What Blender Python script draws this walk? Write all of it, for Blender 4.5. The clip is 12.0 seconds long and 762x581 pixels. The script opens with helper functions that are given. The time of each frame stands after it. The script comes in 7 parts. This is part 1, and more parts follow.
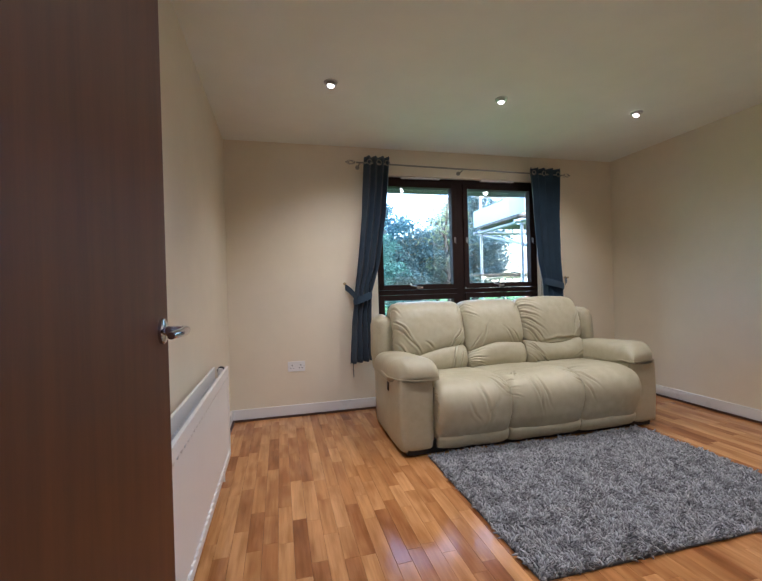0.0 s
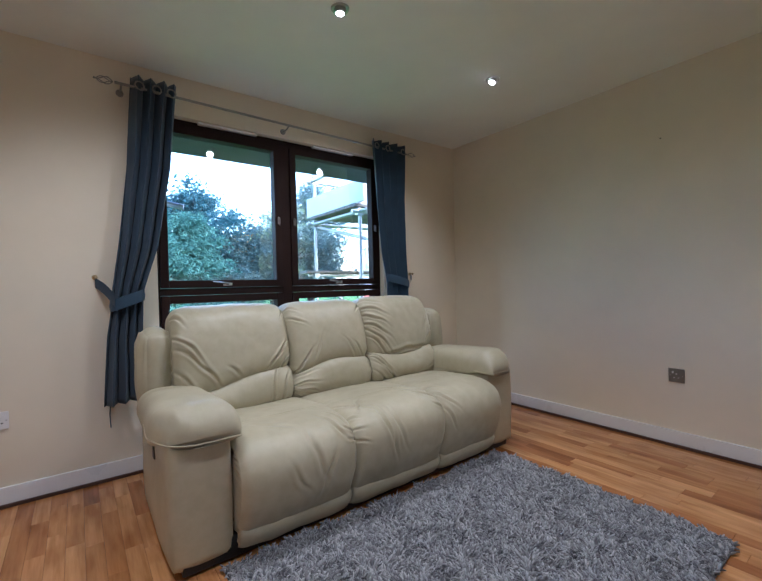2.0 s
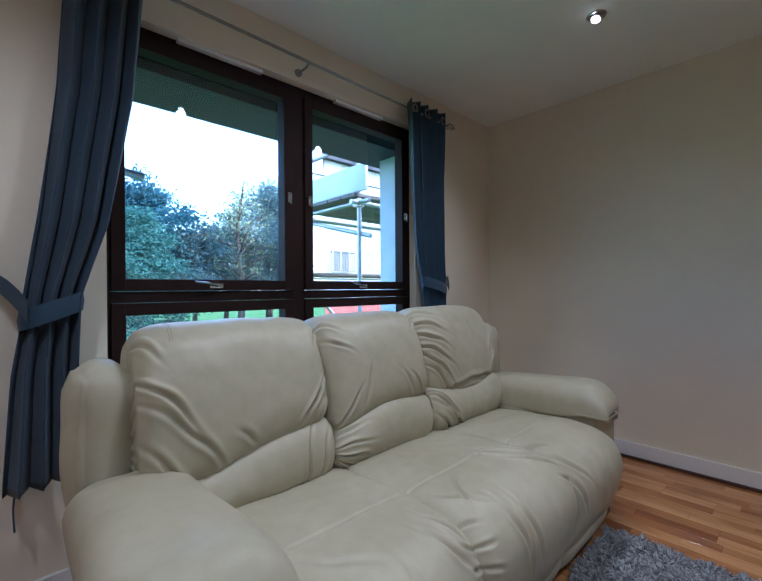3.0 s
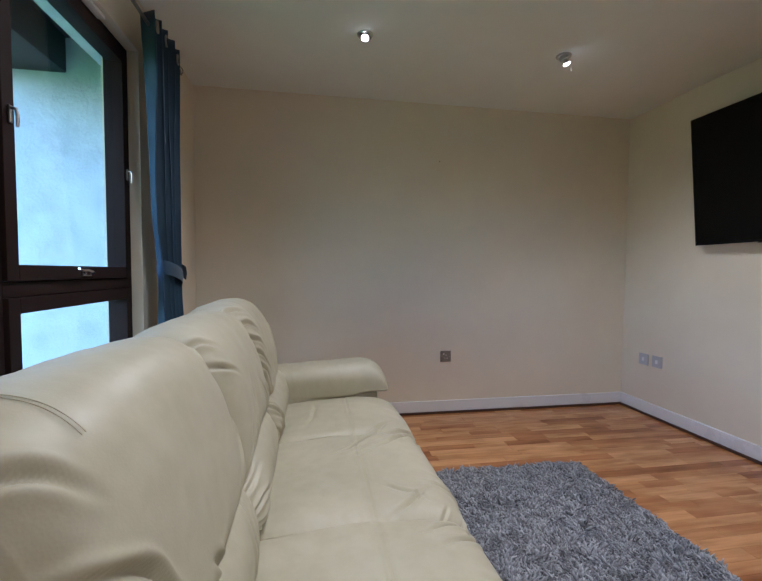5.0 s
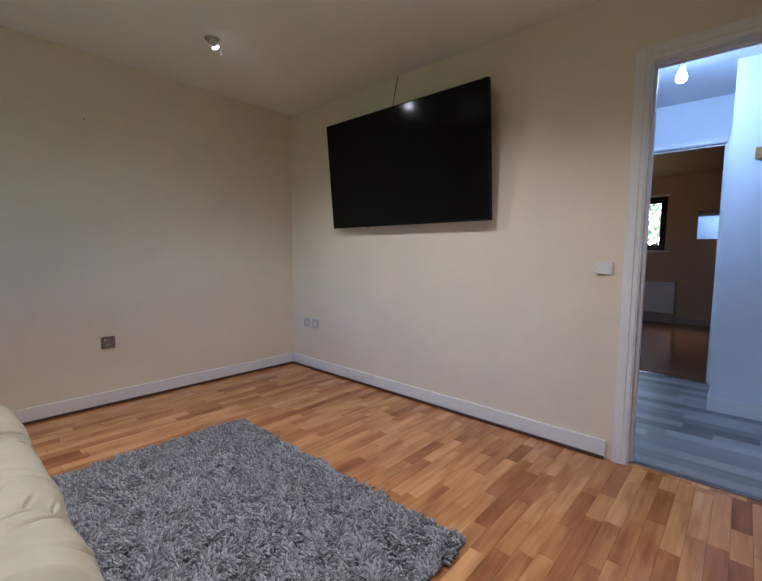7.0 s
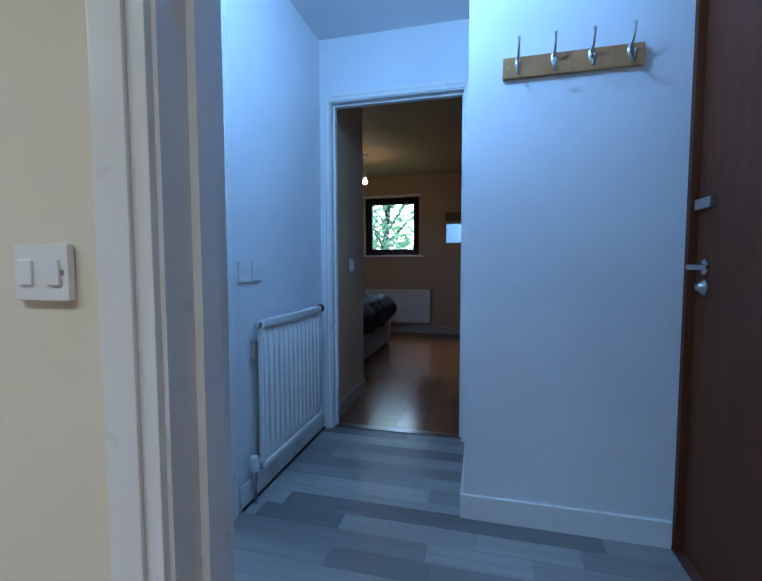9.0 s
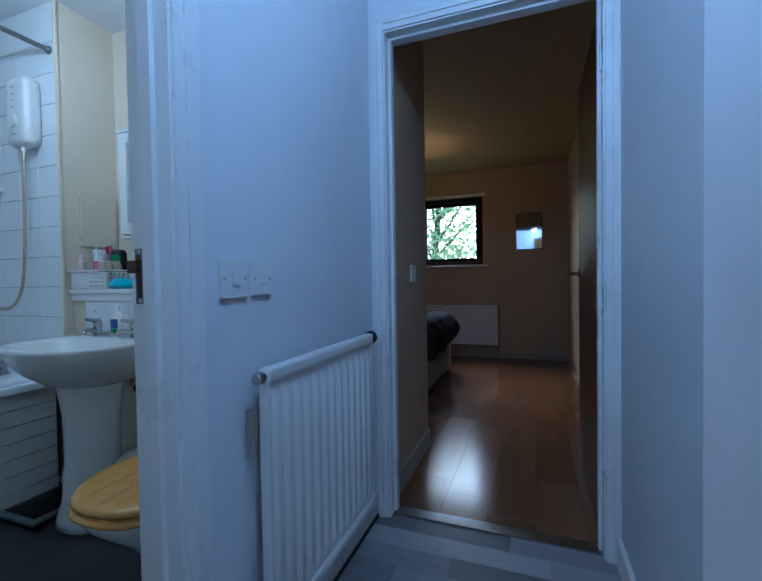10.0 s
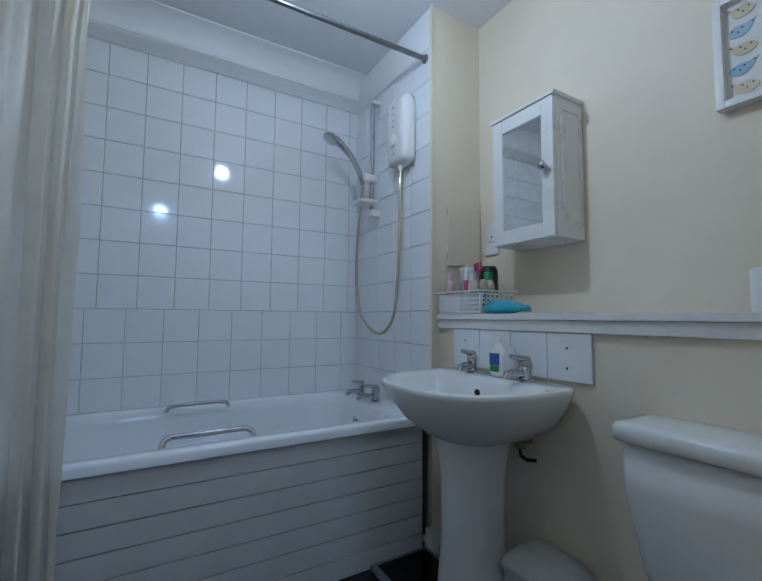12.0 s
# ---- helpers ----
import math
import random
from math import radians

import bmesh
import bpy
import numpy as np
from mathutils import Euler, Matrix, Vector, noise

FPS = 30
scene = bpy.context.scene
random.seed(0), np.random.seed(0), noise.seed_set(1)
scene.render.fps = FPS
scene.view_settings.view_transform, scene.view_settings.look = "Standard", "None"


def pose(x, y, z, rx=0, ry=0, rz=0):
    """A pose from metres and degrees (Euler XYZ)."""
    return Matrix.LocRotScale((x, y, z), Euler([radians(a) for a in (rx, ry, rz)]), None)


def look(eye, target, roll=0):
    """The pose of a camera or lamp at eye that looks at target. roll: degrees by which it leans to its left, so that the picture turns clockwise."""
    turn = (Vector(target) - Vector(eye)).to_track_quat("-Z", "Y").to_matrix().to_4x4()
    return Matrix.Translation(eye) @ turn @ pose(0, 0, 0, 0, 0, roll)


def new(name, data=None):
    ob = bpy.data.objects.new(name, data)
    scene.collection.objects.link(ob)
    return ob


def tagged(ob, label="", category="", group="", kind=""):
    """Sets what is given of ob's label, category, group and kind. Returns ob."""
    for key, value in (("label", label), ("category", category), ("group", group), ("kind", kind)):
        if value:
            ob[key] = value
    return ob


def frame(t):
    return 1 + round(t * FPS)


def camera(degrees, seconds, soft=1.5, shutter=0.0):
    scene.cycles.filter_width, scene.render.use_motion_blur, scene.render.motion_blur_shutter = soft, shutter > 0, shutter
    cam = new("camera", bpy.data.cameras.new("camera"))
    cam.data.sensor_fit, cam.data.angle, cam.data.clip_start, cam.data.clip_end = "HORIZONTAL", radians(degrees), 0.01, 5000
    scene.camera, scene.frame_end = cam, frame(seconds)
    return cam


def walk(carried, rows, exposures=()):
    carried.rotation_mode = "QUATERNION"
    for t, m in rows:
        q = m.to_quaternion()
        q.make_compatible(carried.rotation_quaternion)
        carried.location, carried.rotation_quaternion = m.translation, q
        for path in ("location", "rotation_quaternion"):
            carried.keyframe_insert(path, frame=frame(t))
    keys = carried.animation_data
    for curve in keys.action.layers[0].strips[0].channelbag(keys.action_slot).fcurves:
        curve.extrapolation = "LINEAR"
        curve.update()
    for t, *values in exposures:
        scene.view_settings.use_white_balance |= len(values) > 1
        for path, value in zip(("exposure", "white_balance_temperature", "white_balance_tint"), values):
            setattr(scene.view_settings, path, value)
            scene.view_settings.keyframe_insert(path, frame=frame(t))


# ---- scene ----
cam = camera(86.7, 12.0)
PATH = [
    (0, (0.424, -0.199, 1.08), (0.91, 1.741, 1.07), -1.6),
    (0.6, (0.599, -0.04, 1.077), (1.454, 1.767, 1.024), -1.4),
    (1, (0.724, 0.054, 1.07), (1.732, 1.78, 1.014), -1.6),
    (1.5, (0.855, 0.259, 1.101), (1.968, 1.92, 1.044), -1.7),
    (2, (0.906, 0.651, 1.052), (2.109, 2.249, 1.023), -1.4),
    (2.5, (0.959, 1.123, 1.06), (2.267, 2.635, 1.035), -1.0),
    (2.7, (0.976, 1.308, 1.06), (2.305, 2.802, 1.042), -0.7),
    (4.3, (1.163, 2.518, 1.074), (3.04, 3.208, 1.065), -0.6),
    (4.5, (1.123, 2.548, 1.071), (3.083, 2.941, 1.044), -0.5),
    (5, (0.886, 2.565, 1.095), (2.856, 2.233, 1.002), 0.4),
    (5.5, (0.662, 2.621, 1.073), (2.535, 1.928, 0.954), 0.5),
    (6, (0.624, 2.653, 1.118), (2.337, 1.634, 0.953), 0.2),
    (6.5, (0.606, 2.576, 1.096), (2.144, 1.309, 0.926), 0.6),
    (7, (0.607, 2.337, 1.071), (1.94, 0.856, 0.892), 0.5),
    (7.5, (0.643, 1.884, 1.072), (1.727, 0.213, 0.89), 0.3),
    (7.7, (0.642, 1.673, 1.053), (1.649, -0.046, 0.876), 0.5),
    (9.3, (0.689, 0.071, 1.008), (1.143, -1.873, 0.893), -0.2),
    (9.5, (0.74, -0.11, 0.998), (1.234, -2.046, 0.898), -0.4),
    (10, (1.005, -0.407, 0.981), (1.711, -2.277, 0.935), -0.9),
    (10.5, (1.238, -0.575, 0.957), (2.329, -2.252, 0.97), -0.9),
    (11, (1.438, -0.641, 0.945), (2.875, -2.031, 1.015), -0.7),
    (11.5, (1.638, -0.64, 0.94), (3.25, -1.82, 1.048), 0.2),
    (12, (1.764, -0.64, 0.947), (3.487, -1.646, 1.082), 0.4),
]
EXPOSURES = [
    (0.0, 3.82, 5500, 18),
    (1.0, 3.75, 5350, 18),
    (2.5, 3.42, 4900, 17),
    (4.3, 2.85, 4500, 17),
    (4.7, 3.05, 4600, 17),
    (5.0, 3.6, 5100, 18),
    (5.5, 3.78, 5200, 19),
    (6.5, 3.76, 5230, 19),
    (7.5, 3.52, 5150, 18),
    (9.3, 3.62, 4600, 3),
    (10.0, 3.42, 4850, 8),
    (10.6, 3.55, 5400, 13),
    (11.3, 3.42, 5600, 17),
    (12.0, 3.37, 5700, 17),
]
walk(cam, [(t, look(eye, target, roll)) for t, eye, target, roll in PATH], EXPOSURES)

# ---- world, sun, exposure ----
world = bpy.data.worlds.new("overcast_sky")
scene.world = world
world.use_nodes = True
wn = world.node_tree
wn.nodes.clear()
sky = wn.nodes.new("ShaderNodeTexSky")
sky.sky_type = "NISHITA"
sky.sun_disc = False
sky.sun_elevation = radians(38)
sky.sun_rotation = radians(150)
sky.air_density = 1.3
sky.dust_density = 2.0
sky.ozone_density = 1.6
bg = wn.nodes.new("ShaderNodeBackground")
bg.inputs["Strength"].default_value = 0.15
wo = wn.nodes.new("ShaderNodeOutputWorld")
wn.links.new(sky.outputs[0], bg.inputs["Color"])
wn.links.new(bg.outputs[0], wo.inputs["Surface"])

sun_data = bpy.data.lights.new("sun", "SUN")
sun_data.energy = 0.6
sun_data.angle = radians(35)
sun_data.color = (1.0, 0.95, 0.88)
sun = new("sun", sun_data)
sun.matrix_world = look((0, 0, 30), (-8.5, 14.7, 8.0))

WARM = (1.0, 0.91, 0.77)
COOL = (0.45, 0.68, 1.0)
BATH = (0.72, 0.90, 1.0)
SPOTS = [(0.764, 2.28), (1.932, 2.28), (3.08, 2.29), (3.085, 1.127), (1.932, 1.127), (0.764, 1.127)]


def lamp(name, kind, at, watts, colour, radius=0.03, spot=None):
    data = bpy.data.lights.new(name, kind)
    data.energy = watts
    data.color = colour
    data.shadow_soft_size = radius
    if spot:
        data.spot_size = radians(spot)
        data.spot_blend = 1.0
    ob = new(name, data)
    ob.location = at
    return ob


# the eyeballs are turned: the row by the window leans to it, the other to the television wall, both off the plain wall
AIMS = [(0.20, 0.24), (0.0, 0.34), (-0.42, 0.34), (-0.42, -0.22), (0.05, -0.14), (0.24, -0.04)]
for (sx, sy), (ax, ay) in zip(SPOTS, AIMS):
    spot = lamp("downlight_lamp", "SPOT", (sx, sy, 2.30), 3.4, WARM, 0.03, 128)
    spot.matrix_world = look((sx, sy, 2.30), (sx + ax, sy + ay, 1.30))
lamp("hall_lamp", "POINT", (0.967, -0.75, 2.13), 1.55, COOL, 0.03)
lamp("bathroom_lamp", "POINT", (2.70, -1.10, 2.05), 0.95, BATH, 0.03)
lamp("bedroom_lamp", "POINT", (2.08, -4.45, 2.03), 0.155, (1.0, 0.60, 0.28), 0.03)


# ---- materials ----
def mat(name, rough=0.5, metal=0.0, spec=0.5):
    m = bpy.data.materials.new(name)
    m.use_nodes = True
    nt = m.node_tree
    b = nt.nodes["Principled BSDF"]
    b.inputs["Roughness"].default_value = rough
    b.inputs["Metallic"].default_value = metal
    b.inputs["Specular IOR Level"].default_value = spec
    return m, nt, b


def coords(nt, scale=(1, 1, 1), rot=(0, 0, 0)):
    tc = nt.nodes.new("ShaderNodeTexCoord")
    mp = nt.nodes.new("ShaderNodeMapping")
    mp.inputs["Scale"].default_value = scale
    mp.inputs["Rotation"].default_value = rot
    nt.links.new(tc.outputs["Object"], mp.inputs["Vector"])
    return mp.outputs["Vector"]


def noise_tex(nt, vec, scale, detail=4.0, rough=0.55):
    n = nt.nodes.new("ShaderNodeTexNoise")
    n.inputs["Scale"].default_value = scale
    n.inputs["Detail"].default_value = detail
    n.inputs["Roughness"].default_value = rough
    nt.links.new(vec, n.inputs["Vector"])
    return n.outputs["Fac"]


def ramp(nt, fac, stops):
    r = nt.nodes.new("ShaderNodeValToRGB")
    e = r.color_ramp.elements
    while len(e) < len(stops):
        e.new(0.5)
    for el, (p, c) in zip(e, stops):
        el.position = p
        el.color = (*c, 1.0)
    nt.links.new(fac, r.inputs["Fac"])
    return r.outputs["Color"]


def mix(nt, a, b, fac, mode="MIX"):
    m = nt.nodes.new("ShaderNodeMix")
    m.data_type = "RGBA"
    m.blend_type = mode
    for sock, v in ((m.inputs["Factor"], fac), (m.inputs["A"], a), (m.inputs["B"], b)):
        if hasattr(v, "is_linked"):
            nt.links.new(v, sock)
        elif isinstance(v, tuple):
            sock.default_value = (*v, 1.0)
        else:
            sock.default_value = v
    # RGBA sockets sit at fixed places in the node
    if hasattr(a, "is_linked"):
        nt.links.new(a, m.inputs[6])
    elif isinstance(a, tuple):
        m.inputs[6].default_value = (*a, 1.0)
    if hasattr(b, "is_linked"):
        nt.links.new(b, m.inputs[7])
    elif isinstance(b, tuple):
        m.inputs[7].default_value = (*b, 1.0)
    return m.outputs[2]


def bump(nt, b, height, strength=0.2, dist=0.002):
    n = nt.nodes.new("ShaderNodeBump")
    n.inputs["Strength"].default_value = strength
    n.inputs["Distance"].default_value = dist
    nt.links.new(height, n.inputs["Height"])
    nt.links.new(n.outputs["Normal"], b.inputs["Normal"])


def paint(name, colour, rough=0.6, vary=0.06, grain=220.0, strength=0.08, spec=0.35, blotch=2.2, depth=0.0015):
    m, nt, b = mat(name, rough, 0.0, spec)
    v = coords(nt)
    big = noise_tex(nt, v, blotch, 5.0, 0.6)
    dark = tuple(c * (1 - 1.6 * vary) for c in colour)
    lite = tuple(min(1.0, c * (1 + vary)) for c in colour)
    nt.links.new(ramp(nt, big, [(0.3, dark), (0.7, lite)]), b.inputs["Base Color"])
    bump(nt, b, noise_tex(nt, v, grain, 3.0), strength, depth)
    rr = nt.nodes.new("ShaderNodeMapRange")
    swing = min(0.08, 0.10 * rough)
    rr.inputs["To Min"].default_value = rough - swing
    rr.inputs["To Max"].default_value = min(1.0, rough + swing)
    nt.links.new(noise_tex(nt, v, 7.0), rr.inputs["Value"])
    nt.links.new(rr.outputs["Result"], b.inputs["Roughness"])
    return m


def metal(name, colour, rough):
    m, nt, b = mat(name, rough, 1.0)
    v = coords(nt)
    nt.links.new(ramp(nt, noise_tex(nt, v, 30.0), [(0.3, tuple(c * 0.85 for c in colour)), (0.7, colour)]), b.inputs["Base Color"])
    return m


def random_fac(nt):
    oi = nt.nodes.new("ShaderNodeObjectInfo")
    ge = nt.nodes.new("ShaderNodeNewGeometry")
    ad = nt.nodes.new("ShaderNodeMath")
    ad.operation = "ADD"
    fr = nt.nodes.new("ShaderNodeMath")
    fr.operation = "FRACT"
    nt.links.new(oi.outputs["Random"], ad.inputs[0])
    nt.links.new(ge.outputs["Random Per Island"], ad.inputs[1])
    nt.links.new(ad.outputs[0], fr.inputs[0])
    return fr.outputs[0]


def wood_pieces(name, stops, rough, along="y", spec=0.5, grain_mix=0.35, figure=0.0):
    """Planks: a tone for each piece, fine grain along it."""
    m, nt, b = mat(name, rough, 0.0, spec)
    ge = nt.nodes.new("ShaderNodeNewGeometry")
    mp = nt.nodes.new("ShaderNodeMapping")
    sc = {"y": (38, 2.2, 10), "x": (2.2, 38, 10), "z": (38, 38, 2.0)}[along]
    mp.inputs["Scale"].default_value = sc
    nt.links.new(ge.outputs["Position"], mp.inputs["Vector"])
    rf = random_fac(nt)
    off = nt.nodes.new("ShaderNodeVectorMath")
    off.operation = "SCALE"
    off.inputs[0].default_value = (7.0, 13.0, 3.0)
    nt.links.new(rf, off.inputs["Scale"])
    add = nt.nodes.new("ShaderNodeVectorMath")
    add.operation = "ADD"
    nt.links.new(mp.outputs["Vector"], add.inputs[0])
    nt.links.new(off.outputs[0], add.inputs[1])
    tone = ramp(nt, rf, stops)
    g = noise_tex(nt, add.outputs[0], 1.0, 6.0, 0.65)
    gr = ramp(nt, g, [(0.3, (0.62, 0.55, 0.48)), (0.65, (1.0, 1.0, 1.0))])
    col = mix(nt, tone, gr, grain_mix, "MULTIPLY")
    if figure:
        # broad flame figure, different on each piece
        mp2 = nt.nodes.new("ShaderNodeMapping")
        nt.links.new(add.outputs[0], mp2.inputs["Vector"])
        mp2.inputs["Scale"].default_value = (0.34, 1.5, 1.0) if along == "y" else (1.5, 0.34, 1.0)
        fig = ramp(nt, noise_tex(nt, mp2.outputs["Vector"], 1.0, 2.0, 0.5), [(0.35, (0.70, 0.60, 0.50)), (0.52, (1.0, 1.0, 1.0)), (0.7, (1.12, 1.10, 1.06))])
        col = mix(nt, col, fig, figure, "MULTIPLY")
    nt.links.new(col, b.inputs["Base Color"])
    bump(nt, b, g, 0.06, 0.0008)
    return m


WALL = paint("cream_wall_paint", (0.76, 0.68, 0.53), 0.62, 0.03, 160, 0.10, 0.3)
CEIL = paint("ceiling_emulsion", (0.82, 0.82, 0.75), 0.75, 0.025, 120, 0.10, 0.25)
HALLWALL = paint("white_hall_paint", (0.74, 0.75, 0.77), 0.55, 0.025, 150, 0.10, 0.35)
HALLCEIL = paint("white_ceiling_paint", (0.72, 0.73, 0.75), 0.75, 0.02, 120, 0.08, 0.25)
BATHWALL = paint("pale_cream_bathroom_paint", (0.79, 0.70, 0.56), 0.55, 0.03, 150, 0.08, 0.35)
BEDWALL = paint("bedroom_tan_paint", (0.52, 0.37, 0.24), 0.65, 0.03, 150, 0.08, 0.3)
GLOSSW = paint("white_gloss_paint", (0.78, 0.77, 0.75), 0.28, 0.008, 90, 0.04, 0.5)
RADW = paint("white_radiator_enamel", (0.80, 0.78, 0.74), 0.32, 0.02, 200, 0.03, 0.5)
PLASTIC = paint("white_plastic", (0.78, 0.77, 0.75), 0.35, 0.015, 300, 0.02, 0.5)
CERAMIC = paint("white_ceramic", (0.76, 0.77, 0.76), 0.12, 0.012, 20, 0.01, 0.6)
ACRYLIC = paint("white_bath_enamel", (0.80, 0.82, 0.84), 0.14, 0.015, 20, 0.01, 0.55)
TILE = paint("white_glazed_tile", (0.80, 0.82, 0.84), 0.085, 0.02, 9, 0.10, 0.5)
GROUT = paint("grey_grout", (0.47, 0.47, 0.47), 0.9, 0.34, 200, 0.2, 0.2, 3.5)
PANEL = paint("white_painted_boards", (0.58, 0.57, 0.54), 0.4, 0.04, 60, 0.06, 0.45, 5.0)
DARKTRIM = paint("dark_brown_beading", (0.075, 0.035, 0.022), 0.5, 0.15, 60, 0.1)
WINBROWN = paint("dark_brown_window_stain", (0.022, 0.012, 0.010), 0.6, 0.15, 60, 0.08, 0.10)
COVE = paint("white_cove_paint", (0.83, 0.84, 0.85), 0.45, 0.015, 60, 0.05, 0.4)
BLACKP = paint("black_plastic", (0.016, 0.016, 0.017), 0.4, 0.1, 200, 0.03)
TVBODY = paint("black_television_casing", (0.008, 0.008, 0.008), 0.6, 0.1, 300, 0.02, 0.1)
SCREEN = paint("black_screen_glass", (0.004, 0.0045, 0.004), 0.11, 0.1, 5, 0.0, 0.15)
CHROME = metal("chrome", (0.56, 0.56, 0.58), 0.07)
STEEL = metal("brushed_steel", (0.55, 0.53, 0.50), 0.28)
BRASS = metal("aged_brass", (0.46, 0.36, 0.20), 0.35)
PEWTER = metal("dull_pewter", (0.33, 0.31, 0.28), 0.38)
HOSEM = metal("yellowed_hose_metal", (0.60, 0.53, 0.38), 0.3)
RODM = metal("grey_shower_rod", (0.30, 0.31, 0.33), 0.3)
GALV = metal("galvanised_tube", (0.42, 0.42, 0.43), 0.5)
STRIP = wood_pieces("beech_laminate_strips", [(0.0, (0.33, 0.125, 0.038)), (0.18, (0.45, 0.195, 0.066)), (0.55, (0.57, 0.275, 0.100)), (0.88, (0.67, 0.350, 0.140)), (1.0, (0.44, 0.185, 0.062))], 0.15, "y", 0.5, 0.85, 0.8)
GREYP = wood_pieces("grey_laminate_planks", [(0.0, (0.16, 0.16, 0.16)), (0.35, (0.26, 0.255, 0.25)), (0.7, (0.35, 0.345, 0.335)), (1.0, (0.44, 0.435, 0.425))], 0.34, "x", 0.45, 0.45)
BEDP = wood_pieces("brown_laminate_planks", [(0.0, (0.14, 0.060, 0.026)), (0.5, (0.18, 0.080, 0.036)), (1.0, (0.22, 0.10, 0.046))], 0.17, "y", 0.5, 0.5)
VINYL = paint("dark_slate_vinyl", (0.028, 0.032, 0.036), 0.35, 0.30, 40, 0.15, 0.4, 6.0)
# white roughcast with the blue cast of daylight put into its colour
RENDER = paint("blue_tinted_white_roughcast", (0.56, 0.60, 0.64), 0.9, 0.10, 30, 1.0, 0.2, 6.0, 0.007)
# white render of the far block, darkened in its colour against overexposure
FARWALL = paint("darkened_far_render", (0.30, 0.33, 0.36), 0.9, 0.08, 30, 0.5, 0.2)
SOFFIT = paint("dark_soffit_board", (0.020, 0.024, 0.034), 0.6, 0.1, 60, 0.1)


def door_wood(name, lo, hi, rough):
    m, nt, b = mat(name, rough, 0.0, 0.3)
    v = coords(nt, (14, 14, 1.1))
    g = noise_tex(nt, v, 2.0, 7.0, 0.65)
    nt.links.new(ramp(nt, g, [(0.25, lo), (0.75, hi)]), b.inputs["Base Color"])
    bump(nt, b, g, 0.05, 0.001)
    return m


DOORW = door_wood("dark_mahogany_veneer", (0.062, 0.018, 0.006), (0.120, 0.038, 0.011), 0.5)
PINE = door_wood("honey_pine_varnish", (0.50, 0.24, 0.055), (0.66, 0.36, 0.10), 0.22)
RAILW = door_wood("light_oak_rail", (0.30, 0.16, 0.06), (0.42, 0.25, 0.10), 0.4)


def leather():
    m, nt, b = mat("cream_leather", 0.42, 0.0, 0.45)
    v = coords(nt)
    c = ramp(nt, noise_tex(nt, v, 3.0, 6.0), [(0.3, (0.415, 0.380, 0.262)), (0.7, (0.515, 0.474, 0.340))])
    worn = ramp(nt, noise_tex(nt, v, 22.0, 5.0), [(0.35, (0.90, 0.88, 0.84)), (0.6, (1, 1, 1))])
    nt.links.new(mix(nt, c, worn, 0.6, "MULTIPLY"), b.inputs["Base Color"])
    vo = nt.nodes.new("ShaderNodeTexVoronoi")
    vo.inputs["Scale"].default_value = 260.0
    nt.links.new(v, vo.inputs["Vector"])
    soft = noise_tex(nt, v, 9.0, 5.0, 0.6)
    hs = nt.nodes.new("ShaderNodeMath")
    hs.operation = "MULTIPLY_ADD"
    hs.inputs[1].default_value = 9.0
    nt.links.new(soft, hs.inputs[0])
    nt.links.new(vo.outputs["Distance"], hs.inputs[2])
    bump(nt, b, hs.outputs[0], 0.09, 0.0014)
    rr = nt.nodes.new("ShaderNodeMapRange")
    rr.inputs["To Min"].default_value = 0.35
    rr.inputs["To Max"].default_value = 0.50
    nt.links.new(noise_tex(nt, v, 12.0), rr.inputs["Value"])
    nt.links.new(rr.outputs["Result"], b.inputs["Roughness"])
    return m


LEATHER = leather()


def fabric(name, colour, rough=0.9, scale=900.0, sheen=0.25, vary=0.15):
    m, nt, b = mat(name, rough, 0.0, 0.2)
    v = coords(nt)
    c = ramp(nt, noise_tex(nt, v, 5.0, 5.0), [(0.3, tuple(x * (1 - vary) for x in colour)), (0.7, tuple(x * (1 + vary) for x in colour))])
    nt.links.new(c, b.inputs["Base Color"])
    b.inputs["Sheen Weight"].default_value = sheen
    bump(nt, b, noise_tex(nt, v, scale, 2.0), 0.2, 0.0006)
    return m


CURTAIN = fabric("dark_teal_curtain_cloth", (0.030, 0.055, 0.086), 0.85, 900, 0.2)
DUVET = fabric("black_duvet_cover", (0.010, 0.010, 0.016), 0.8, 500, 0.0)
DIVAN = fabric("grey_divan_cloth", (0.20, 0.20, 0.22), 0.9, 500, 0.1)
CLOTHBLUE = fabric("turquoise_cloth", (0.05, 0.36, 0.46), 0.9, 700, 0.2)
PAPER = paint("white_tissue_paper", (0.80, 0.79, 0.78), 0.95, 0.03, 300, 0.3, 0.1)


def rug_mat():
    m, nt, b = mat("grey_shag_yarn", 0.85, 0.0, 0.25)
    nt.links.new(ramp(nt, random_fac(nt), [(0.0, (0.12, 0.12, 0.132)), (0.5, (0.25, 0.255, 0.27)), (1.0, (0.42, 0.425, 0.44))]), b.inputs["Base Color"])
    b.inputs["Sheen Weight"].default_value = 0.2
    return m


RUG = rug_mat()
RUGBASE = fabric("dark_rug_backing", (0.075, 0.075, 0.085), 0.95)


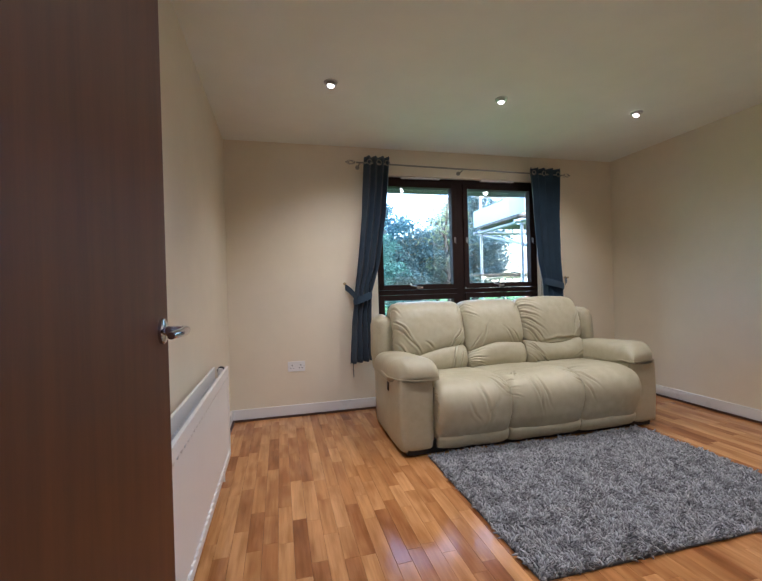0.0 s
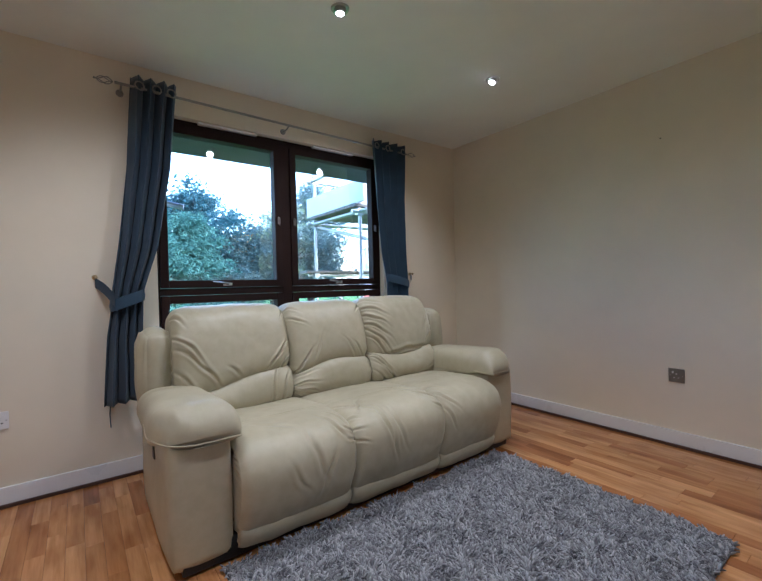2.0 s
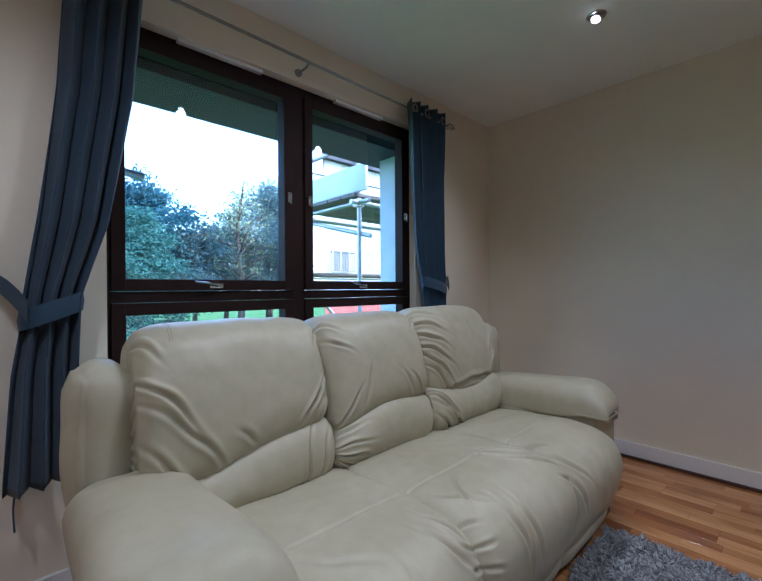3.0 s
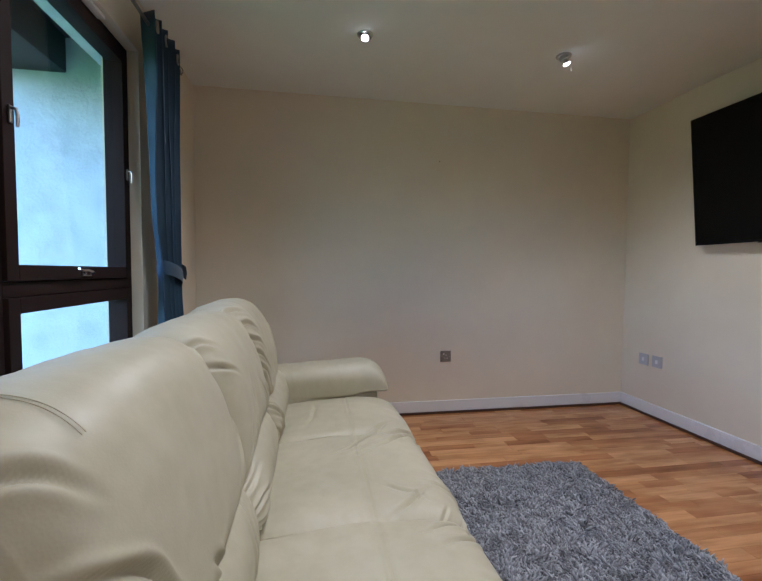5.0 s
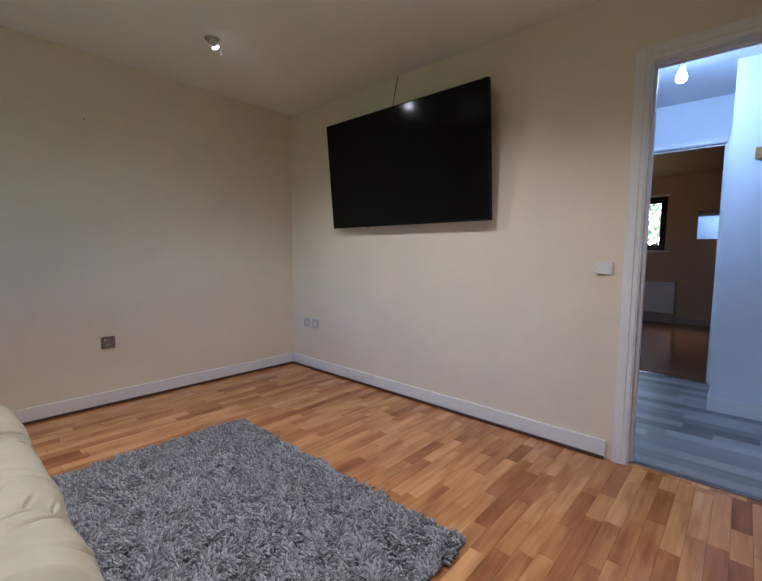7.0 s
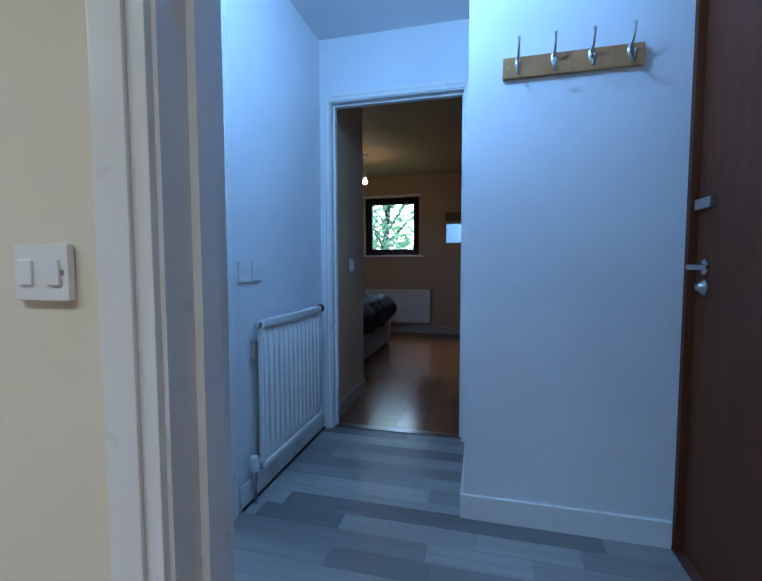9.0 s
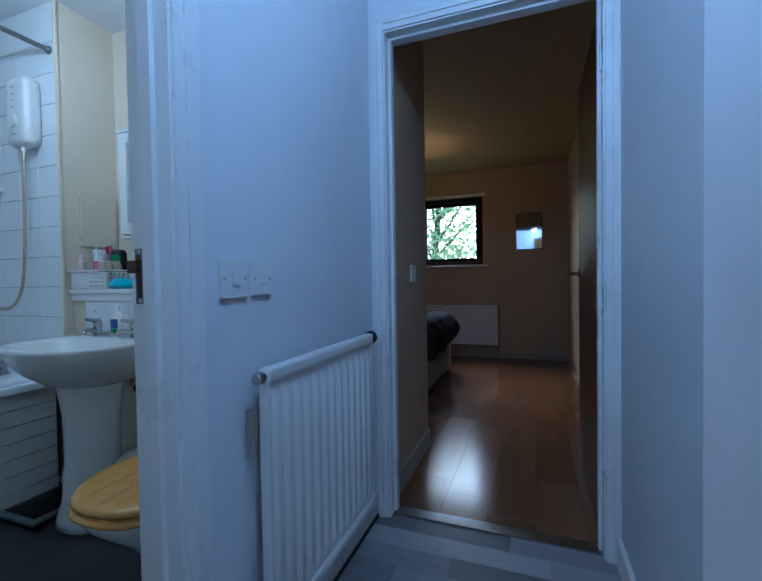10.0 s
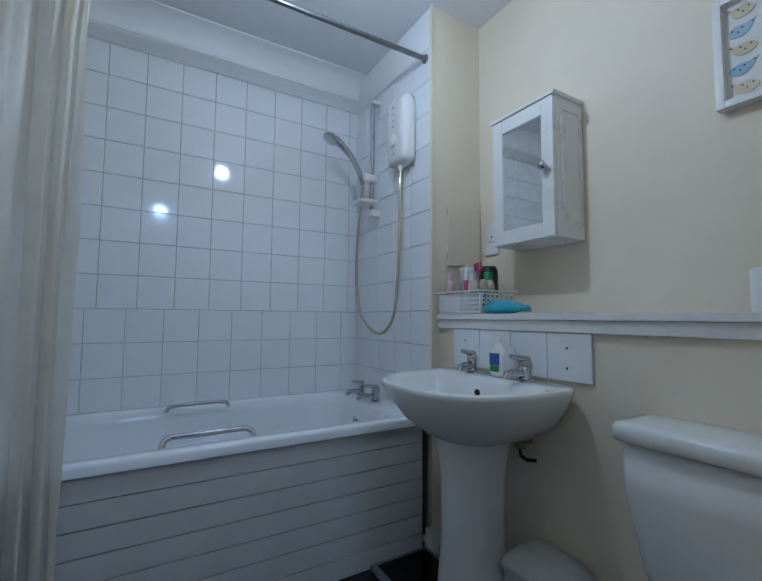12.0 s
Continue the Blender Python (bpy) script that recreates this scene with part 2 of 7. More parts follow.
def leaves(name, stops):
    m, nt, b = mat(name, 0.9, 0.0, 0.05)
    c = ramp(nt, random_fac(nt), stops)
    nt.links.new(c, b.inputs["Base Color"])
    t = nt.nodes.new("ShaderNodeBsdfTranslucent")
    nt.links.new(c, t.inputs["Color"])
    mx = nt.nodes.new("ShaderNodeMixShader")
    mx.inputs[0].default_value = 0.45
    nt.links.new(b.outputs[0], mx.inputs[1])
    nt.links.new(t.outputs[0], mx.inputs[2])
    nt.links.new(mx.outputs[0], nt.nodes["Material Output"].inputs["Surface"])
    return m


# blue haze of distance is put into the next three leaf colours
LEAF_DARK = leaves("hazed_dark_conifer_leaf", [(0.0, (0.040, 0.100, 0.120)), (1.0, (0.060, 0.135, 0.155))])
LEAF_GREEN = leaves("hazed_green_conifer_leaf", [(0.0, (0.055, 0.130, 0.115)), (1.0, (0.090, 0.19, 0.155))])
LEAF_MIX = leaves("hazed_autumn_leaf", [(0.0, (0.065, 0.115, 0.125)), (0.88, (0.11, 0.17, 0.165)), (0.97, (0.16, 0.15, 0.09)), (1.0, (0.26, 0.17, 0.07))])
LEAF_LIGHT = leaves("light_ash_leaf", [(0.0, (0.16, 0.22, 0.10)), (1.0, (0.34, 0.40, 0.20))])
RUST = paint("rusty_lock_metal", (0.10, 0.050, 0.028), 0.7, 0.3, 120, 0.3, 0.3, 30.0)
BARK = paint("grey_brown_bark", (0.10, 0.08, 0.065), 0.9, 0.25, 30, 0.6, 0.2)
GRASS = paint("green_lawn", (0.055, 0.125, 0.030), 0.95, 0.25, 8, 0.5, 0.1, 1.2)
BRICKM = paint("red_facing_brick", (0.25, 0.080, 0.068), 0.85, 0.15, 12, 0.4, 0.2)
FARGLASS = paint("far_window_glass", (0.10, 0.13, 0.15), 0.1, 0.2, 3, 0.0, 0.6)


def glass(name, tint=(1, 1, 1), gloss=0.05):
    m = bpy.data.materials.new(name)
    m.use_nodes = True
    nt = m.node_tree
    nt.nodes.clear()
    out = nt.nodes.new("ShaderNodeOutputMaterial")
    tr = nt.nodes.new("ShaderNodeBsdfTransparent")
    tr.inputs["Color"].default_value = (*tint, 1)
    gl = nt.nodes.new("ShaderNodeBsdfGlossy")
    gl.inputs["Roughness"].default_value = 0.0
    mx = nt.nodes.new("ShaderNodeMixShader")
    mx.inputs[0].default_value = gloss
    nt.links.new(tr.outputs[0], mx.inputs[1])
    nt.links.new(gl.outputs[0], mx.inputs[2])
    nt.links.new(mx.outputs[0], out.inputs["Surface"])
    return m


GLASS = glass("window_glass", (0.96, 0.985, 0.985))
MIRROR = metal("silvered_mirror", (0.86, 0.88, 0.88), 0.03)


def glow(name, colour, strength):
    m, nt, b = mat(name, 0.4)
    b.inputs["Base Color"].default_value = (0.9, 0.9, 0.9, 1)
    b.inputs["Emission Color"].default_value = (*colour, 1)
    b.inputs["Emission Strength"].default_value = strength
    return m


GLOW_WARM = glow("lit_warm_bulb", (1.0, 0.93, 0.82), 2.2)
GLOW_COOL = glow("lit_cool_bulb", (0.80, 0.93, 1.0), 2.2)
GLOW_BED = glow("lit_amber_bulb", (1.0, 0.72, 0.40), 1.1)


def translucent(name, colour, fac=0.35):
    m, nt, b = mat(name, 0.35, 0.0, 0.5)
    v = coords(nt)
    nt.links.new(ramp(nt, noise_tex(nt, v, 16.0, 5.0), [(0.3, tuple(c * 0.9 for c in colour)), (0.7, colour)]), b.inputs["Base Color"])
    bump(nt, b, noise_tex(nt, v, 28.0, 4.0), 0.35, 0.003)
    out = nt.nodes["Material Output"]
    t = nt.nodes.new("ShaderNodeBsdfTranslucent")
    t.inputs["Color"].default_value = (*colour, 1)
    mx = nt.nodes.new("ShaderNodeMixShader")
    mx.inputs[0].default_value = fac
    nt.links.new(b.outputs[0], mx.inputs[1])
    nt.links.new(t.outputs[0], mx.inputs[2])
    nt.links.new(mx.outputs[0], out.inputs["Surface"])
    return m


SHOWERC = translucent("pearly_shower_curtain", (0.90, 0.87, 0.80), 0.55)
BINP = translucent("milky_bin_plastic", (0.70, 0.70, 0.66), 0.2)


# ---- mesh helpers ----
ORIGIN = {}


def thing(name, at, label, category, group="", kind=""):
    ob = new(name)
    ob.empty_display_size = 0.05
    ob.location = at
    ORIGIN[ob.name] = Vector(at)
    return tagged(ob, label, category, group, kind)


def face_weighted(me):
    """Corner normals that lean to the larger face, so that flat faces stay flat beside a bevel."""
    around = [[] for _ in me.vertices]
    for p in me.polygons:
        w = p.normal * p.area
        for v in p.vertices:
            around[v].append((p.normal, w))
    out = []
    for p in me.polygons:
        for v in p.vertices:
            s = Vector((0, 0, 0))
            for nrm, w in around[v]:
                if nrm.dot(p.normal) > 0.78:
                    s += w
            out.append(s.normalized() if s.length > 1e-12 else p.normal)
    me.normals_split_custom_set(out)


def link_mesh(name, bm, material, smooth=None):
    me = bpy.data.meshes.new(name)
    bm.normal_update()
    bm.to_mesh(me)
    bm.free()
    me.materials.append(material)
    if smooth:
        me.shade_smooth()
    elif smooth is None:
        me.shade_smooth()
        me.set_sharp_from_angle(angle=radians(38))
        if len(me.polygons) < 1500:
            face_weighted(me)
    return me


def part(name, bm, material, parent, label="", smooth=None, kind=""):
    o = ORIGIN[parent.name]
    bmesh.ops.translate(bm, verts=bm.verts, vec=-o)
    ob = new(name, link_mesh(name, bm, material, smooth))
    ob.parent = parent
    ORIGIN[ob.name] = o
    return tagged(ob, label, kind=kind)


def setting(name, bm, material, label="", category="", smooth=None):
    ob = new(name, link_mesh(name, bm, material, smooth))
    ORIGIN[ob.name] = Vector((0, 0, 0))
    return tagged(ob, label, category, "", "structure")


def solo(name, bm, material, label, category, group="", smooth=None, kind=""):
    ob = new(name, link_mesh(name, bm, material, smooth))
    ORIGIN[ob.name] = Vector((0, 0, 0))
    return tagged(ob, label, category, group, kind)


def box(bm, x0, x1, y0, y1, z0, z1, bevel=0.0, seg=2):
    r = bmesh.ops.create_cube(bm, size=1.0)
    vs = r["verts"]
    c = Vector(((x0 + x1) / 2, (y0 + y1) / 2, (z0 + z1) / 2))
    for v in vs:
        v.co = Vector((v.co.x * abs(x1 - x0), v.co.y * abs(y1 - y0), v.co.z * abs(z1 - z0))) + c
    if bevel > 0:
        es = list({e for v in vs for e in v.link_edges})
        bmesh.ops.bevel(bm, geom=es, offset=bevel, segments=seg, affect="EDGES", profile=0.6)
    return bm


def boxes(*rows, bevel=0.0, seg=2):
    bm = bmesh.new()
    for r in rows:
        box(bm, *r, bevel=bevel, seg=seg)
    return bm


def rings(bm, rows, close_ends=True, wrap=True):
    """Skin a list of equal rings of points."""
    made = [[bm.verts.new(p) for p in row] for row in rows]
    n = len(made[0])
    for a, b in zip(made, made[1:]):
        for i in range(n if wrap else n - 1):
            j = (i + 1) % n
            try:
                bm.faces.new((a[i], a[j], b[j], b[i]))
            except ValueError:
                pass
    if close_ends and wrap:
        bm.faces.new(list(reversed(made[0])))
        bm.faces.new(made[-1])
    return made


def tube(bm, pts, r, n=10, closed=False):
    """A round tube along points; r is a number or one for each point."""
    pts = [Vector(p) for p in pts]
    k = len(pts)
    up = Vector((0.13, 0.21, 1.0)).normalized()
    rows = []
    for i, p in enumerate(pts):
        a = pts[(i - 1) % k] if (closed or i) else p
        b = pts[(i + 1) % k] if (closed or i < k - 1) else p
        d = (b - a).normalized()
        if abs(d.dot(up)) > 0.97:
            up = Vector((1, 0.1, 0)).normalized()
        s = d.cross(up).normalized()
        u = s.cross(d).normalized()
        up = u
        rad = r[i] if isinstance(r, (list, tuple)) else r
        rows.append([p + s * rad * math.cos(2 * math.pi * j / n) + u * rad * math.sin(2 * math.pi * j / n) for j in range(n)])
    if closed:
        rows.append(rows[0])
    rings(bm, rows, not closed)
    bmesh.ops.remove_doubles(bm, verts=bm.verts, dist=1e-5)
    bmesh.ops.recalc_face_normals(bm, faces=bm.faces)
    return bm


def lathe(bm, at, profile, n=24, axis="z"):
    """Turn a profile of (radius, height) about an axis through a point."""
    at = Vector(at)
    rows = []
    for r, h in profile:
        row = []
        for j in range(n):
            a = 2 * math.pi * j / n
            c, s = r * math.cos(a), r * math.sin(a)
            row.append(at + Vector({"z": (c, s, h), "x": (h, c, s), "y": (s, h, c)}[axis]))
        rows.append(row)
    rings(bm, rows, True)
    bmesh.ops.recalc_face_normals(bm, faces=bm.faces)
    return bm


def ellipse(bm, at, rx, ry, rz, seg=20, rng=12):
    r = bmesh.ops.create_uvsphere(bm, u_segments=seg, v_segments=rng, radius=1.0)
    for v in r["verts"]:
        v.co = Vector((v.co.x * rx, v.co.y * ry, v.co.z * rz)) + Vector(at)
    return bm


def soft_box(bm, x0, x1, y0, y1, z0, z1, r, n=14, bulge=0.0, wobble=0.0, seed=0.0):
    """A stuffed, rounded block with swollen faces."""
    c = Vector(((x0 + x1) / 2, (y0 + y1) / 2, (z0 + z1) / 2))
    h = Vector(((x1 - x0) / 2, (y1 - y0) / 2, (z1 - z0) / 2))
    res = bmesh.ops.create_cube(bm, size=2.0)
    es = list({e for v in res["verts"] for e in v.link_edges})
    bmesh.ops.subdivide_edges(bm, edges=es, cuts=n, use_grid_fill=True)
    for v in bm.verts:
        if v.tag:
            continue
        q = v.co.copy()
        p = Vector((q.x * h.x, q.y * h.y, q.z * h.z))
        inner = Vector([max(-(h[i] - r), min(h[i] - r, p[i])) for i in range(3)])
        d = p - inner
        if d.length > 1e-9:
            # spread the outer skin round the corner
            e = Vector([math.copysign(abs(d[i]) ** 1.0, d[i]) for i in range(3)])
            p = inner + e.normalized() * r
        m = [(1 - q[i] * q[i]) for i in range(3)]
        nrm = Vector((q.x * abs(q.x) ** 5, q.y * abs(q.y) ** 5, q.z * abs(q.z) ** 5))
        if nrm.length > 1e-6:
            nrm.normalize()
            k = [m[i] for i in range(3) if abs(q[i]) < 0.999]
            g = 1.0
            for t in k:
                g *= max(t, 0.0) ** 0.5
            p += nrm * bulge * g
            if wobble:
                p += nrm * wobble * noise.noise(Vector((p.x * 7 + seed, p.y * 7, p.z * 7)))
        v.co = p + c
        v.tag = True
    return bm

# ---- structure ----
H = 2.355
X1, Y1 = 3.87, 3.37

setting("floor_1", boxes((-0.12, 4.0, -0.05, 3.5, -0.12, -0.006)), DARKTRIM, "beech strip laminate floor of the living room", "floor")
setting("floor_2", boxes((-0.12, 1.69, -1.97, -0.05, -0.12, -0.006)), DARKTRIM, "grey laminate floor of the hall", "floor")
setting("floor_3", boxes((1.69, 4.0, -1.99, -0.05, -0.12, 0.0)), VINYL, "dark slate vinyl floor of the bathroom", "floor")
setting("floor_4", boxes((0.5, 4.1, -5.9, -1.97, -0.12, -0.006)), DARKTRIM, "brown laminate floor of the bedroom", "floor")
setting("ceiling_1", boxes((-0.12, 4.0, -0.05, 3.55, H, H + 0.1)), CEIL, "plain painted living room ceiling", "ceiling")
setting("ceiling_2", boxes((-0.3, 1.685, -2.02, -0.05, H, H + 0.1)), HALLCEIL, "plain white hall ceiling", "ceiling")
setting("ceiling_3", boxes((1.685, 4.0, -2.04, -0.05, H, H + 0.1)), HALLCEIL, "plain white bathroom ceiling", "ceiling")
# bedroom ceiling: dim light is put into its colour with the tan wall paint
setting("ceiling_4", boxes((0.5, 4.1, -5.9, -2.02, H, H + 0.1)), BEDWALL, "plain bedroom ceiling, dimness put into its tan colour", "ceiling")

WX0, WX1, WZ0, WZ1 = 1.292, 2.985, 0.42, 2.115
setting("wall_north", boxes((-0.12, WX0, Y1, Y1 + 0.16, 0, H), (WX1, 4.0, Y1, Y1 + 0.16, 0, H), (WX0, WX1, Y1, Y1 + 0.16, WZ1, H), (WX0, WX1, Y1, Y1 + 0.16, 0, WZ0)), WALL, "cream painted window wall", "wall")
setting("wall_east", boxes((X1, 4.0, -0.05, Y1, 0, H)), WALL, "plain cream painted wall", "wall")
setting("wall_west", boxes((-0.12, 0.0, -0.05, Y1, 0, H)), WALL, "plain cream painted wall", "wall")
setting("wall_south", boxes((0.0, 0.20, -0.05, 0.0, 0, H), (1.0, X1, -0.05, 0.0, 0, H), (0.20, 1.0, -0.05, 0.0, 2.0, H)), WALL, "cream painted wall with a doorway", "wall")
# hall faces of the same partitions
setting("wall_hall_north", boxes((-0.3, 0.20, -0.10, -0.05, 0, H), (1.0, 1.685, -0.10, -0.05, 0, H), (0.20, 1.0, -0.10, -0.05, 2.0, H)), HALLWALL, "white painted hall wall with a doorway", "wall")
setting("wall_hall_east", boxes((1.635, 1.685, -1.97, -0.985, 0, H), (1.635, 1.685, -0.20, -0.10, 0, H), (1.635, 1.685, -0.985, -0.20, 2.0, H)), HALLWALL, "white painted hall wall with a doorway", "wall")
setting("wall_hall_hooks", boxes((-0.3, 0.73, -1.97, -1.255, 0, H)), HALLWALL, "white painted wall with a projecting corner", "wall")
setting("wall_hall_west", boxes((-0.15, 0.0, -0.33, -0.10, 0, H), (-0.15, 0.0, -1.255, -0.33, 2.02, H)), HALLWALL, "white painted wall round the front door", "wall")
setting("wall_hall_south", boxes((0.5, 0.77, -2.02, -1.97, 0, H), (1.573, 1.685, -2.02, -1.97, 0, H), (0.77, 1.573, -2.02, -1.97, 2.0, H)), HALLWALL, "white painted wall with a bedroom doorway", "wall")
setting("wall_bath_west", boxes((1.685, 1.735, -1.99, -0.985, 0, H), (1.685, 1.735, -0.20, -0.10, 0, H), (1.685, 1.735, -0.985, -0.20, 2.0, H)), BATHWALL, "pale cream bathroom wall", "wall")
setting("wall_bath_north", boxes((1.685, X1, -0.10, -0.05, 0, H)), BATHWALL, "pale cream bathroom wall", "wall")
setting("wall_bath_south", boxes((1.685, 3.15, -2.04, -1.99, 0, H)), BATHWALL, "pale cream bathroom wall", "wall")
setting("wall_bath_duct", boxes((1.735, 3.148, -1.99, -1.747, 0, 0.925)), BATHWALL, "boxed-in pipe duct along the bathroom wall", "wall")
alcove = setting("wall_bath_alcove", boxes((3.15, X1, -2.04, -1.704, 0, H)), BATHWALL, "cream return wall at the end of the bath", "wall")
btile = setting("wall_bath_east", boxes((X1, 4.0, -2.04, -0.05, 0, H)), BATHWALL, "white tiled wall behind the bath", "wall")
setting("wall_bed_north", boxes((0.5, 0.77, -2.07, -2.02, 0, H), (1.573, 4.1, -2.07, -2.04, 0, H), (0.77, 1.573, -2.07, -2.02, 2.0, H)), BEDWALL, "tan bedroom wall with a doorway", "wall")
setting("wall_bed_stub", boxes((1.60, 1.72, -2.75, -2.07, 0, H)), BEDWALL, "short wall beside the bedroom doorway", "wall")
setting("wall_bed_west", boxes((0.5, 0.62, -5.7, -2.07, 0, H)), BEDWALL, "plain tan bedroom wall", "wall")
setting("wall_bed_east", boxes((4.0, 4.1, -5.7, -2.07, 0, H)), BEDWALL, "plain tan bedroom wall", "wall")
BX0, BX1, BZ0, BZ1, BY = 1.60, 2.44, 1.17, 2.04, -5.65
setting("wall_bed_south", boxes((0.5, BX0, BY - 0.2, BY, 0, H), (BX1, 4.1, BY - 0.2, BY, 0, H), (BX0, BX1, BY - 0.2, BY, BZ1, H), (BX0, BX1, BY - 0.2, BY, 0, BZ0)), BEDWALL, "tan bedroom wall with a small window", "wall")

# outer leaf, roughcast pier and eave
OY = Y1 + 0.16
setting("wall_outer", boxes((-0.6, 1.22, OY, 3.90, -2.7, 2.38), (3.30, 3.45, OY, 3.66, -2.7, 2.38), (3.45, 4.6, OY, 4.20, -2.7, 2.38), (1.22, 3.085, OY, 3.80, -2.7, WZ0 - 0.03), (1.22, 3.45, OY, 3.70, 2.20, 2.38)), RENDER, "white roughcast outer wall of the flat", "wall")
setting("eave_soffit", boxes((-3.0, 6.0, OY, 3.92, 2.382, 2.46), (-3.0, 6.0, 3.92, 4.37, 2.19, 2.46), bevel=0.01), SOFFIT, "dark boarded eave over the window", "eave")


def skirting(name, rows, material, dark):
    """rows: x0, x1, y0, y1 of the board at the floor."""
    for (x0, x1, y0, y1, nx, ny) in rows:
        bm = boxes((x0, x1, y0, y1, 0.0, 0.098), bevel=0.003)
        o = setting("baseboard", bm, material, "white gloss skirting board", "skirting")
        if dark:
            part("bead", bead_box(x0, x1, y0, y1, nx, ny), DARKTRIM, o, "dark brown floor beading")


def bead_box(x0, x1, y0, y1, nx, ny):
    e = 0.014
    if nx > 0:
        return boxes((x1, x1 + e, y0, y1, 0, 0.017), bevel=0.003)
    if nx < 0:
        return boxes((x0 - e, x0, y0, y1, 0, 0.017), bevel=0.003)
    if ny > 0:
        return boxes((x0, x1, y1, y1 + e, 0, 0.017), bevel=0.003)
    return boxes((x0, x1, y0 - e, y0, 0, 0.017), bevel=0.003)


T = 0.016
skirting("living", [(0.0 + T, X1 - T, Y1 - T, Y1, 0, -1), (X1 - T, X1, 0, Y1, -1, 0), (0, T, 0.05, Y1, 1, 0), (1.095, X1 - T, 0, T, 0, 1)], GLOSSW, True)
skirting("hall", [(0.0, 0.745, -1.255, -1.255 + T, 0, 1), (0.73, 0.73 + T, -1.955, -1.255, 1, 0), (1.635 - T, 1.635, -1.955, -1.06, -1, 0)], GLOSSW, False)
setting("trim", boxes((1.635 - T - 0.007, 1.635 - T, -1.955, -1.06, 0.0, 0.012), bevel=0.002), BLACKP, "dark floor joint under the hall skirting", "floor joint")
BEDSKIRT = paint("dull_cream_skirting_paint", (0.42, 0.35, 0.27), 0.45, 0.05, 90, 0.05, 0.4)
skirting("bedroom", [(1.60 - T, 1.60, -2.75, -2.12, -1, 0), (0.62, 4.0, BY, BY + T, 0, 1), (0.62, 0.62 + T, BY + T, -2.9, 1, 0)], BEDSKIRT, False)
setting("trim", boxes((0.21, 0.99, -0.075, -0.035, 0.0, 0.006), bevel=0.002), PEWTER, "metal floor threshold strip in the doorway", "threshold")
setting("trim", boxes((0.78, 1.563, -2.05, -1.99, 0.0, 0.007), bevel=0.002), RODM, "grey metal floor threshold strip in the bedroom doorway", "threshold")
setting("trim", boxes((1.67, 1.71, -0.975, -0.21, 0.0, 0.007), bevel=0.002), PEWTER, "metal floor threshold strip in the bathroom doorway", "threshold")


def frame_set(name, axis, a0, a1, p0, p1, top, label, w=0.072, sides="both", material=None):
    """Door lining with moulded architraves. axis 'y': wall runs along x at y p0..p1."""
    material = material or GLOSSW
    root = thing(name, ((a0 + a1) / 2, (p0 + p1) / 2, 0) if axis == "y" else ((p0 + p1) / 2, (a0 + a1) / 2, 0), label, "door frame", "", "structure")

    def b(al, ah, pl, ph, z0, z1, bev=0.002):
        return (al, ah, pl, ph, z0, z1) if axis == "y" else (pl, ph, al, ah, z0, z1)

    e = 0.004
    part("lining", boxes(b(a0 - 0.012, a0, p0 - e, p1 + e, 0, top + 0.012), b(a1, a1 + 0.012, p0 - e, p1 + e, 0, top + 0.012), b(a0, a1, p0 - e, p1 + e, top, top + 0.012), bevel=0.0015), material, root)
    mid = (p0 + p1) / 2
    part("stop", boxes(b(a0, a0 + 0.012, mid - 0.02, mid + 0.012, 0, top), b(a1 - 0.012, a1, mid - 0.02, mid + 0.012, 0, top), b(a0 + 0.012, a1 - 0.012, mid - 0.02, mid + 0.012, top - 0.012, top), bevel=0.0015), material, root)
    faces = []
    if sides in ("both", "low"):
        faces.append((p0, -1))
    if sides in ("both", "high"):
        faces.append((p1, 1))
    for p, s in faces:
        for k, (al, ah, z0, z1) in enumerate(((a0 - w, a0 - 0.006, 0, top + w), (a1 + 0.006, a1 + w, 0, top + w), (a0 - 0.006, a1 + 0.006, top + 0.006, top + w))):
            bm = bmesh.new()
            lo, hi = sorted((p + s * 0.001, p + s * 0.013))
            box(bm, *b(al, ah, lo, hi, z0, z1), bevel=0.003)
            lo, hi = sorted((p + s * 0.012, p + s * 0.019))
            if k == 2:
                box(bm, *b(al, ah, lo, hi, z0 + 0.022, z1), bevel=0.003)
            elif k == 0:
                box(bm, *b(al, ah - 0.022, lo, hi, z0, z1), bevel=0.003)
            else:
                box(bm, *b(al + 0.022, ah, lo, hi, z0, z1), bevel=0.003)
            part("architrave", bm, material, root)
    return root


frame_set("door_frame_1", "y", 0.21, 0.99, -0.10, 0.0, 1.985, "white gloss door frame of the living room")
fb = frame_set("door_frame_2", "x", -0.975, -0.21, 1.635, 1.735, 1.985, "white gloss door frame of the bathroom", 0.062)
fd = frame_set("door_frame_3", "y", 0.78, 1.563, -2.07, -1.97, 1.985, "white gloss door frame of the bedroom", 0.05)
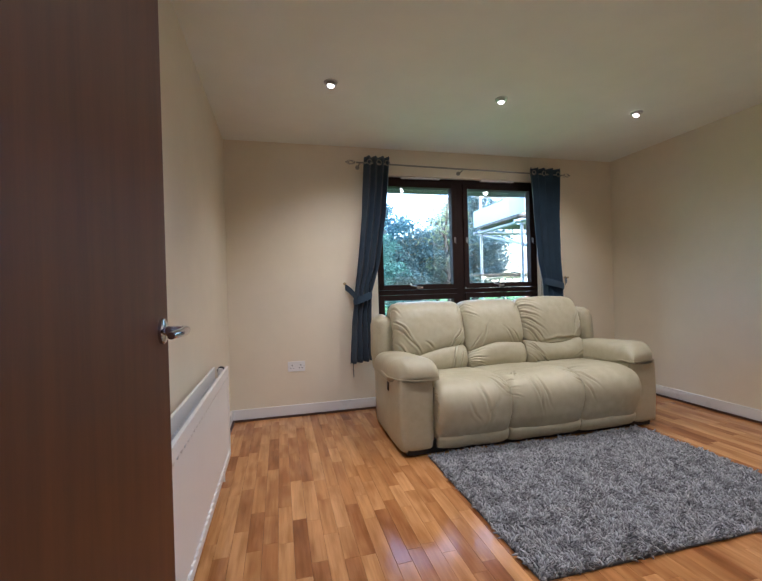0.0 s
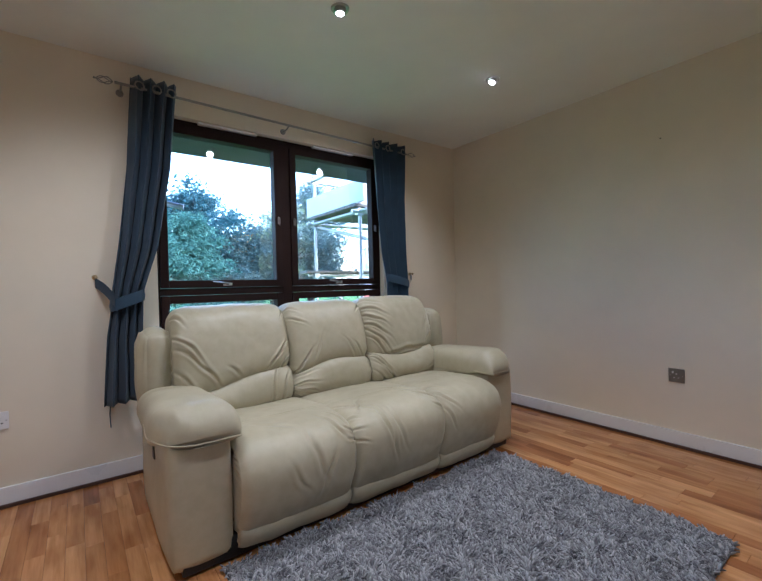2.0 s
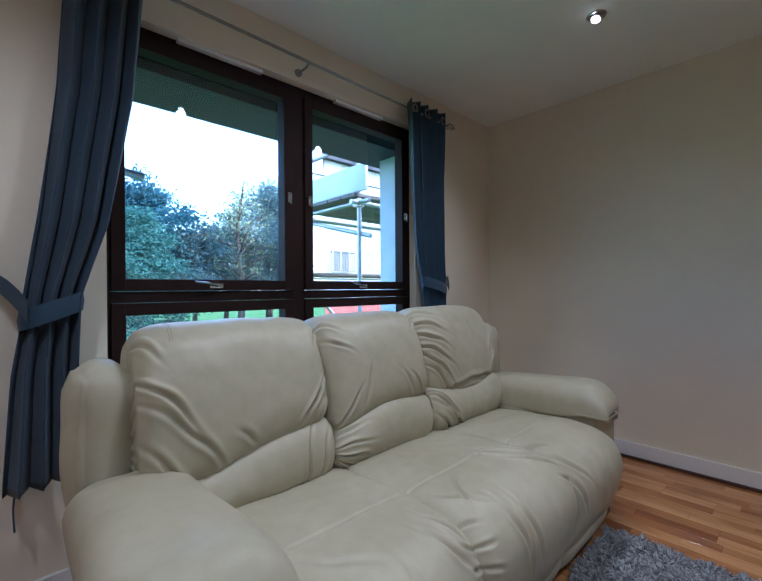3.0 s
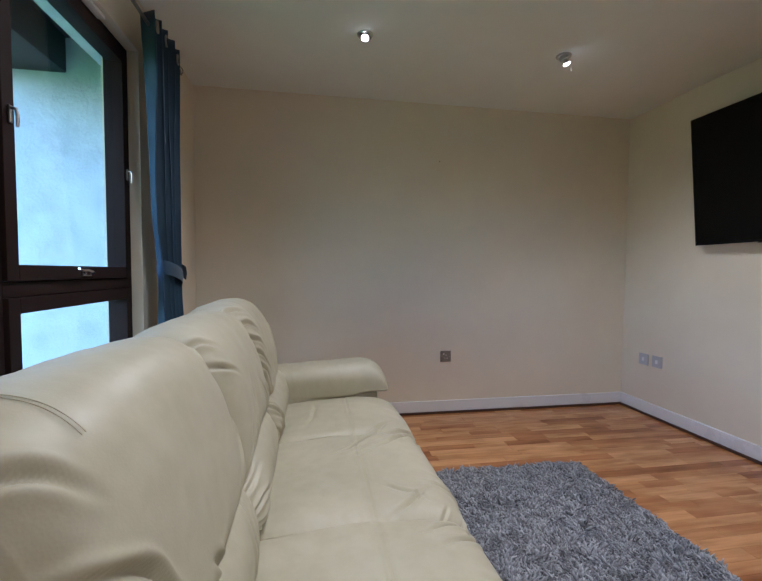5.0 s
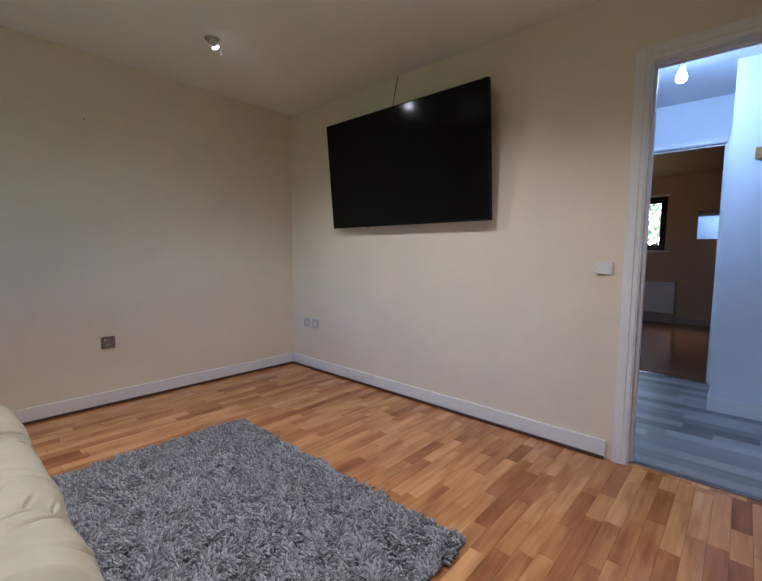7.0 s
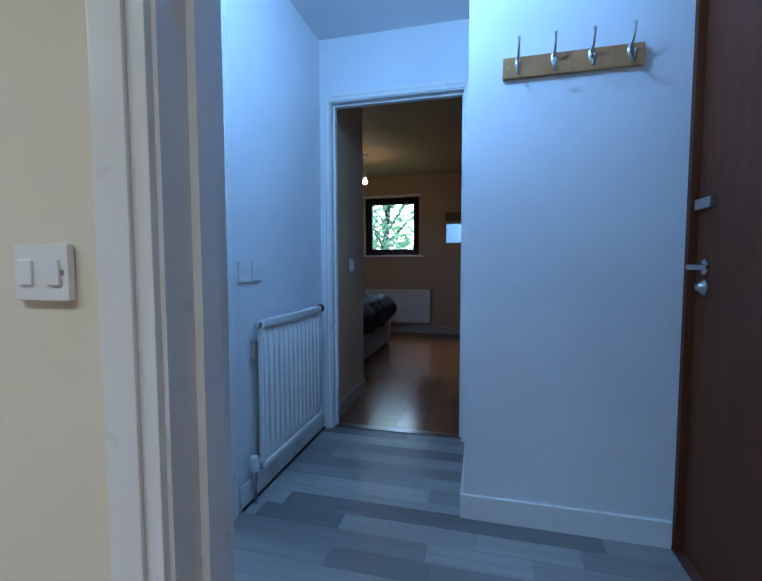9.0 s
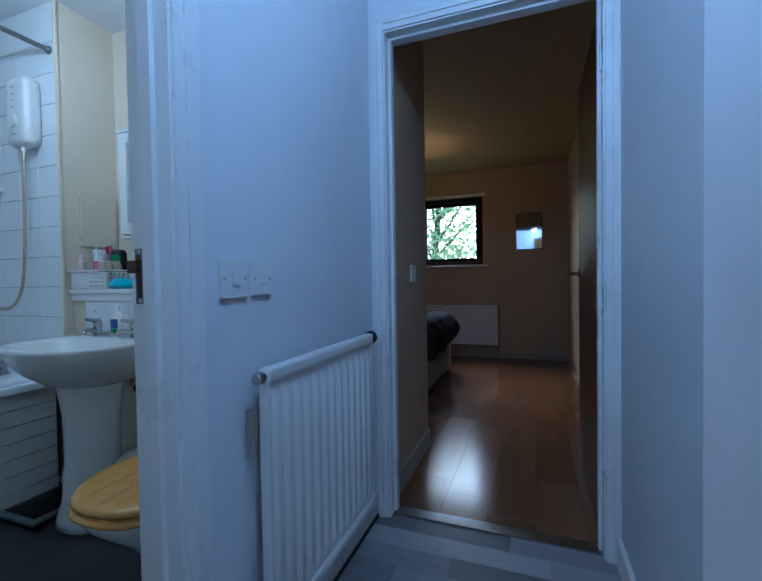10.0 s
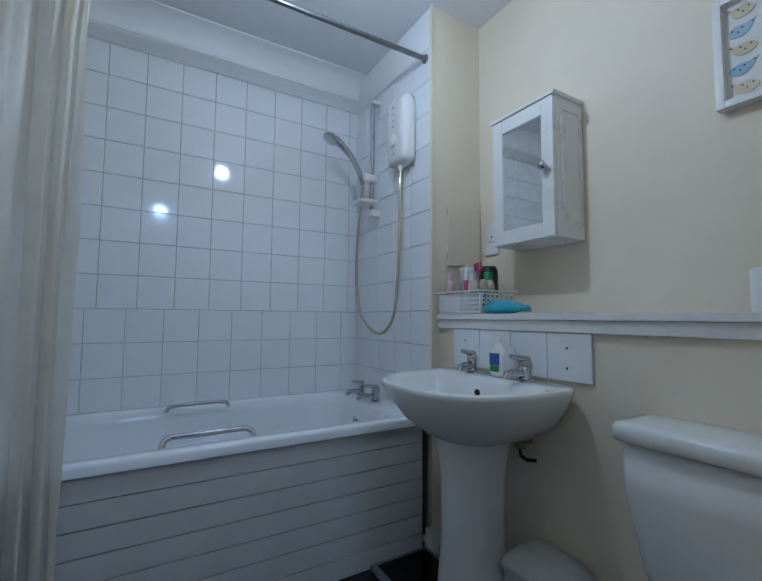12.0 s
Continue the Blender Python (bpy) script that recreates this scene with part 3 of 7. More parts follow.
# strike plate and old lock cut-out in the bathroom jamb
part("strike_plate", boxes((1.707, 1.729, -0.975, -0.9735, 0.944, 0.957), (1.707, 1.729, -0.975, -0.9735, 1.029, 1.051), (1.707, 1.712, -0.975, -0.9735, 0.957, 1.029), (1.7245, 1.729, -0.975, -0.9735, 0.957, 1.029), (1.712, 1.7245, -0.975, -0.9735, 0.992, 1.005)), paint("worn_grey_plate", (0.20, 0.19, 0.175), 0.5, 0.3, 120, 0.2, 0.4, 60.0), fb, "worn grey metal strike plate")
part("lock_recess", boxes((1.712, 1.7245, -0.975, -0.9743, 0.957, 0.992), (1.712, 1.7245, -0.975, -0.9743, 1.005, 1.029)), BLACKP, fb, "dark lock holes")
part("latch_lip", boxes((1.7235, 1.7485, -0.9740, -0.9715, 1.004, 1.029), (1.7125, 1.7245, -0.9738, -0.9718, 0.9915, 1.0055), (1.7145, 1.7245, -0.9738, -0.9718, 1.0285, 1.039), bevel=0.0009), RUST, fb, "rusty brown latch lip")
for sz in (0.9505, 1.0455):
    q0 = bmesh.new()
    lathe(q0, (1.718, -0.9735, sz), [(0.0036, 0.0), (0.003, 0.001), (0.001, 0.0012)], 10, "y")
    part("screw", q0, STEEL, fb)
for hz in (0.22, 1.0, 1.74):
    part("hinge", boxes((0.781, 0.786, -2.076, -1.992, hz - 0.045, hz + 0.045), bevel=0.0015), GLOSSW, fd, "painted hinge")


# ---- planks ----
def strips(parent, x0, x1, y0, y1, along, width, lengths, material, name, cap, near, seed, gap=0.00035, thick=0.006):
    """Floor pieces, each an object; those past the cap are joined."""
    rng = random.Random(seed)
    cache = {}
    rest = []
    count = 0
    a0, a1, c0, c1 = (y0, y1, x0, x1) if along == "y" else (x0, x1, y0, y1)
    c = c0
    rows = []
    while c < c1 - 1e-4:
        w = min(width, c1 - c)
        a = a0 - rng.random() * lengths[-1]
        while a < a1 - 1e-4:
            ln = rng.choice(lengths)
            lo, hi = max(a, a0), min(a + ln, a1)
            if hi - lo > 0.004:
                rows.append((c, w, lo, hi))
            a += ln
        c += width
    rows.sort(key=lambda r: near(*((r[0] + r[1] / 2, (r[2] + r[3]) / 2) if along == "y" else ((r[2] + r[3]) / 2, r[0] + r[1] / 2))))
    for c, w, lo, hi in rows:
        L = round(hi - lo, 3)
        key = (round(w, 3), L)
        ctr = (c + w / 2, (lo + hi) / 2) if along == "y" else ((lo + hi) / 2, c + w / 2)
        if count >= cap:
            rest.append((ctr, key))
            continue
        count += 1
        if key not in cache:
            bm = bmesh.new()
            dx, dy = (w / 2 - gap, L / 2 - gap) if along == "y" else (L / 2 - gap, w / 2 - gap)
            ch = 0.0005
            top = [bm.verts.new((sx * (dx - ch), sy * (dy - ch), 0)) for sx, sy in ((-1, -1), (1, -1), (1, 1), (-1, 1))]
            mid = [bm.verts.new((sx * dx, sy * dy, -ch)) for sx, sy in ((-1, -1), (1, -1), (1, 1), (-1, 1))]
            low = [bm.verts.new((sx * dx, sy * dy, -thick)) for sx, sy in ((-1, -1), (1, -1), (1, 1), (-1, 1))]
            bm.faces.new(top)
            for A, B in ((mid, top), (low, mid)):
                for i in range(4):
                    j = (i + 1) % 4
                    bm.faces.new((A[i], A[j], B[j], B[i]))
            cache[key] = link_mesh(name, bm, material, False)
        ob = new(name, cache[key])
        ob.parent = parent
        ob.location = (ctr[0], ctr[1], 0.0)
    if rest:
        verts, faces = [], []
        for (cx, cy), (w, L) in rest:
            dx, dy = (w / 2 - gap, L / 2 - gap) if along == "y" else (L / 2 - gap, w / 2 - gap)
            k = len(verts)
            for z, ins in ((0.0, 0.0009), (-0.0009, 0.0), (-thick, 0.0)):
                verts += [(cx + sx * (dx - ins), cy + sy * (dy - ins), z) for sx, sy in ((-1, -1), (1, -1), (1, 1), (-1, 1))]
            faces.append((k, k + 1, k + 2, k + 3))
            for o in (0, 4):
                for i in range(4):
                    j = (i + 1) % 4
                    faces.append((k + o + 4 + i, k + o + 4 + j, k + o + j, k + o + i))
        me = bpy.data.meshes.new(name + "_rest")
        me.from_pydata(verts, [], faces)
        me.materials.append(material)
        ob = new("strip_field" if "strip" in name else "plank_field", me)
        ob.parent = parent
        tagged(ob, kind="stuff")


# ---- living room: window ----
def window_unit(name, x0, x1, z0, z1, y, label, mull=None, transom=None, f=0.045, s=0.046, half=0.028):
    """A stained timber window: outer frame, mullion, sashes with panes."""
    root = thing(name, ((x0 + x1) / 2, y, z0), label, "window", "", "structure")
    d0, d1 = y - 0.035, y + 0.055
    part("window_frame", boxes((x0, x0 + f, d0, d1, z0, z1), (x1 - f, x1, d0, d1, z0, z1), (x0 + f, x1 - f, d0, d1, z1 - f, z1), (x0 + f, x1 - f, d0, d1, z0, z0 + f), bevel=0.003), WINBROWN, root)
    xs = [x0 + f] + ([mull - half, mull + half] if mull else []) + [x1 - f]
    zs = [z0 + f] + ([transom - 0.022, transom + 0.022] if transom else []) + [z1 - f]
    if mull:
        part("mullion", boxes((mull - half, mull + half, d0, d1, z0 + f, z1 - f), bevel=0.003), WINBROWN, root)
    if transom:
        for a, b in zip(xs[::2], xs[1::2]):
            part("transom", boxes((a, b, d0, d1, transom - 0.022, transom + 0.022), bevel=0.003), WINBROWN, root)
    for a, b in zip(xs[::2], xs[1::2]):
        for k, (c, d) in enumerate(zip(zs[::2], zs[1::2])):
            e = 0.002
            sash = part("sash", boxes((a + e, a + s, y - 0.048, y + 0.02, c + e, d - e), (b - s, b - e, y - 0.048, y + 0.02, c + e, d - e), (a + s, b - s, y - 0.048, y + 0.02, d - s, d - e), (a + s, b - s, y - 0.048, y + 0.02, c + e, c + s), bevel=0.004), WINBROWN, root)
            p = part("pane", boxes((a + s - 0.004, b - s + 0.004, y - 0.008, y - 0.004, c + s - 0.004, d - s + 0.004)), GLASS, root, "clear window glass", False)
            p.visible_shadow = False
            if k == len(zs) // 2 - 1 and transom:
                mx = (a + b) / 2
                h = bmesh.new()
                box(h, mx - 0.03, mx + 0.03, y - 0.056, y - 0.048, c + 0.012, c + 0.034, bevel=0.002)
                tube(h, [(mx, y - 0.056, c + 0.023), (mx, y - 0.075, c + 0.026), (mx - 0.05, y - 0.083, c + 0.034), (mx - 0.10, y - 0.08, c + 0.040)], [0.007, 0.007, 0.006, 0.005], 8)
                part("window_catch", h, CHROME, root, "chrome cockspur catch")
    return root


win = window_unit("window_1", WX0 - 0.022, WX1 + 0.010, WZ0 + 0.02, WZ1 - 0.001, 3.455, "dark brown stained timber window with four lights", 2.136, 1.036, 0.040, 0.050, 0.035)
for mx, s in ((2.075, 1), (2.197, -1), (2.925, 1)):
    hb = bmesh.new()
    box(hb, mx - 0.006, mx + 0.006, 3.400, 3.406, 1.505, 1.555, bevel=0.002)
    tube(hb, [(mx, 3.402, 1.548), (mx, 3.388, 1.546), (mx, 3.384, 1.53), (mx, 3.385, 1.495)], [0.005, 0.005, 0.005, 0.004], 8)
    part("window_handle", hb, PEWTER, win, "dull metal casement handle")
for a, b in ((1.55, 1.93), (2.36, 2.72)):
    part("trickle_vent", boxes((a, b, 3.388, 3.418, 2.099, 2.114), bevel=0.003), RADW, win, "slim white trickle vent")
setting("window_sill", boxes((WX0 - 0.02, WX1 + 0.02, Y1 - 0.05, 3.42, WZ0 - 0.005, WZ0 + 0.018), bevel=0.005), GLOSSW, "white painted window board", "window sill")


# ---- curtain pole and curtains ----
pole = thing("curtain_pole", (2.1, 3.27, 2.165), "thin pewter curtain pole with twisted cage finials", "curtain pole")
part("rod", tube(bmesh.new(), [(1.10, 3.27, 2.187), (2.1, 3.27, 2.172), (3.19, 3.27, 2.158)], 0.0075, 12), PEWTER, pole)
for fx, s, z in ((1.10, -1, 2.187), (3.19, 1, 2.158)):
    fin = bmesh.new()
    for k in range(4):
        pts = []
        for i in range(9):
            t = i / 8
            a = k * math.pi / 2 + t * 2.2
            r = 0.021 * math.sin(math.pi * t) ** 0.8
            pts.append((fx + s * (0.008 + 0.075 * t), 3.27 + r * math.cos(a), z + r * math.sin(a)))
        tube(fin, pts, 0.0026, 6)
    ellipse(fin, (fx + s * 0.09, 3.27, z), 0.006, 0.006, 0.006, 10, 6)
    part("finial", fin, PEWTER, pole, "twisted cage finial")
for bx, z in ((1.13, 2.187), (2.11, 2.172), (3.17, 2.158)):
    br = bmesh.new()
    tube(br, [(bx, 3.368, z - 0.015), (bx, 3.30, z - 0.018), (bx, 3.272, z - 0.009)], 0.005, 8)
    lathe(br, (bx, 3.356, z - 0.015), [(0.001, 0.0), (0.018, 0.002), (0.02, 0.012)], 14, "y")
    part("bracket", br, PEWTER, pole)


def interp_rows(rows, z):
    rows = sorted(rows)
    zs = [r[0] for r in rows]
    return [float(np.interp(z, zs, [r[i] for r in rows])) for i in range(1, len(rows[0]))]


def curtain(rows, pleats, label, rings_at, band, hook, side):
    """rows: z, left x, right x, depth of the folds."""
    root = thing("curtain", ((rows[0][1] + rows[0][2]) / 2, 3.27, rows[-1][0]), label, "curtain", "pair of curtains")
    bm = bmesh.new()
    nu, nv = 96, 60
    ztop, zbot = rows[0][0], rows[-1][0]
    grid = []
    for j in range(nv + 1):
        z = ztop + (zbot - ztop) * j / nv
        xl, xr, dep = interp_rows(rows, z)
        line = []
        for i in range(nu + 1):
            u = i / nu
            ph = 2 * math.pi * pleats * u + 0.5 * math.sin(3 * z + 2.0 * side)
            w = noise.noise(Vector((u * 6, z * 1.3, side)))
            ph += 0.9 * w + 0.5 * math.sin(5.0 * u + side)
            y = 3.268 + dep * math.sin(ph) + 0.35 * dep * w
            x = xl + (xr - xl) * (u + 0.018 * math.sin(2 * ph) + 0.012 * w)
            hem = 0.02 * (u - 0.5) * side if j == nv else 0.0
            line.append(bm.verts.new((x, min(y, 3.345), z + hem)))
        grid.append(line)
    for a, b in zip(grid, grid[1:]):
        for i in range(nu):
            bm.faces.new((a[i], b[i], b[i + 1], a[i + 1]))
    cl = part("cloth", bm, CURTAIN, root, "", True)
    so = cl.modifiers.new("thickness", "SOLIDIFY")
    so.thickness = 0.003
    for rx, rz in rings_at:
        rb = bmesh.new()
        tube(rb, [(rx + 0.022 * math.cos(a), 3.238 + 0.004 * math.cos(a), rz + 0.022 * math.sin(a)) for a in [2 * math.pi * k / 18 for k in range(18)]], 0.0042, 8, True)
        part("eyelet", rb, PEWTER, root, "steel eyelet ring")
    # tie-back band from the hook round the gathered cloth
    zt, xa, xb = band
    hx, hz = hook
    tb = bmesh.new()
    rowsb = []
    n = 40
    ctr = Vector(((xa + xb) / 2, 3.27, zt))
    rx, ry = (xb - xa) / 2 + 0.004, 0.046
    for i in range(n + 1):
        a = math.pi * 2 * i / n
        c = Vector((ctr.x + rx * math.cos(a), ctr.y + ry * math.sin(a), ctr.z + 0.03 * -math.cos(a) * side * -1))
        d = Vector((math.cos(a), math.sin(a), 0))
        rowsb.append([c + Vector((0, 0, -0.032)), c + d * 0.004 + Vector((0, 0, 0)), c + Vector((0, 0, 0.032))])
    rings(tb, rowsb, False, False)
    part("tie_back", tb, CURTAIN, root, "matching cloth tie-back", True)
    tail = bmesh.new()
    ex = ctr.x + (rx - 0.02) * (-1 if hx < ctr.x else 1)
    rowsb = []
    for i in range(9):
        t = i / 8
        c = Vector((ex + (hx - ex) * t, 3.225 + (3.345 - 3.225) * t, zt + (hz - zt) * t + 0.012 * math.sin(math.pi * t)))
        h = 0.036 * (1 - 0.25 * t)
        rowsb.append([c + Vector((0, 0, -h)), c + Vector((0, -0.006, 0)), c + Vector((0, 0, h))])
    rings(tail, rowsb, False, False)
    part("tie_end", tail, CURTAIN, root, "matching cloth tie-back end", True)
    hk = bmesh.new()
    lathe(hk, (hx, 3.33, hz + 0.03), [(0.001, 0.038), (0.014, 0.038), (0.014, 0.033), (0.004, 0.03), (0.004, 0.01), (0.009, 0.004), (0.010, -0.004), (0.005, -0.010), (0.001, -0.011)], 14, "y")
    solo("curtain_hook", hk, BRASS, "small brass tie-back hook on the window wall", "hook", "tie-back hooks")
    return root


curtain([(2.245, 1.175, 1.405, 0.034), (1.75, 1.145, 1.36, 0.030), (1.3, 1.095, 1.285, 0.028), (1.05, 1.06, 1.205, 0.024), (0.97, 1.055, 1.20, 0.024), (0.80, 1.03, 1.195, 0.030), (0.44, 1.005, 1.215, 0.036)], 4, "dark blue-grey eyelet curtain gathered by a tie-back", [(1.375, 2.185), (1.30, 2.186), (1.215, 2.187)], (1.00, 1.05, 1.205), (0.985, 1.10), 1)
curtain([(2.215, 2.825, 3.150, 0.034), (1.75, 2.855, 3.135, 0.030), (1.3, 2.90, 3.145, 0.028), (1.10, 2.945, 3.16, 0.024), (0.97, 2.95, 3.16, 0.024), (0.80, 2.955, 3.165, 0.03), (0.44, 2.94, 3.195, 0.036)], 4, "dark blue-grey eyelet curtain gathered by a tie-back", [(2.85, 2.162), (2.96, 2.161), (3.12, 2.158)], (1.08, 2.945, 3.17), (3.275, 1.11), -1)
part("cord", tube(bmesh.new(), [(1.035, 3.29, 0.45), (1.03, 3.292, 0.38), (1.033, 3.292, 0.31)], 0.003, 6), CURTAIN, bpy.data.objects["curtain"], "loose hem cord")


# ---- sofa ----
sofa = thing("reclining_sofa", (2.12, 2.6, 0.0), "cream leather three-seat reclining sofa under the window", "sofa")


def smoothstep(a, b, x):
    t = max(0.0, min(1.0, (x - a) / (b - a)))
    return t * t * (3 - 2 * t)


def arc(profile, n):
    """Even points along a smoothed polyline."""
    P = [Vector((0, *p)) for p in profile]
    for _ in range(3):
        Q = [P[0]]
        for a, b in zip(P, P[1:]):
            Q += [a * 0.75 + b * 0.25, a * 0.25 + b * 0.75]
        Q.append(P[-1])
        P = Q
    L = [0.0]
    for a, b in zip(P, P[1:]):
        L.append(L[-1] + (b - a).length)
    s = np.linspace(0, L[-1], n)
    return np.interp(s, L, [p.y for p in P]), np.interp(s, L, [p.z for p in P]), s


def upholstery(x0, x1, profile, wrinkles, nx=110, nv=200, pinch=0.035, plump=0.02, seed=0.0, side=1.0, arch=None, span=(0.0, 0.0), front=0.0, pucker=0.004):
    """A stuffed panel: a profile in y and z swept across, pinched at its seams, with creases.
    arch(u) moves the edge between the heights of span; front: metres of profile before the seams draw in."""
    bm = bmesh.new()
    ys, zs, ss = arc(profile, nv)
    ty, tz = np.gradient(ys), np.gradient(zs)
    ln = np.hypot(ty, tz)
    ny, nz = side * tz / ln, -side * ty / ln
    crest = int(np.argmax(zs))
    grid = []
    W = x1 - x0
    for j in range(nv):
        row = []
        v = ss[j]
        near = [w for w in wrinkles if abs(v - w[1]) < 0.3]
        draw = pinch * (0.3 + 0.7 * smoothstep(front - 0.12, front + 0.12, v)) if front else pinch
        follow = 0.0
        if arch:
            follow = smoothstep(span[0], span[1], zs[j])
            if j > crest and span[1] < span[0]:
                follow = 0.0
        for i in range(nx + 1):
            u = i / nx
            # closer columns near the seams
            uu = 0.5 - 0.5 * math.cos(math.pi * u)
            uu = 0.55 * u + 0.45 * uu
            e = min(uu, 1 - uu) * W
            off = plump * (1 - (2 * uu - 1) ** 4) - draw * math.exp(-(e / 0.016) ** 1.3)
            # short gathers beside the seams, in patches
            if e < 0.12:
                sd = 1.0 if uu < 0.5 else 2.0
                patch = max(0.0, noise.noise(Vector((sd * 3.7 + seed, v * 4.0, 1.3))) + 0.25)
                wave = math.sin(v * 95 + 5.0 * noise.noise(Vector((v * 9, seed, sd))) + e * 22 * (1 if sd < 1.5 else -1))
                off -= pucker * 1.6 * patch * math.exp(-(e / 0.045) ** 1.4) * (0.5 + 0.5 * wave) ** 2
            for (cu, cv, ang, length, width, depth) in near:
                du, dv = (uu - cu) * W, v - cv
                if abs(du) > 0.4 and length < 0.4:
                    continue
                width *= 0.85
                a = du * math.cos(ang) + dv * math.sin(ang)
                b = -du * math.sin(ang) + dv * math.cos(ang) + (0.9 * a * a + 0.003 * math.sin(a * 45 + cv * 40) if length < 0.4 else 0.0)
                g = math.exp(-(a / length) ** 2)
                off -= 1.35 * depth * g * (math.exp(-(b / width) ** 2) - 0.5 * math.exp(-((abs(b) - 2.3 * width) / (1.3 * width)) ** 2))
            off += 0.006 * noise.noise(Vector((uu * W * 6 + seed, v * 5.5, seed))) + 0.0022 * noise.noise(Vector((uu * W * 19 + seed, v * 19, 3 + seed)))
            x = x0 + W * uu
            lift = arch(uu) * follow if arch else 0.0
            row.append(bm.verts.new((x, ys[j] + ny[j] * off, zs[j] + nz[j] * off + lift)))
        grid.append(row)
    for a, b in zip(grid, grid[1:]):
        for i in range(nx):
            bm.faces.new((a[i], a[i + 1], b[i + 1], b[i]))
    # close the sides with a puckered end panel
    for col in (0, nx):
        ring = [r[col] for r in grid]
        mid = sum((v.co for v in ring), Vector((0, 0, 0))) / nv
        for f in (0.18, 0.45, 0.75):
            inner = []
            for k, r in enumerate(grid):
                p = r[col].co.lerp(mid, f)
                p.x += 0.010 * noise.noise(Vector((k * 0.22 + seed, f * 2.0, 5.0))) * (1 - 0.5 * f)
                inner.append(bm.verts.new(p))
            for k in range(nv - 1):
                bm.faces.new((ring[k], ring[k + 1], inner[k + 1], inner[k]))
            bm.faces.new((ring[nv - 1], ring[0], inner[0], inner[nv - 1]))
            ring = inner
        tip = bm.verts.new(mid)
        for k in range(nv):
            bm.faces.new((ring[k], ring[(k + 1) % nv], tip))
    bmesh.ops.recalc_face_normals(bm, faces=bm.faces)
    return bm


def stitched(x, profile, bow, v0, v1, lift, side=-1.0, n=60):
    """A sewn double seam lying on a panel: x bows along the profile between v0 and v1."""
    ys, zs, ss = arc(profile, 200)
    ty, tz = np.gradient(ys), np.gradient(zs)
    ln = np.hypot(ty, tz)
    bm = bmesh.new()
    for gap in (-0.004, 0.004):
        pts = []
        for k in range(n + 1):
            t = k / n
            v = v0 + (v1 - v0) * t
            p = [float(np.interp(v, ss, q)) for q in (ys, zs, side * tz / ln, -side * ty / ln)]
            pts.append((x + gap + bow * (1 - (2 * t - 1) ** 2), p[0] + p[2] * lift, p[1] + p[3] * lift))
        tube(bm, pts, 0.0008, 6)
    return bm


ARCHES = [lambda u: -0.060 * (1 - smoothstep(0.0, 0.75, u)) + 0.016 * smoothstep(0.3, 0.9, u), lambda u: -0.045 * (1 - smoothstep(0.0, 0.5, u)) + 0.020 * math.sin(math.pi * u) ** 0.8, lambda u: 0.02 - 0.045 * math.sin(math.pi * min(1.0, u * 1.05)) ** 0.9]
SEATS = [(1.372, 1.882), (1.878, 2.442), (2.438, 2.915)]
SEATP = [(2.82, 0.30), (2.80, 0.425), (2.62, 0.452), (2.40, 0.462), (2.27, 0.462), (2.17, 0.43), (2.125, 0.34), (2.150, 0.22), (2.185, 0.145), (2.195, 0.125)]
FOOTP = [(2.28, 0.152), (2.215, 0.150), (2.188, 0.125), (2.196, 0.075), (2.225, 0.035), (2.28, 0.03)]
LUMB = [(2.86, 0.38), (2.76, 0.40), (2.700, 0.455), (2.690, 0.525), (2.725, 0.595), (2.80, 0.615)]
HEADP = [(2.84, 0.575), (2.765, 0.585), (2.730, 0.635), (2.742, 0.73), (2.775, 0.84), (2.83, 0.925), (2.91, 0.948), (3.00, 0.915), (3.035, 0.80), (3.035, 0.45), (3.03, 0.10)]
# creases: place across, metres along the profile, slant, half length, width, depth
SEATW = [
    [(0.90, 0.68, 1.2, 0.06, 0.006, 0.009), (0.95, 0.75, 0.4, 0.03, 0.005, 0.008), (0.96, 0.80, 0.3, 0.03, 0.005, 0.008), (0.82, 0.72, 1.1, 0.07, 0.007, 0.008), (0.60, 0.82, 1.3, 0.10, 0.010, 0.007), (0.70, 0.90, 1.9, 0.09, 0.010, 0.006), (0.35, 0.62, 0.6, 0.07, 0.010, 0.004), (0.45, 0.90, 1.0, 0.06, 0.009, 0.005)],
    [(0.12, 0.62, 0.8, 0.07, 0.006, 0.010), (0.20, 0.60, 2.2, 0.06, 0.006, 0.009), (0.04, 0.70, 0.35, 0.03, 0.005, 0.008), (0.04, 0.76, 0.3, 0.03, 0.005, 0.008), (0.05, 0.82, 0.3, 0.03, 0.005, 0.007), (0.30, 0.78, 1.35, 0.09, 0.008, 0.008), (0.42, 0.80, 1.3, 0.08, 0.008, 0.007), (0.36, 0.86, 1.4, 0.07, 0.007, 0.006), (0.85, 0.55, 0.75, 0.10, 0.007, 0.018), (0.78, 0.62, 0.85, 0.11, 0.008, 0.009), (0.90, 0.68, 0.8, 0.08, 0.007, 0.009), (0.95, 0.76, 0.5, 0.04, 0.006, 0.008)],
    [(0.05, 0.60, 0.8, 0.07, 0.007, 0.010), (0.08, 0.72, 1.0, 0.08, 0.007, 0.008), (0.06, 0.82, 1.2, 0.06, 0.007, 0.007), (0.50, 0.35, 0.1, 0.12, 0.010, 0.004)],
]
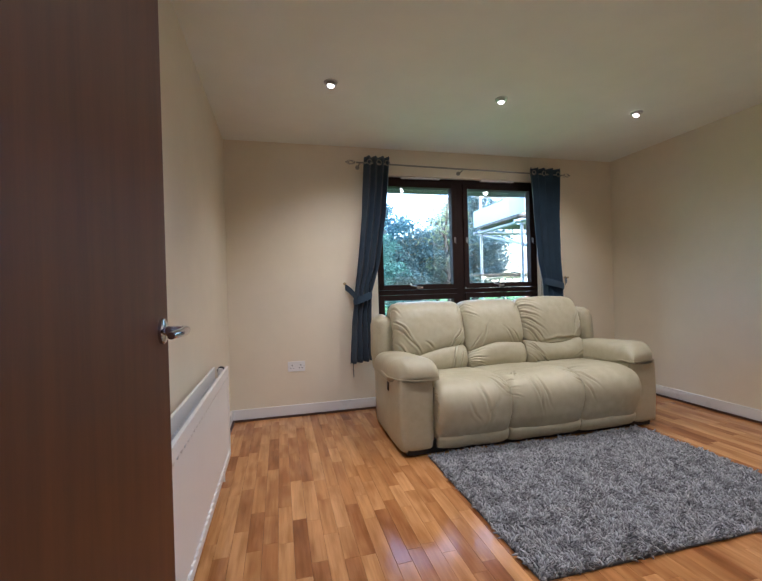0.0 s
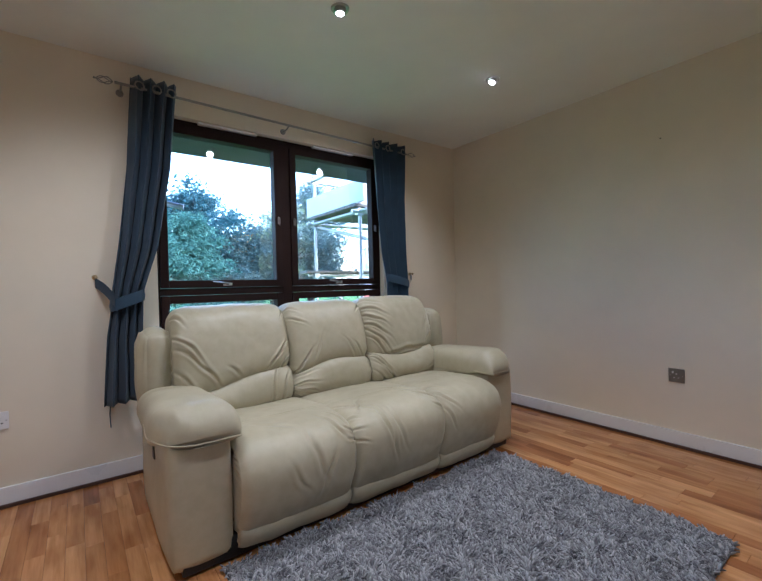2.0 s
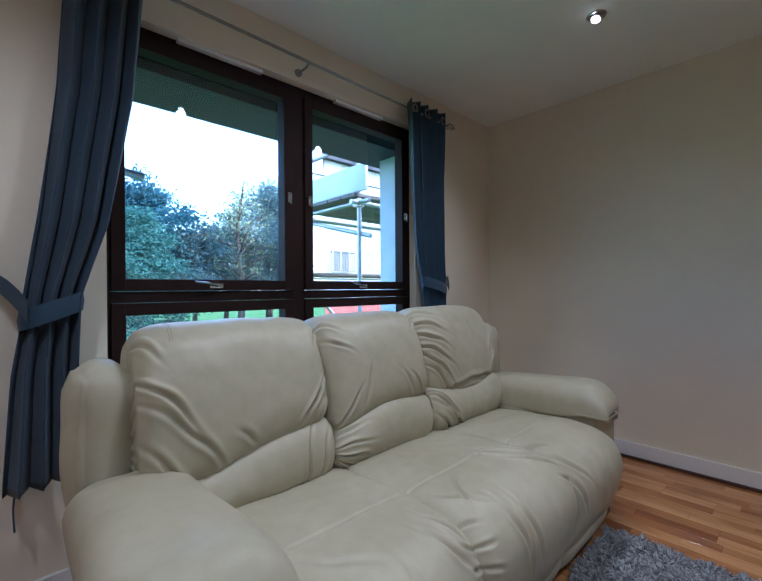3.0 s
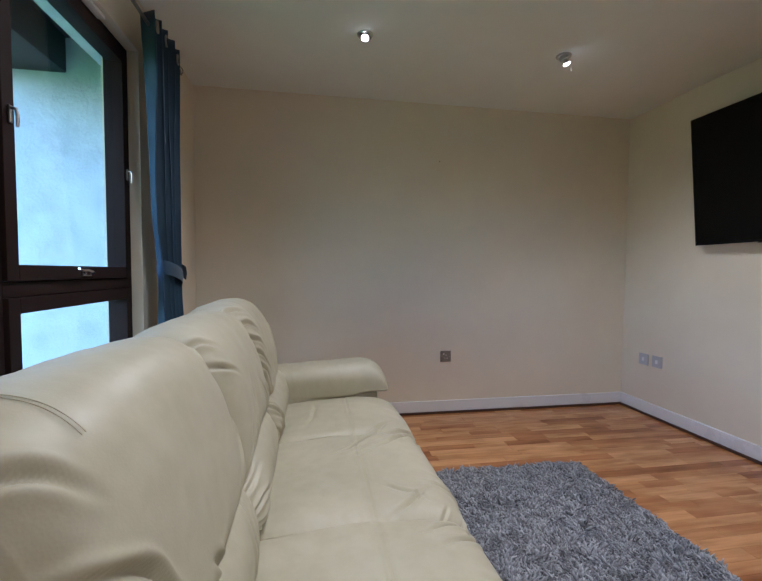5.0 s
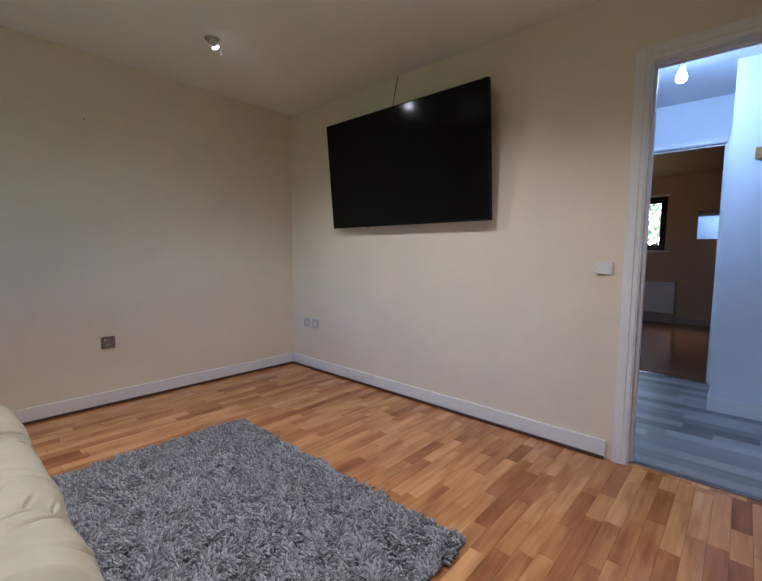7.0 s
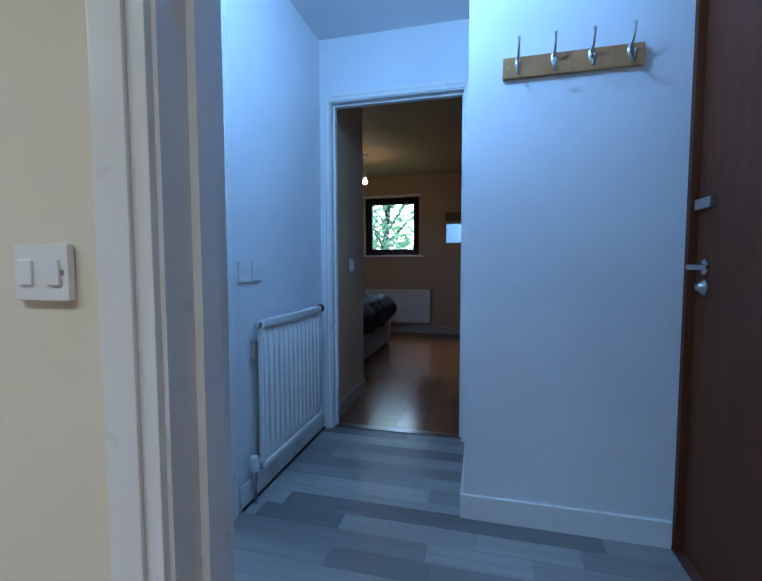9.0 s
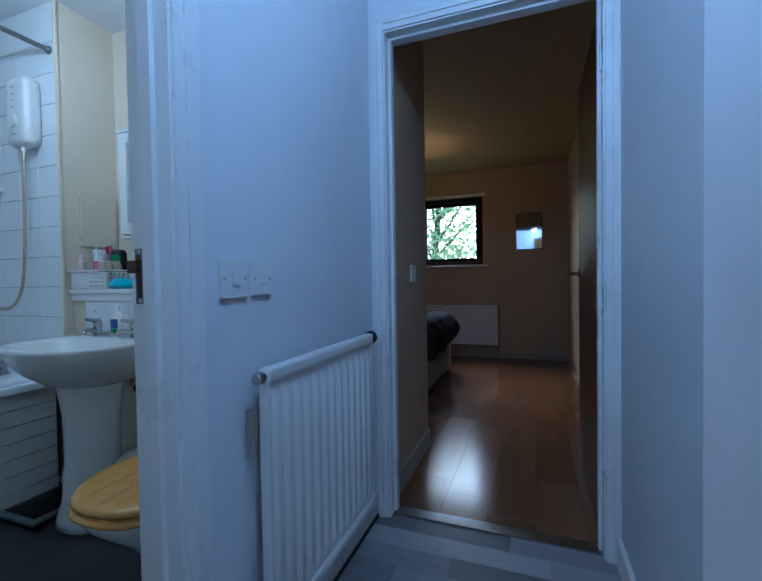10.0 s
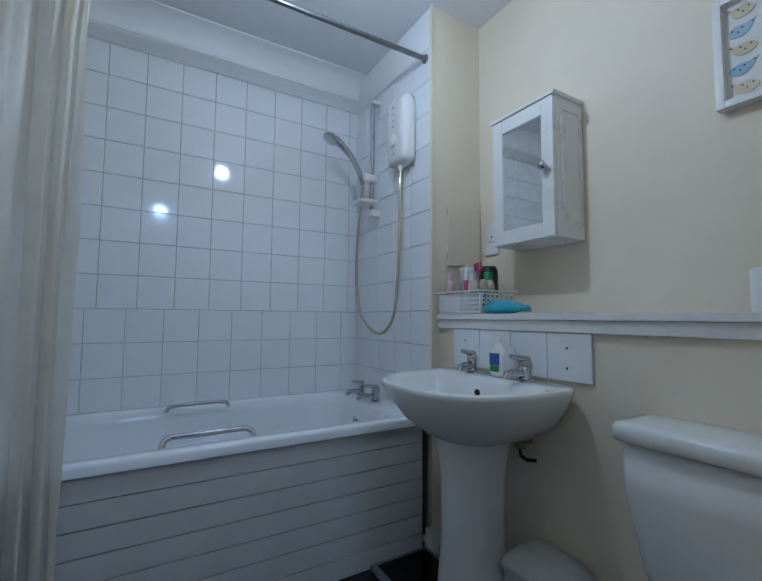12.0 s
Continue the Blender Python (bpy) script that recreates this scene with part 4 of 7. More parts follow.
HEADW = [
    [(0.12, 0.27, -0.75, 0.11, 0.006, 0.010), (0.20, 0.20, -0.70, 0.12, 0.006, 0.010), (0.10, 0.15, -0.75, 0.07, 0.006, 0.009), (0.47, 0.145, -0.7, 0.035, 0.006, 0.008), (0.85, 0.17, 0.8, 0.07, 0.006, 0.009), (0.90, 0.21, 0.85, 0.07, 0.006, 0.008), (0.93, 0.14, 0.9, 0.05, 0.005, 0.008), (0.03, 0.43, -0.9, 0.05, 0.007, 0.009), (0.97, 0.42, 1.0, 0.04, 0.006, 0.009)],
    [(0.05, 0.44, -0.4, 0.05, 0.006, 0.009), (0.10, 0.36, -0.5, 0.05, 0.006, 0.008), (0.30, 0.20, 1.2, 0.06, 0.007, 0.006), (0.12, 0.15, 0.8, 0.06, 0.006, 0.008), (0.72, 0.17, -1.0, 0.06, 0.007, 0.006), (0.82, 0.16, -0.9, 0.05, 0.006, 0.007), (0.95, 0.42, 0.6, 0.04, 0.006, 0.009)],
    [(0.10, 0.46, -0.25, 0.08, 0.007, 0.012), (0.10, 0.40, -0.30, 0.09, 0.007, 0.012), (0.10, 0.34, -0.35, 0.09, 0.007, 0.012), (0.11, 0.28, -0.45, 0.10, 0.007, 0.012), (0.13, 0.22, -0.60, 0.11, 0.007, 0.011), (0.15, 0.16, -0.70, 0.10, 0.007, 0.011), (0.55, 0.14, 0.0, 0.20, 0.008, 0.011), (0.92, 0.22, 0.9, 0.08, 0.006, 0.009), (0.90, 0.30, 1.0, 0.07, 0.006, 0.008)],
]
LUMBW = [
    [(0.12, 0.26, -0.6, 0.10, 0.006, 0.009), (0.30, 0.18, -0.3, 0.10, 0.007, 0.007), (0.78, 0.24, 1.3, 0.08, 0.006, 0.008), (0.88, 0.22, 1.2, 0.08, 0.006, 0.008), (0.50, 0.15, 0.3, 0.12, 0.008, 0.006)],
    [(0.08, 0.32, -0.1, 0.07, 0.005, 0.009), (0.09, 0.27, -0.2, 0.07, 0.005, 0.009), (0.10, 0.22, -0.3, 0.07, 0.005, 0.009), (0.10, 0.17, -0.45, 0.07, 0.005, 0.009), (0.12, 0.14, -0.6, 0.07, 0.005, 0.008), (0.80, 0.16, 0.4, 0.10, 0.007, 0.006)],
    [(0.12, 0.30, -0.70, 0.10, 0.006, 0.011), (0.18, 0.25, -0.75, 0.11, 0.006, 0.011), (0.25, 0.20, -0.75, 0.10, 0.006, 0.010), (0.15, 0.18, -0.7, 0.08, 0.006, 0.009), (0.80, 0.20, 0.4, 0.10, 0.007, 0.006)],
]
for k, (sa, sb) in enumerate(SEATS):
    part("seat_cushion", upholstery(sa, sb, SEATP, SEATW[k] + [(0.5, 0.50, 0.0, 0.6, 0.0045, 0.0035)], 130, 200, seed=k * 5.3, plump=0.010, pinch=0.022, front=0.55, pucker=0.0022), LEATHER, sofa, "", True)
    part("footrest", upholstery(sa + 0.004, sb - 0.004, FOOTP, [], 30, 26, 0.010, 0.006, seed=k + 9.0), LEATHER, sofa, "", True)
    ba, bb = ((1.262, 1.846), (1.850, 2.372), (2.376, 2.95))[k]
    part("lumbar_cushion", upholstery(ba + 0.02 * (k == 0), bb - 0.02 * (k == 2), LUMB, LUMBW[k], 120, 100, 0.022, 0.014, k * 3.1 + 2, -1.0, ARCHES[k], (0.44, 0.58), 0.0, 0.0045), LEATHER, sofa, "", True)
    rise, back = (0.0, 0.0, 0.004)[k], (0.0, 0.004, 0.022)[k]
    part("headrest_cushion", upholstery(ba, bb, [(min(y + back, 3.036), z + rise * smoothstep(0.6, 0.9, z)) for y, z in HEADP], HEADW[k], 150, 280, 0.030, 0.026, k * 4.4 + 7, -1.0, ARCHES[k], (0.80, 0.63), 0.0, 0.0035), LEATHER, sofa, "", True)


def setback_at(px, s):
    return 0.11 * max(0.0, (px * s) / 0.14) ** 2


def sofa_arm(xa, xb, s, seed):
    """Padded arm: a flat front and side panel, a rolled pad with a welted lower edge over it, and a wing behind."""
    panel = bmesh.new()
    soft_box(panel, xa + (0.038 if s < 0 else 0.014), xb - (0.03 if s < 0 else 0.012), 2.238, 2.96, 0.03, 0.50, 0.03, 14, 0.008, 0.004, seed)
    part("arm_panel", panel, LEATHER, sofa, "", True)
    pad = bmesh.new()
    rows, hem_in, hem_out = [], [], []
    n, m = 64, 60
    for i in range(m):
        t = (i / (m - 1)) ** 1.5
        y = 2.190 + (2.83 - 2.190) * t
        nose = math.sqrt(max(0.0, 1 - (1 - min(1.0, t / 0.17)) ** 2))
        tail = 1.0 if t < 0.93 else math.sqrt(max(0.03, 1 - ((t - 0.93) / 0.075) ** 2))
        hw = (xb - xa) / 2 + 0.006 - 0.012 * smoothstep(0.3, 0.7, t)
        # the outer corner is rounded further back than the inner one
        outer = hw * (0.62 + 0.38 * math.sqrt(max(0.0, 1 - (1 - min(1.0, (t + 0.004) / 0.20)) ** 2.2)))
        inner = hw * (0.82 + 0.18 * math.sqrt(max(0.0, 1 - (1 - min(1.0, (t + 0.01) / 0.10)) ** 2)))
        lo_x, hi_x = (-outer, inner) if s < 0 else (-inner, outer)
        top = 0.505 + (0.622 - 0.505 + 0.004 * math.sin(9 * t) - 0.030 * smoothstep(0.45, 1.0, t)) * (0.16 + 0.84 * nose) * tail
        low = 0.478 + 0.008 * math.sin(6 * t + seed) - 0.035 * smoothstep(0.12, 0.35, t)
        cx = (xa + xb) / 2
        row = []

        def setback(px, t=t):
            return setback_at(px, s) * (1 - smoothstep(0.0, 0.45, t))

        for j in range(n):
            a = 2 * math.pi * j / n
            ca, sa_ = math.cos(a), math.sin(a)
            px = math.copysign(abs(ca) ** 0.62, ca)
            px = px * hi_x if px > 0 else -px * lo_x
            if sa_ >= 0:
                pz = 0.505 + (top - 0.505) * sa_ ** 0.72
            else:
                pz = 0.505 - (0.505 - low) * abs(sa_) ** 0.35
            w = 0.006 * noise.noise(Vector((px * 9 + seed, y * 7, pz * 3)))
            up = max(0.0, sa_)
            # gathers fan out from the middle of the front
            fan = math.sin(px * 118 + seed + 3.0 * noise.noise(Vector((px * 14, seed, 0.0))))
            w -= 0.013 * max(0.0, fan) ** 3 * math.exp(-((t - 0.04) / 0.06) ** 2) * math.exp(-(px / 0.085) ** 2) * up ** 0.2
            w -= 0.004 * max(0.0, math.sin(y * 80 + px * 9)) * smoothstep(0.62, 0.85, t) * up
            row.append((cx + px, y + 0.4 * w * (1 - nose) + setback(px), pz + w * up))
        rows.append(row)
        if t < 0.62:
            q_in, q_out = (hi_x, lo_x) if s < 0 else (lo_x, hi_x)
            hem_in.append((cx + q_in, y + setback(q_in), 0.497))
            hem_out.append((cx + q_out, y + setback(q_out), 0.497))
    rings(pad, rows, True)
    bmesh.ops.recalc_face_normals(pad, faces=pad.faces)
    part("arm_pad", pad, LEATHER, sofa, "", True)
    part("piping", tube(bmesh.new(), hem_out[::-1] + [(hem_out[0][0] * (1 - k / 8) + hem_in[0][0] * k / 8, 2.190 + setback_at(hem_out[0][0] * (1 - k / 8) + hem_in[0][0] * k / 8 - (xa + xb) / 2, s), 0.497) for k in range(1, 8)] + hem_in[:max(6, len(hem_in) // 2)], 0.0032, 8), LEATHER, sofa, "raised welt seam", True)
    wing = bmesh.new()
    wx = (xa + 0.028, xa + 0.175) if s < 0 else (xb - 0.165, xb - 0.015)
    soft_box(wing, wx[0], wx[1], 2.83, 3.04, 0.40, 0.855, 0.075, 14, 0.012, 0.012, seed + 3)
    part("wing", wing, LEATHER, sofa, "", True)


sofa_arm(1.105, 1.395, -1, 1.0)
sofa_arm(2.885, 3.155, 1, 6.0)
part("stitching", stitched(1.350, HEADP, 0.006, 0.42, 0.56, 0.0245), LEATHER, sofa, "sewn double seam", True)
part("back_panel", boxes((1.25, 2.96, 2.99, 3.03, 0.05, 0.80), bevel=0.012), LEATHER, sofa)
part("base", boxes((1.18, 3.08, 2.24, 2.98, 0.012, 0.10), bevel=0.006), BLACKP, sofa, "dark base frame")
part("recliner_lever", boxes((1.133, 1.140, 2.50, 2.54, 0.37, 0.43), bevel=0.003), BLACKP, sofa, "black recliner pull")


# ---- rug ----
rug = thing("shag_rug", (2.12, 1.63, 0.0), "rectangular grey shag pile rug on the laminate floor", "rug")
part("backing", boxes((1.31, 2.93, 1.075, 2.195, 0.001, 0.012), bevel=0.004), RUGBASE, rug, "dark woven backing")


def pile(x0, x1, y0, y1, count, seed):
    rng = np.random.RandomState(seed)
    n = count
    bx, by = rng.uniform(x0, x1, n), rng.uniform(y0, y1, n)
    cl = np.array([noise.noise(Vector((a * 15, b * 15, 0.3))) for a, b in zip(bx, by)])
    cl2 = np.array([noise.noise(Vector((a * 20, b * 20, 7.7))) for a, b in zip(bx, by)])
    ang = 2 * np.pi * (cl * 0.9 + 0.1) + rng.normal(0, 0.7, n)
    ln = rng.uniform(0.020, 0.037, n)
    lean = np.clip(0.75 + 0.55 * cl2 + rng.normal(0, 0.25, n), 0.15, 1.35)
    w = rng.uniform(0.0039, 0.0066, n)
    dx, dy = np.cos(ang), np.sin(ang)
    V = np.zeros((n, 9, 3))
    for k, (t, ww) in enumerate(((0.0, 1.0), (0.55, 1.0), (1.0, 0.45))):
        reach = ln * np.sin(lean * (0.55 + 0.6 * t)) * t
        up = 0.008 + ln * (1 + 0.9 * cl2) * np.cos(lean * (0.55 + 0.6 * t)) * t * 0.9
        cx, cy = bx + dx * reach, by + dy * reach
        for m, a in enumerate((0.0, 2.094, 4.189)):
            ox, oz = np.cos(a) * w * ww, np.sin(a) * w * ww
            V[:, k * 3 + m, 0] = cx - dy * ox
            V[:, k * 3 + m, 1] = cy + dx * ox
            V[:, k * 3 + m, 2] = np.maximum(up + oz, 0.002)
    F = []
    for o in (0, 3):
        for m in range(3):
            q = (m + 1) % 3
            F.append((o + m, o + q, o + 3 + q, o + 3 + m))
    F = np.array(F)
    faces = (F[None] + (np.arange(n) * 9)[:, None, None]).reshape(-1, 4)
    tips = (np.array([6, 7, 8])[None] + (np.arange(n) * 9)[:, None])
    me = bpy.data.meshes.new("shag")
    me.from_pydata(V.reshape(-1, 3) - np.array(ORIGIN[rug.name]), [], faces.tolist() + tips.tolist())
    me.materials.append(RUG)
    me.shade_smooth()
    ob = new("shag", me)
    ob.parent = rug
    ORIGIN[ob.name] = ORIGIN[rug.name]
    return tagged(ob, "long grey yarn tufts", kind="stuff")


pile(1.310, 2.930, 1.075, 2.195, 46000, 4)


# ---- television ----
tv = thing("television", (2.475, 0.1, 1.28), "large black flat television tilted down on the wall", "television")
TA = math.atan2(0.145 - 0.067, 0.81)
TM = Matrix.Translation((2.478, 0.066, 1.281)) @ Euler((-TA, 0, 0)).to_matrix().to_4x4()


def tv_part(name, rows, material, label="", bevel=0.003):
    bm = boxes(*rows, bevel=bevel)
    bmesh.ops.transform(bm, matrix=TM, verts=bm.verts)
    return part(name, bm, material, tv, label)


tv_part("casing", [(-0.71, 0.71, -0.028, -0.003, 0.0, 0.812)], TVBODY)
tv_part("back_box", [(-0.45, 0.45, -0.058, -0.028, 0.10, 0.55)], TVBODY, "", 0.01)
tv_part("screen", [(-0.702, 0.702, -0.003, -0.0015, 0.014, 0.804)], SCREEN, "glossy black screen", 0.0)
tv_part("bezel", [(-0.71, -0.703, -0.003, 0.001, 0, 0.812), (0.703, 0.71, -0.003, 0.001, 0, 0.812), (-0.703, 0.703, -0.003, 0.001, 0.805, 0.812), (-0.703, 0.703, -0.003, 0.001, 0, 0.013)], TVBODY, "", 0.0008)
tv_part("sensor", [(0.30, 0.33, -0.004, 0.0015, -0.006, 0.0)], BLACKP)
part("wall_bracket", boxes((2.28, 2.68, 0.001, 0.012, 1.40, 1.80), (2.33, 2.37, 0.012, 0.028, 1.38, 1.84), (2.59, 2.63, 0.012, 0.028, 1.38, 1.84), bevel=0.002), BLACKP, tv, "black steel bracket")
part("cable", tube(bmesh.new(), [(2.585, 0.055, 2.05), (2.588, 0.03, 2.12), (2.590, 0.012, 2.19), (2.583, 0.008, 2.25), (2.565, 0.008, 2.31), (2.562, 0.006, 2.352)], 0.0032, 8), RUST, tv, "brown cable rising to the ceiling")


# ---- plates on walls ----
def plate(name, at, normal, w, h, label, category, material, gangs, style, group=""):
    """A wall plate. normal: 'x-','x+','y-','y+'. style: rocker or socket."""
    root = thing(name, at, label, category, group)
    ax, sg = normal[0], (1 if normal[1] == "+" else -1)

    def b(u0, u1, d0, d1, z0, z1):
        lo, hi = sorted((sg * d0, sg * d1))
        if ax == "y":
            return (at[0] + u0, at[0] + u1, at[1] + lo, at[1] + hi, at[2] + z0, at[2] + z1)
        return (at[0] + lo, at[0] + hi, at[1] + u0, at[1] + u1, at[2] + z0, at[2] + z1)

    part("plate", boxes(b(-w / 2, w / 2, 0.001, 0.010, -h / 2, h / 2), bevel=0.0025), material, root)
    step = w / gangs
    for g in range(gangs):
        c = -w / 2 + step * (g + 0.5)
        if style == "rocker":
            part("rocker", boxes(b(c - 0.010, c + 0.010, 0.010, 0.0135, -0.014, 0.014), bevel=0.0015), PLASTIC, root)
        else:
            part("pin_holes", boxes(b(c - 0.004, c + 0.004, 0.0098, 0.0106, 0.006, 0.014), b(c - 0.015, c - 0.007, 0.0098, 0.0106, -0.016, -0.011), b(c + 0.007, c + 0.015, 0.0098, 0.0106, -0.016, -0.011)), BLACKP if material is not PEWTER else PLASTIC, root, "pin slots")
            part("rocker", boxes(b(c + 0.018 - 0.005, c + 0.018 + 0.005, 0.010, 0.013, 0.012, 0.026), bevel=0.001), PLASTIC, root)
    for u in (-w / 2 + 0.009, w / 2 - 0.009):
        part("screw", boxes(b(u - 0.003, u + 0.003, 0.0098, 0.0108, -0.003, 0.003), bevel=0.0008), STEEL, root)
    return root


GREYPL = paint("greyed_white_plastic", (0.50, 0.49, 0.50), 0.4, 0.03, 300, 0.02, 0.4)
plate("double_socket", (0.545, Y1, 0.428), "y-", 0.146, 0.086, "white plastic double socket on the window wall", "socket", PLASTIC, 2, "socket")
plate("single_socket", (X1, 1.551, 0.443), "x-", 0.084, 0.084, "dark pewter single socket with white inserts", "socket", PEWTER, 1, "socket")
plate("light_switch", (1.152, 0.0, 1.010), "y+", 0.080, 0.064, "white plastic light switch beside the door frame", "light switch", PLASTIC, 2, "rocker")
plate("blank_plate", (3.515, 0.0, 0.428), "y+", 0.086, 0.086, "grey-white wall plate below the television", "wall plate", GREYPL, 1, "rocker", "plates below the television")
plate("blank_plate", (3.64, 0.0, 0.425), "y+", 0.086, 0.086, "grey-white wall plate below the television", "wall plate", GREYPL, 1, "rocker", "plates below the television")


# ---- downlights ----
def downlight(x, y, tilt, drop=0.0):
    root = thing("downlight", (x, y, H), "recessed steel eyeball downlight with a lit bulb", "ceiling light", "living room downlights")
    rim = bmesh.new()
    lathe(rim, (x, y, H), [(0.026, 0.004), (0.028, -0.002), (0.032, -0.007), (0.040, -0.007), (0.044, -0.001), (0.044, 0.001)], 28)
    part("rim", rim, STEEL, root)
    eye = bmesh.new()
    lathe(eye, (0, 0, 0), [(0.001, 0.010), (0.026, 0.008), (0.029, -0.004), (0.027, -0.014), (0.022, -0.016)], 24)
    bmesh.ops.transform(eye, matrix=Matrix.Translation((x, y, H - 0.006)) @ Euler(tilt).to_matrix().to_4x4(), verts=eye.verts)
    part("eyeball", eye, STEEL, root)
    if drop:
        can = bmesh.new()
        lathe(can, (0, 0, 0), [(0.010, 0.0), (0.011, -drop * 0.4), (0.019, -drop + 0.002 - 0.014), (0.0205, -drop - 0.015)], 20)
        bmesh.ops.transform(can, matrix=Matrix.Translation((x, y, H - 0.006)) @ Euler(tilt).to_matrix().to_4x4(), verts=can.verts)
        part("lamp_body", can, STEEL, root, "reflector lamp slipped out of its ring")
    lens = bmesh.new()
    lathe(lens, (0, 0, 0), [(0.001, -0.0235 - drop), (0.012, -0.0225 - drop), (0.020, -0.017 - drop), (0.020, -0.014 - drop)], 20)
    bmesh.ops.transform(lens, matrix=Matrix.Translation((x, y, H - 0.006)) @ Euler(tilt).to_matrix().to_4x4(), verts=lens.verts)
    part("bulb", lens, GLOW_WARM, root, "lit bulb face")


for k, (sx, sy) in enumerate(SPOTS):
    downlight(sx, sy, ((0, 0.1, 0), (0.1, 0, 0), (0.1, 0.35, 0), (-0.45, 0.1, 0), (0.2, 0, 0), (0.1, 0.1, 0))[k], 0.028 if k == 3 else 0.0)
part("dangling_wire", tube(bmesh.new(), [(3.10, 1.07, H), (3.102, 1.068, H - 0.03), (3.098, 1.066, H - 0.075)], 0.0012, 5), PLASTIC, bpy.data.objects["downlight.003"], "loose white wire")


# ---- doors ----
def lever(root_part, at, axis, point, material=None):
    """A lever handle with a round rose. axis: outward normal; point: way the lever points."""
    material = material or CHROME
    A, P, at = Vector(axis), Vector(point), Vector(at)
    bm = bmesh.new()
    rows = []
    s = A.cross(P).normalized()
    for r, h in ((0.026, 0.0), (0.026, 0.006), (0.022, 0.009), (0.010, 0.010), (0.0095, 0.040)):
        rows.append([at + A * h + (P * math.cos(a) + s * math.sin(a)) * r for a in [2 * math.pi * k / 20 for k in range(20)]])
    rings(bm, rows, True)
    tube(bm, [at + A * 0.036 - P * 0.012, at + A * 0.046, at + A * 0.050 + P * 0.03, at + A * 0.050 + P * 0.08, at + A * 0.046 + P * 0.115], [0.008, 0.0095, 0.009, 0.0085, 0.007], 12)
    bmesh.ops.recalc_face_normals(bm, faces=bm.faces)
    return part("handle", bm, material, root_part, "chrome lever handle")


door = thing("living_room_door", (0.205, 0.012, 0.0), "dark mahogany flush door standing wide open", "door")
leafm = Matrix.Translation((0.200, 0.014, 0.0)) @ Euler((0, 0, radians(91.2))).to_matrix().to_4x4()
lb = boxes((0.0, 0.758, 0.0, 0.036, 0.008, 1.975), bevel=0.0015)
bmesh.ops.transform(lb, matrix=leafm, verts=lb.verts)
leaf = part("leaf", lb, DOORW, door)
lever(leaf, leafm @ Vector((0.700, 0.0, 1.005)), (1, 0.02, 0), (0, -1, 0))
lever(leaf, leafm @ Vector((0.700, 0.036, 1.005)), (-1, -0.02, 0), (0, -1, 0))
for hz in (0.22, 1.0, 1.74):
    part("hinge", boxes((0.198, 0.212, 0.002, 0.014, hz - 0.045, hz + 0.045), bevel=0.002), BRASS, door)


# ---- panel radiator by the door ----
rad = thing("panel_radiator", (0.09, 1.63, 0.0), "long white double panel radiator under the cream wall", "radiator")
part("front_panel", boxes((0.112, 0.120, 1.014, 2.246, 0.186, 0.612), bevel=0.003, seg=2), RADW, rad)
for row in ((0.111, 0.126, 1.00, 2.26, 0.612, 0.66), (0.111, 0.126, 1.00, 2.26, 0.15, 0.186), (0.111, 0.126, 1.00, 1.014, 0.186, 0.612), (0.111, 0.126, 2.246, 2.26, 0.186, 0.612)):
    part("edge_rail", boxes(row, bevel=0.004, seg=2), RADW, rad)
part("back_panel", boxes((0.040, 0.054, 1.00, 2.26, 0.15, 0.66), bevel=0.006, seg=3), RADW, rad)
fins = bmesh.new()
for k in range(40):
    yy = 1.04 + k * 0.0305
    box(fins, 0.054, 0.112, yy, yy + 0.002, 0.20, 0.60)
part("fins", fins, RADW, rad)
dots = bmesh.new()
for k in range(26):
    for zz in (0.188, 0.608):
        ellipse(dots, (0.1205, 1.04 + k * 0.0472, zz), 0.0058, 0.0085, 0.011, 10, 6)
part("weld_row", dots, RADW, rad, kind="stuff")
part("header", tube(bmesh.new(), [(0.083, 2.25, 0.16), (0.083, 2.25, 0.65)], 0.014, 12), RADW, rad)
vb = bmesh.new()
lathe(vb, (0.083, 2.262, 0.635), [(0.014, -0.01), (0.016, 0.01), (0.021, 0.012), (0.021, 0.034), (0.016, 0.040), (0.001, 0.041)], 16, "y")
part("valve_cap", vb, BLACKP, rad, "black valve cap")
part("pipe", tube(bmesh.new(), [(0.083, 2.24, 0.16), (0.083, 2.26, 0.12), (0.083, 2.262, 0.0)], 0.0075, 10), RADW, rad)
for yy in (1.25, 2.0):
    part("wall_bracket", boxes((0.001, 0.040, yy, yy + 0.03, 0.22, 0.58), bevel=0.002), RADW, rad)
nail = bmesh.new()
lathe(nail, (X1 - 0.001, 1.62, 1.93), [(0.004, 0.0), (0.004, -0.006), (0.001, -0.008)], 8, "x")
solo("picture_nail", nail, BLACKP, "small dark nail in the bare cream wall", "nail")


# ---- hall ----
plate("light_switch", (1.635, -1.133, 0.992), "x-", 0.086, 0.086, "white plastic single light switch in the hall", "light switch", PLASTIC, 1, "rocker", "hall switches")
plate("light_switch", (1.635, -1.230, 0.992), "x-", 0.076, 0.080, "white plastic single light switch in the hall", "light switch", PLASTIC, 1, "rocker", "hall switches")

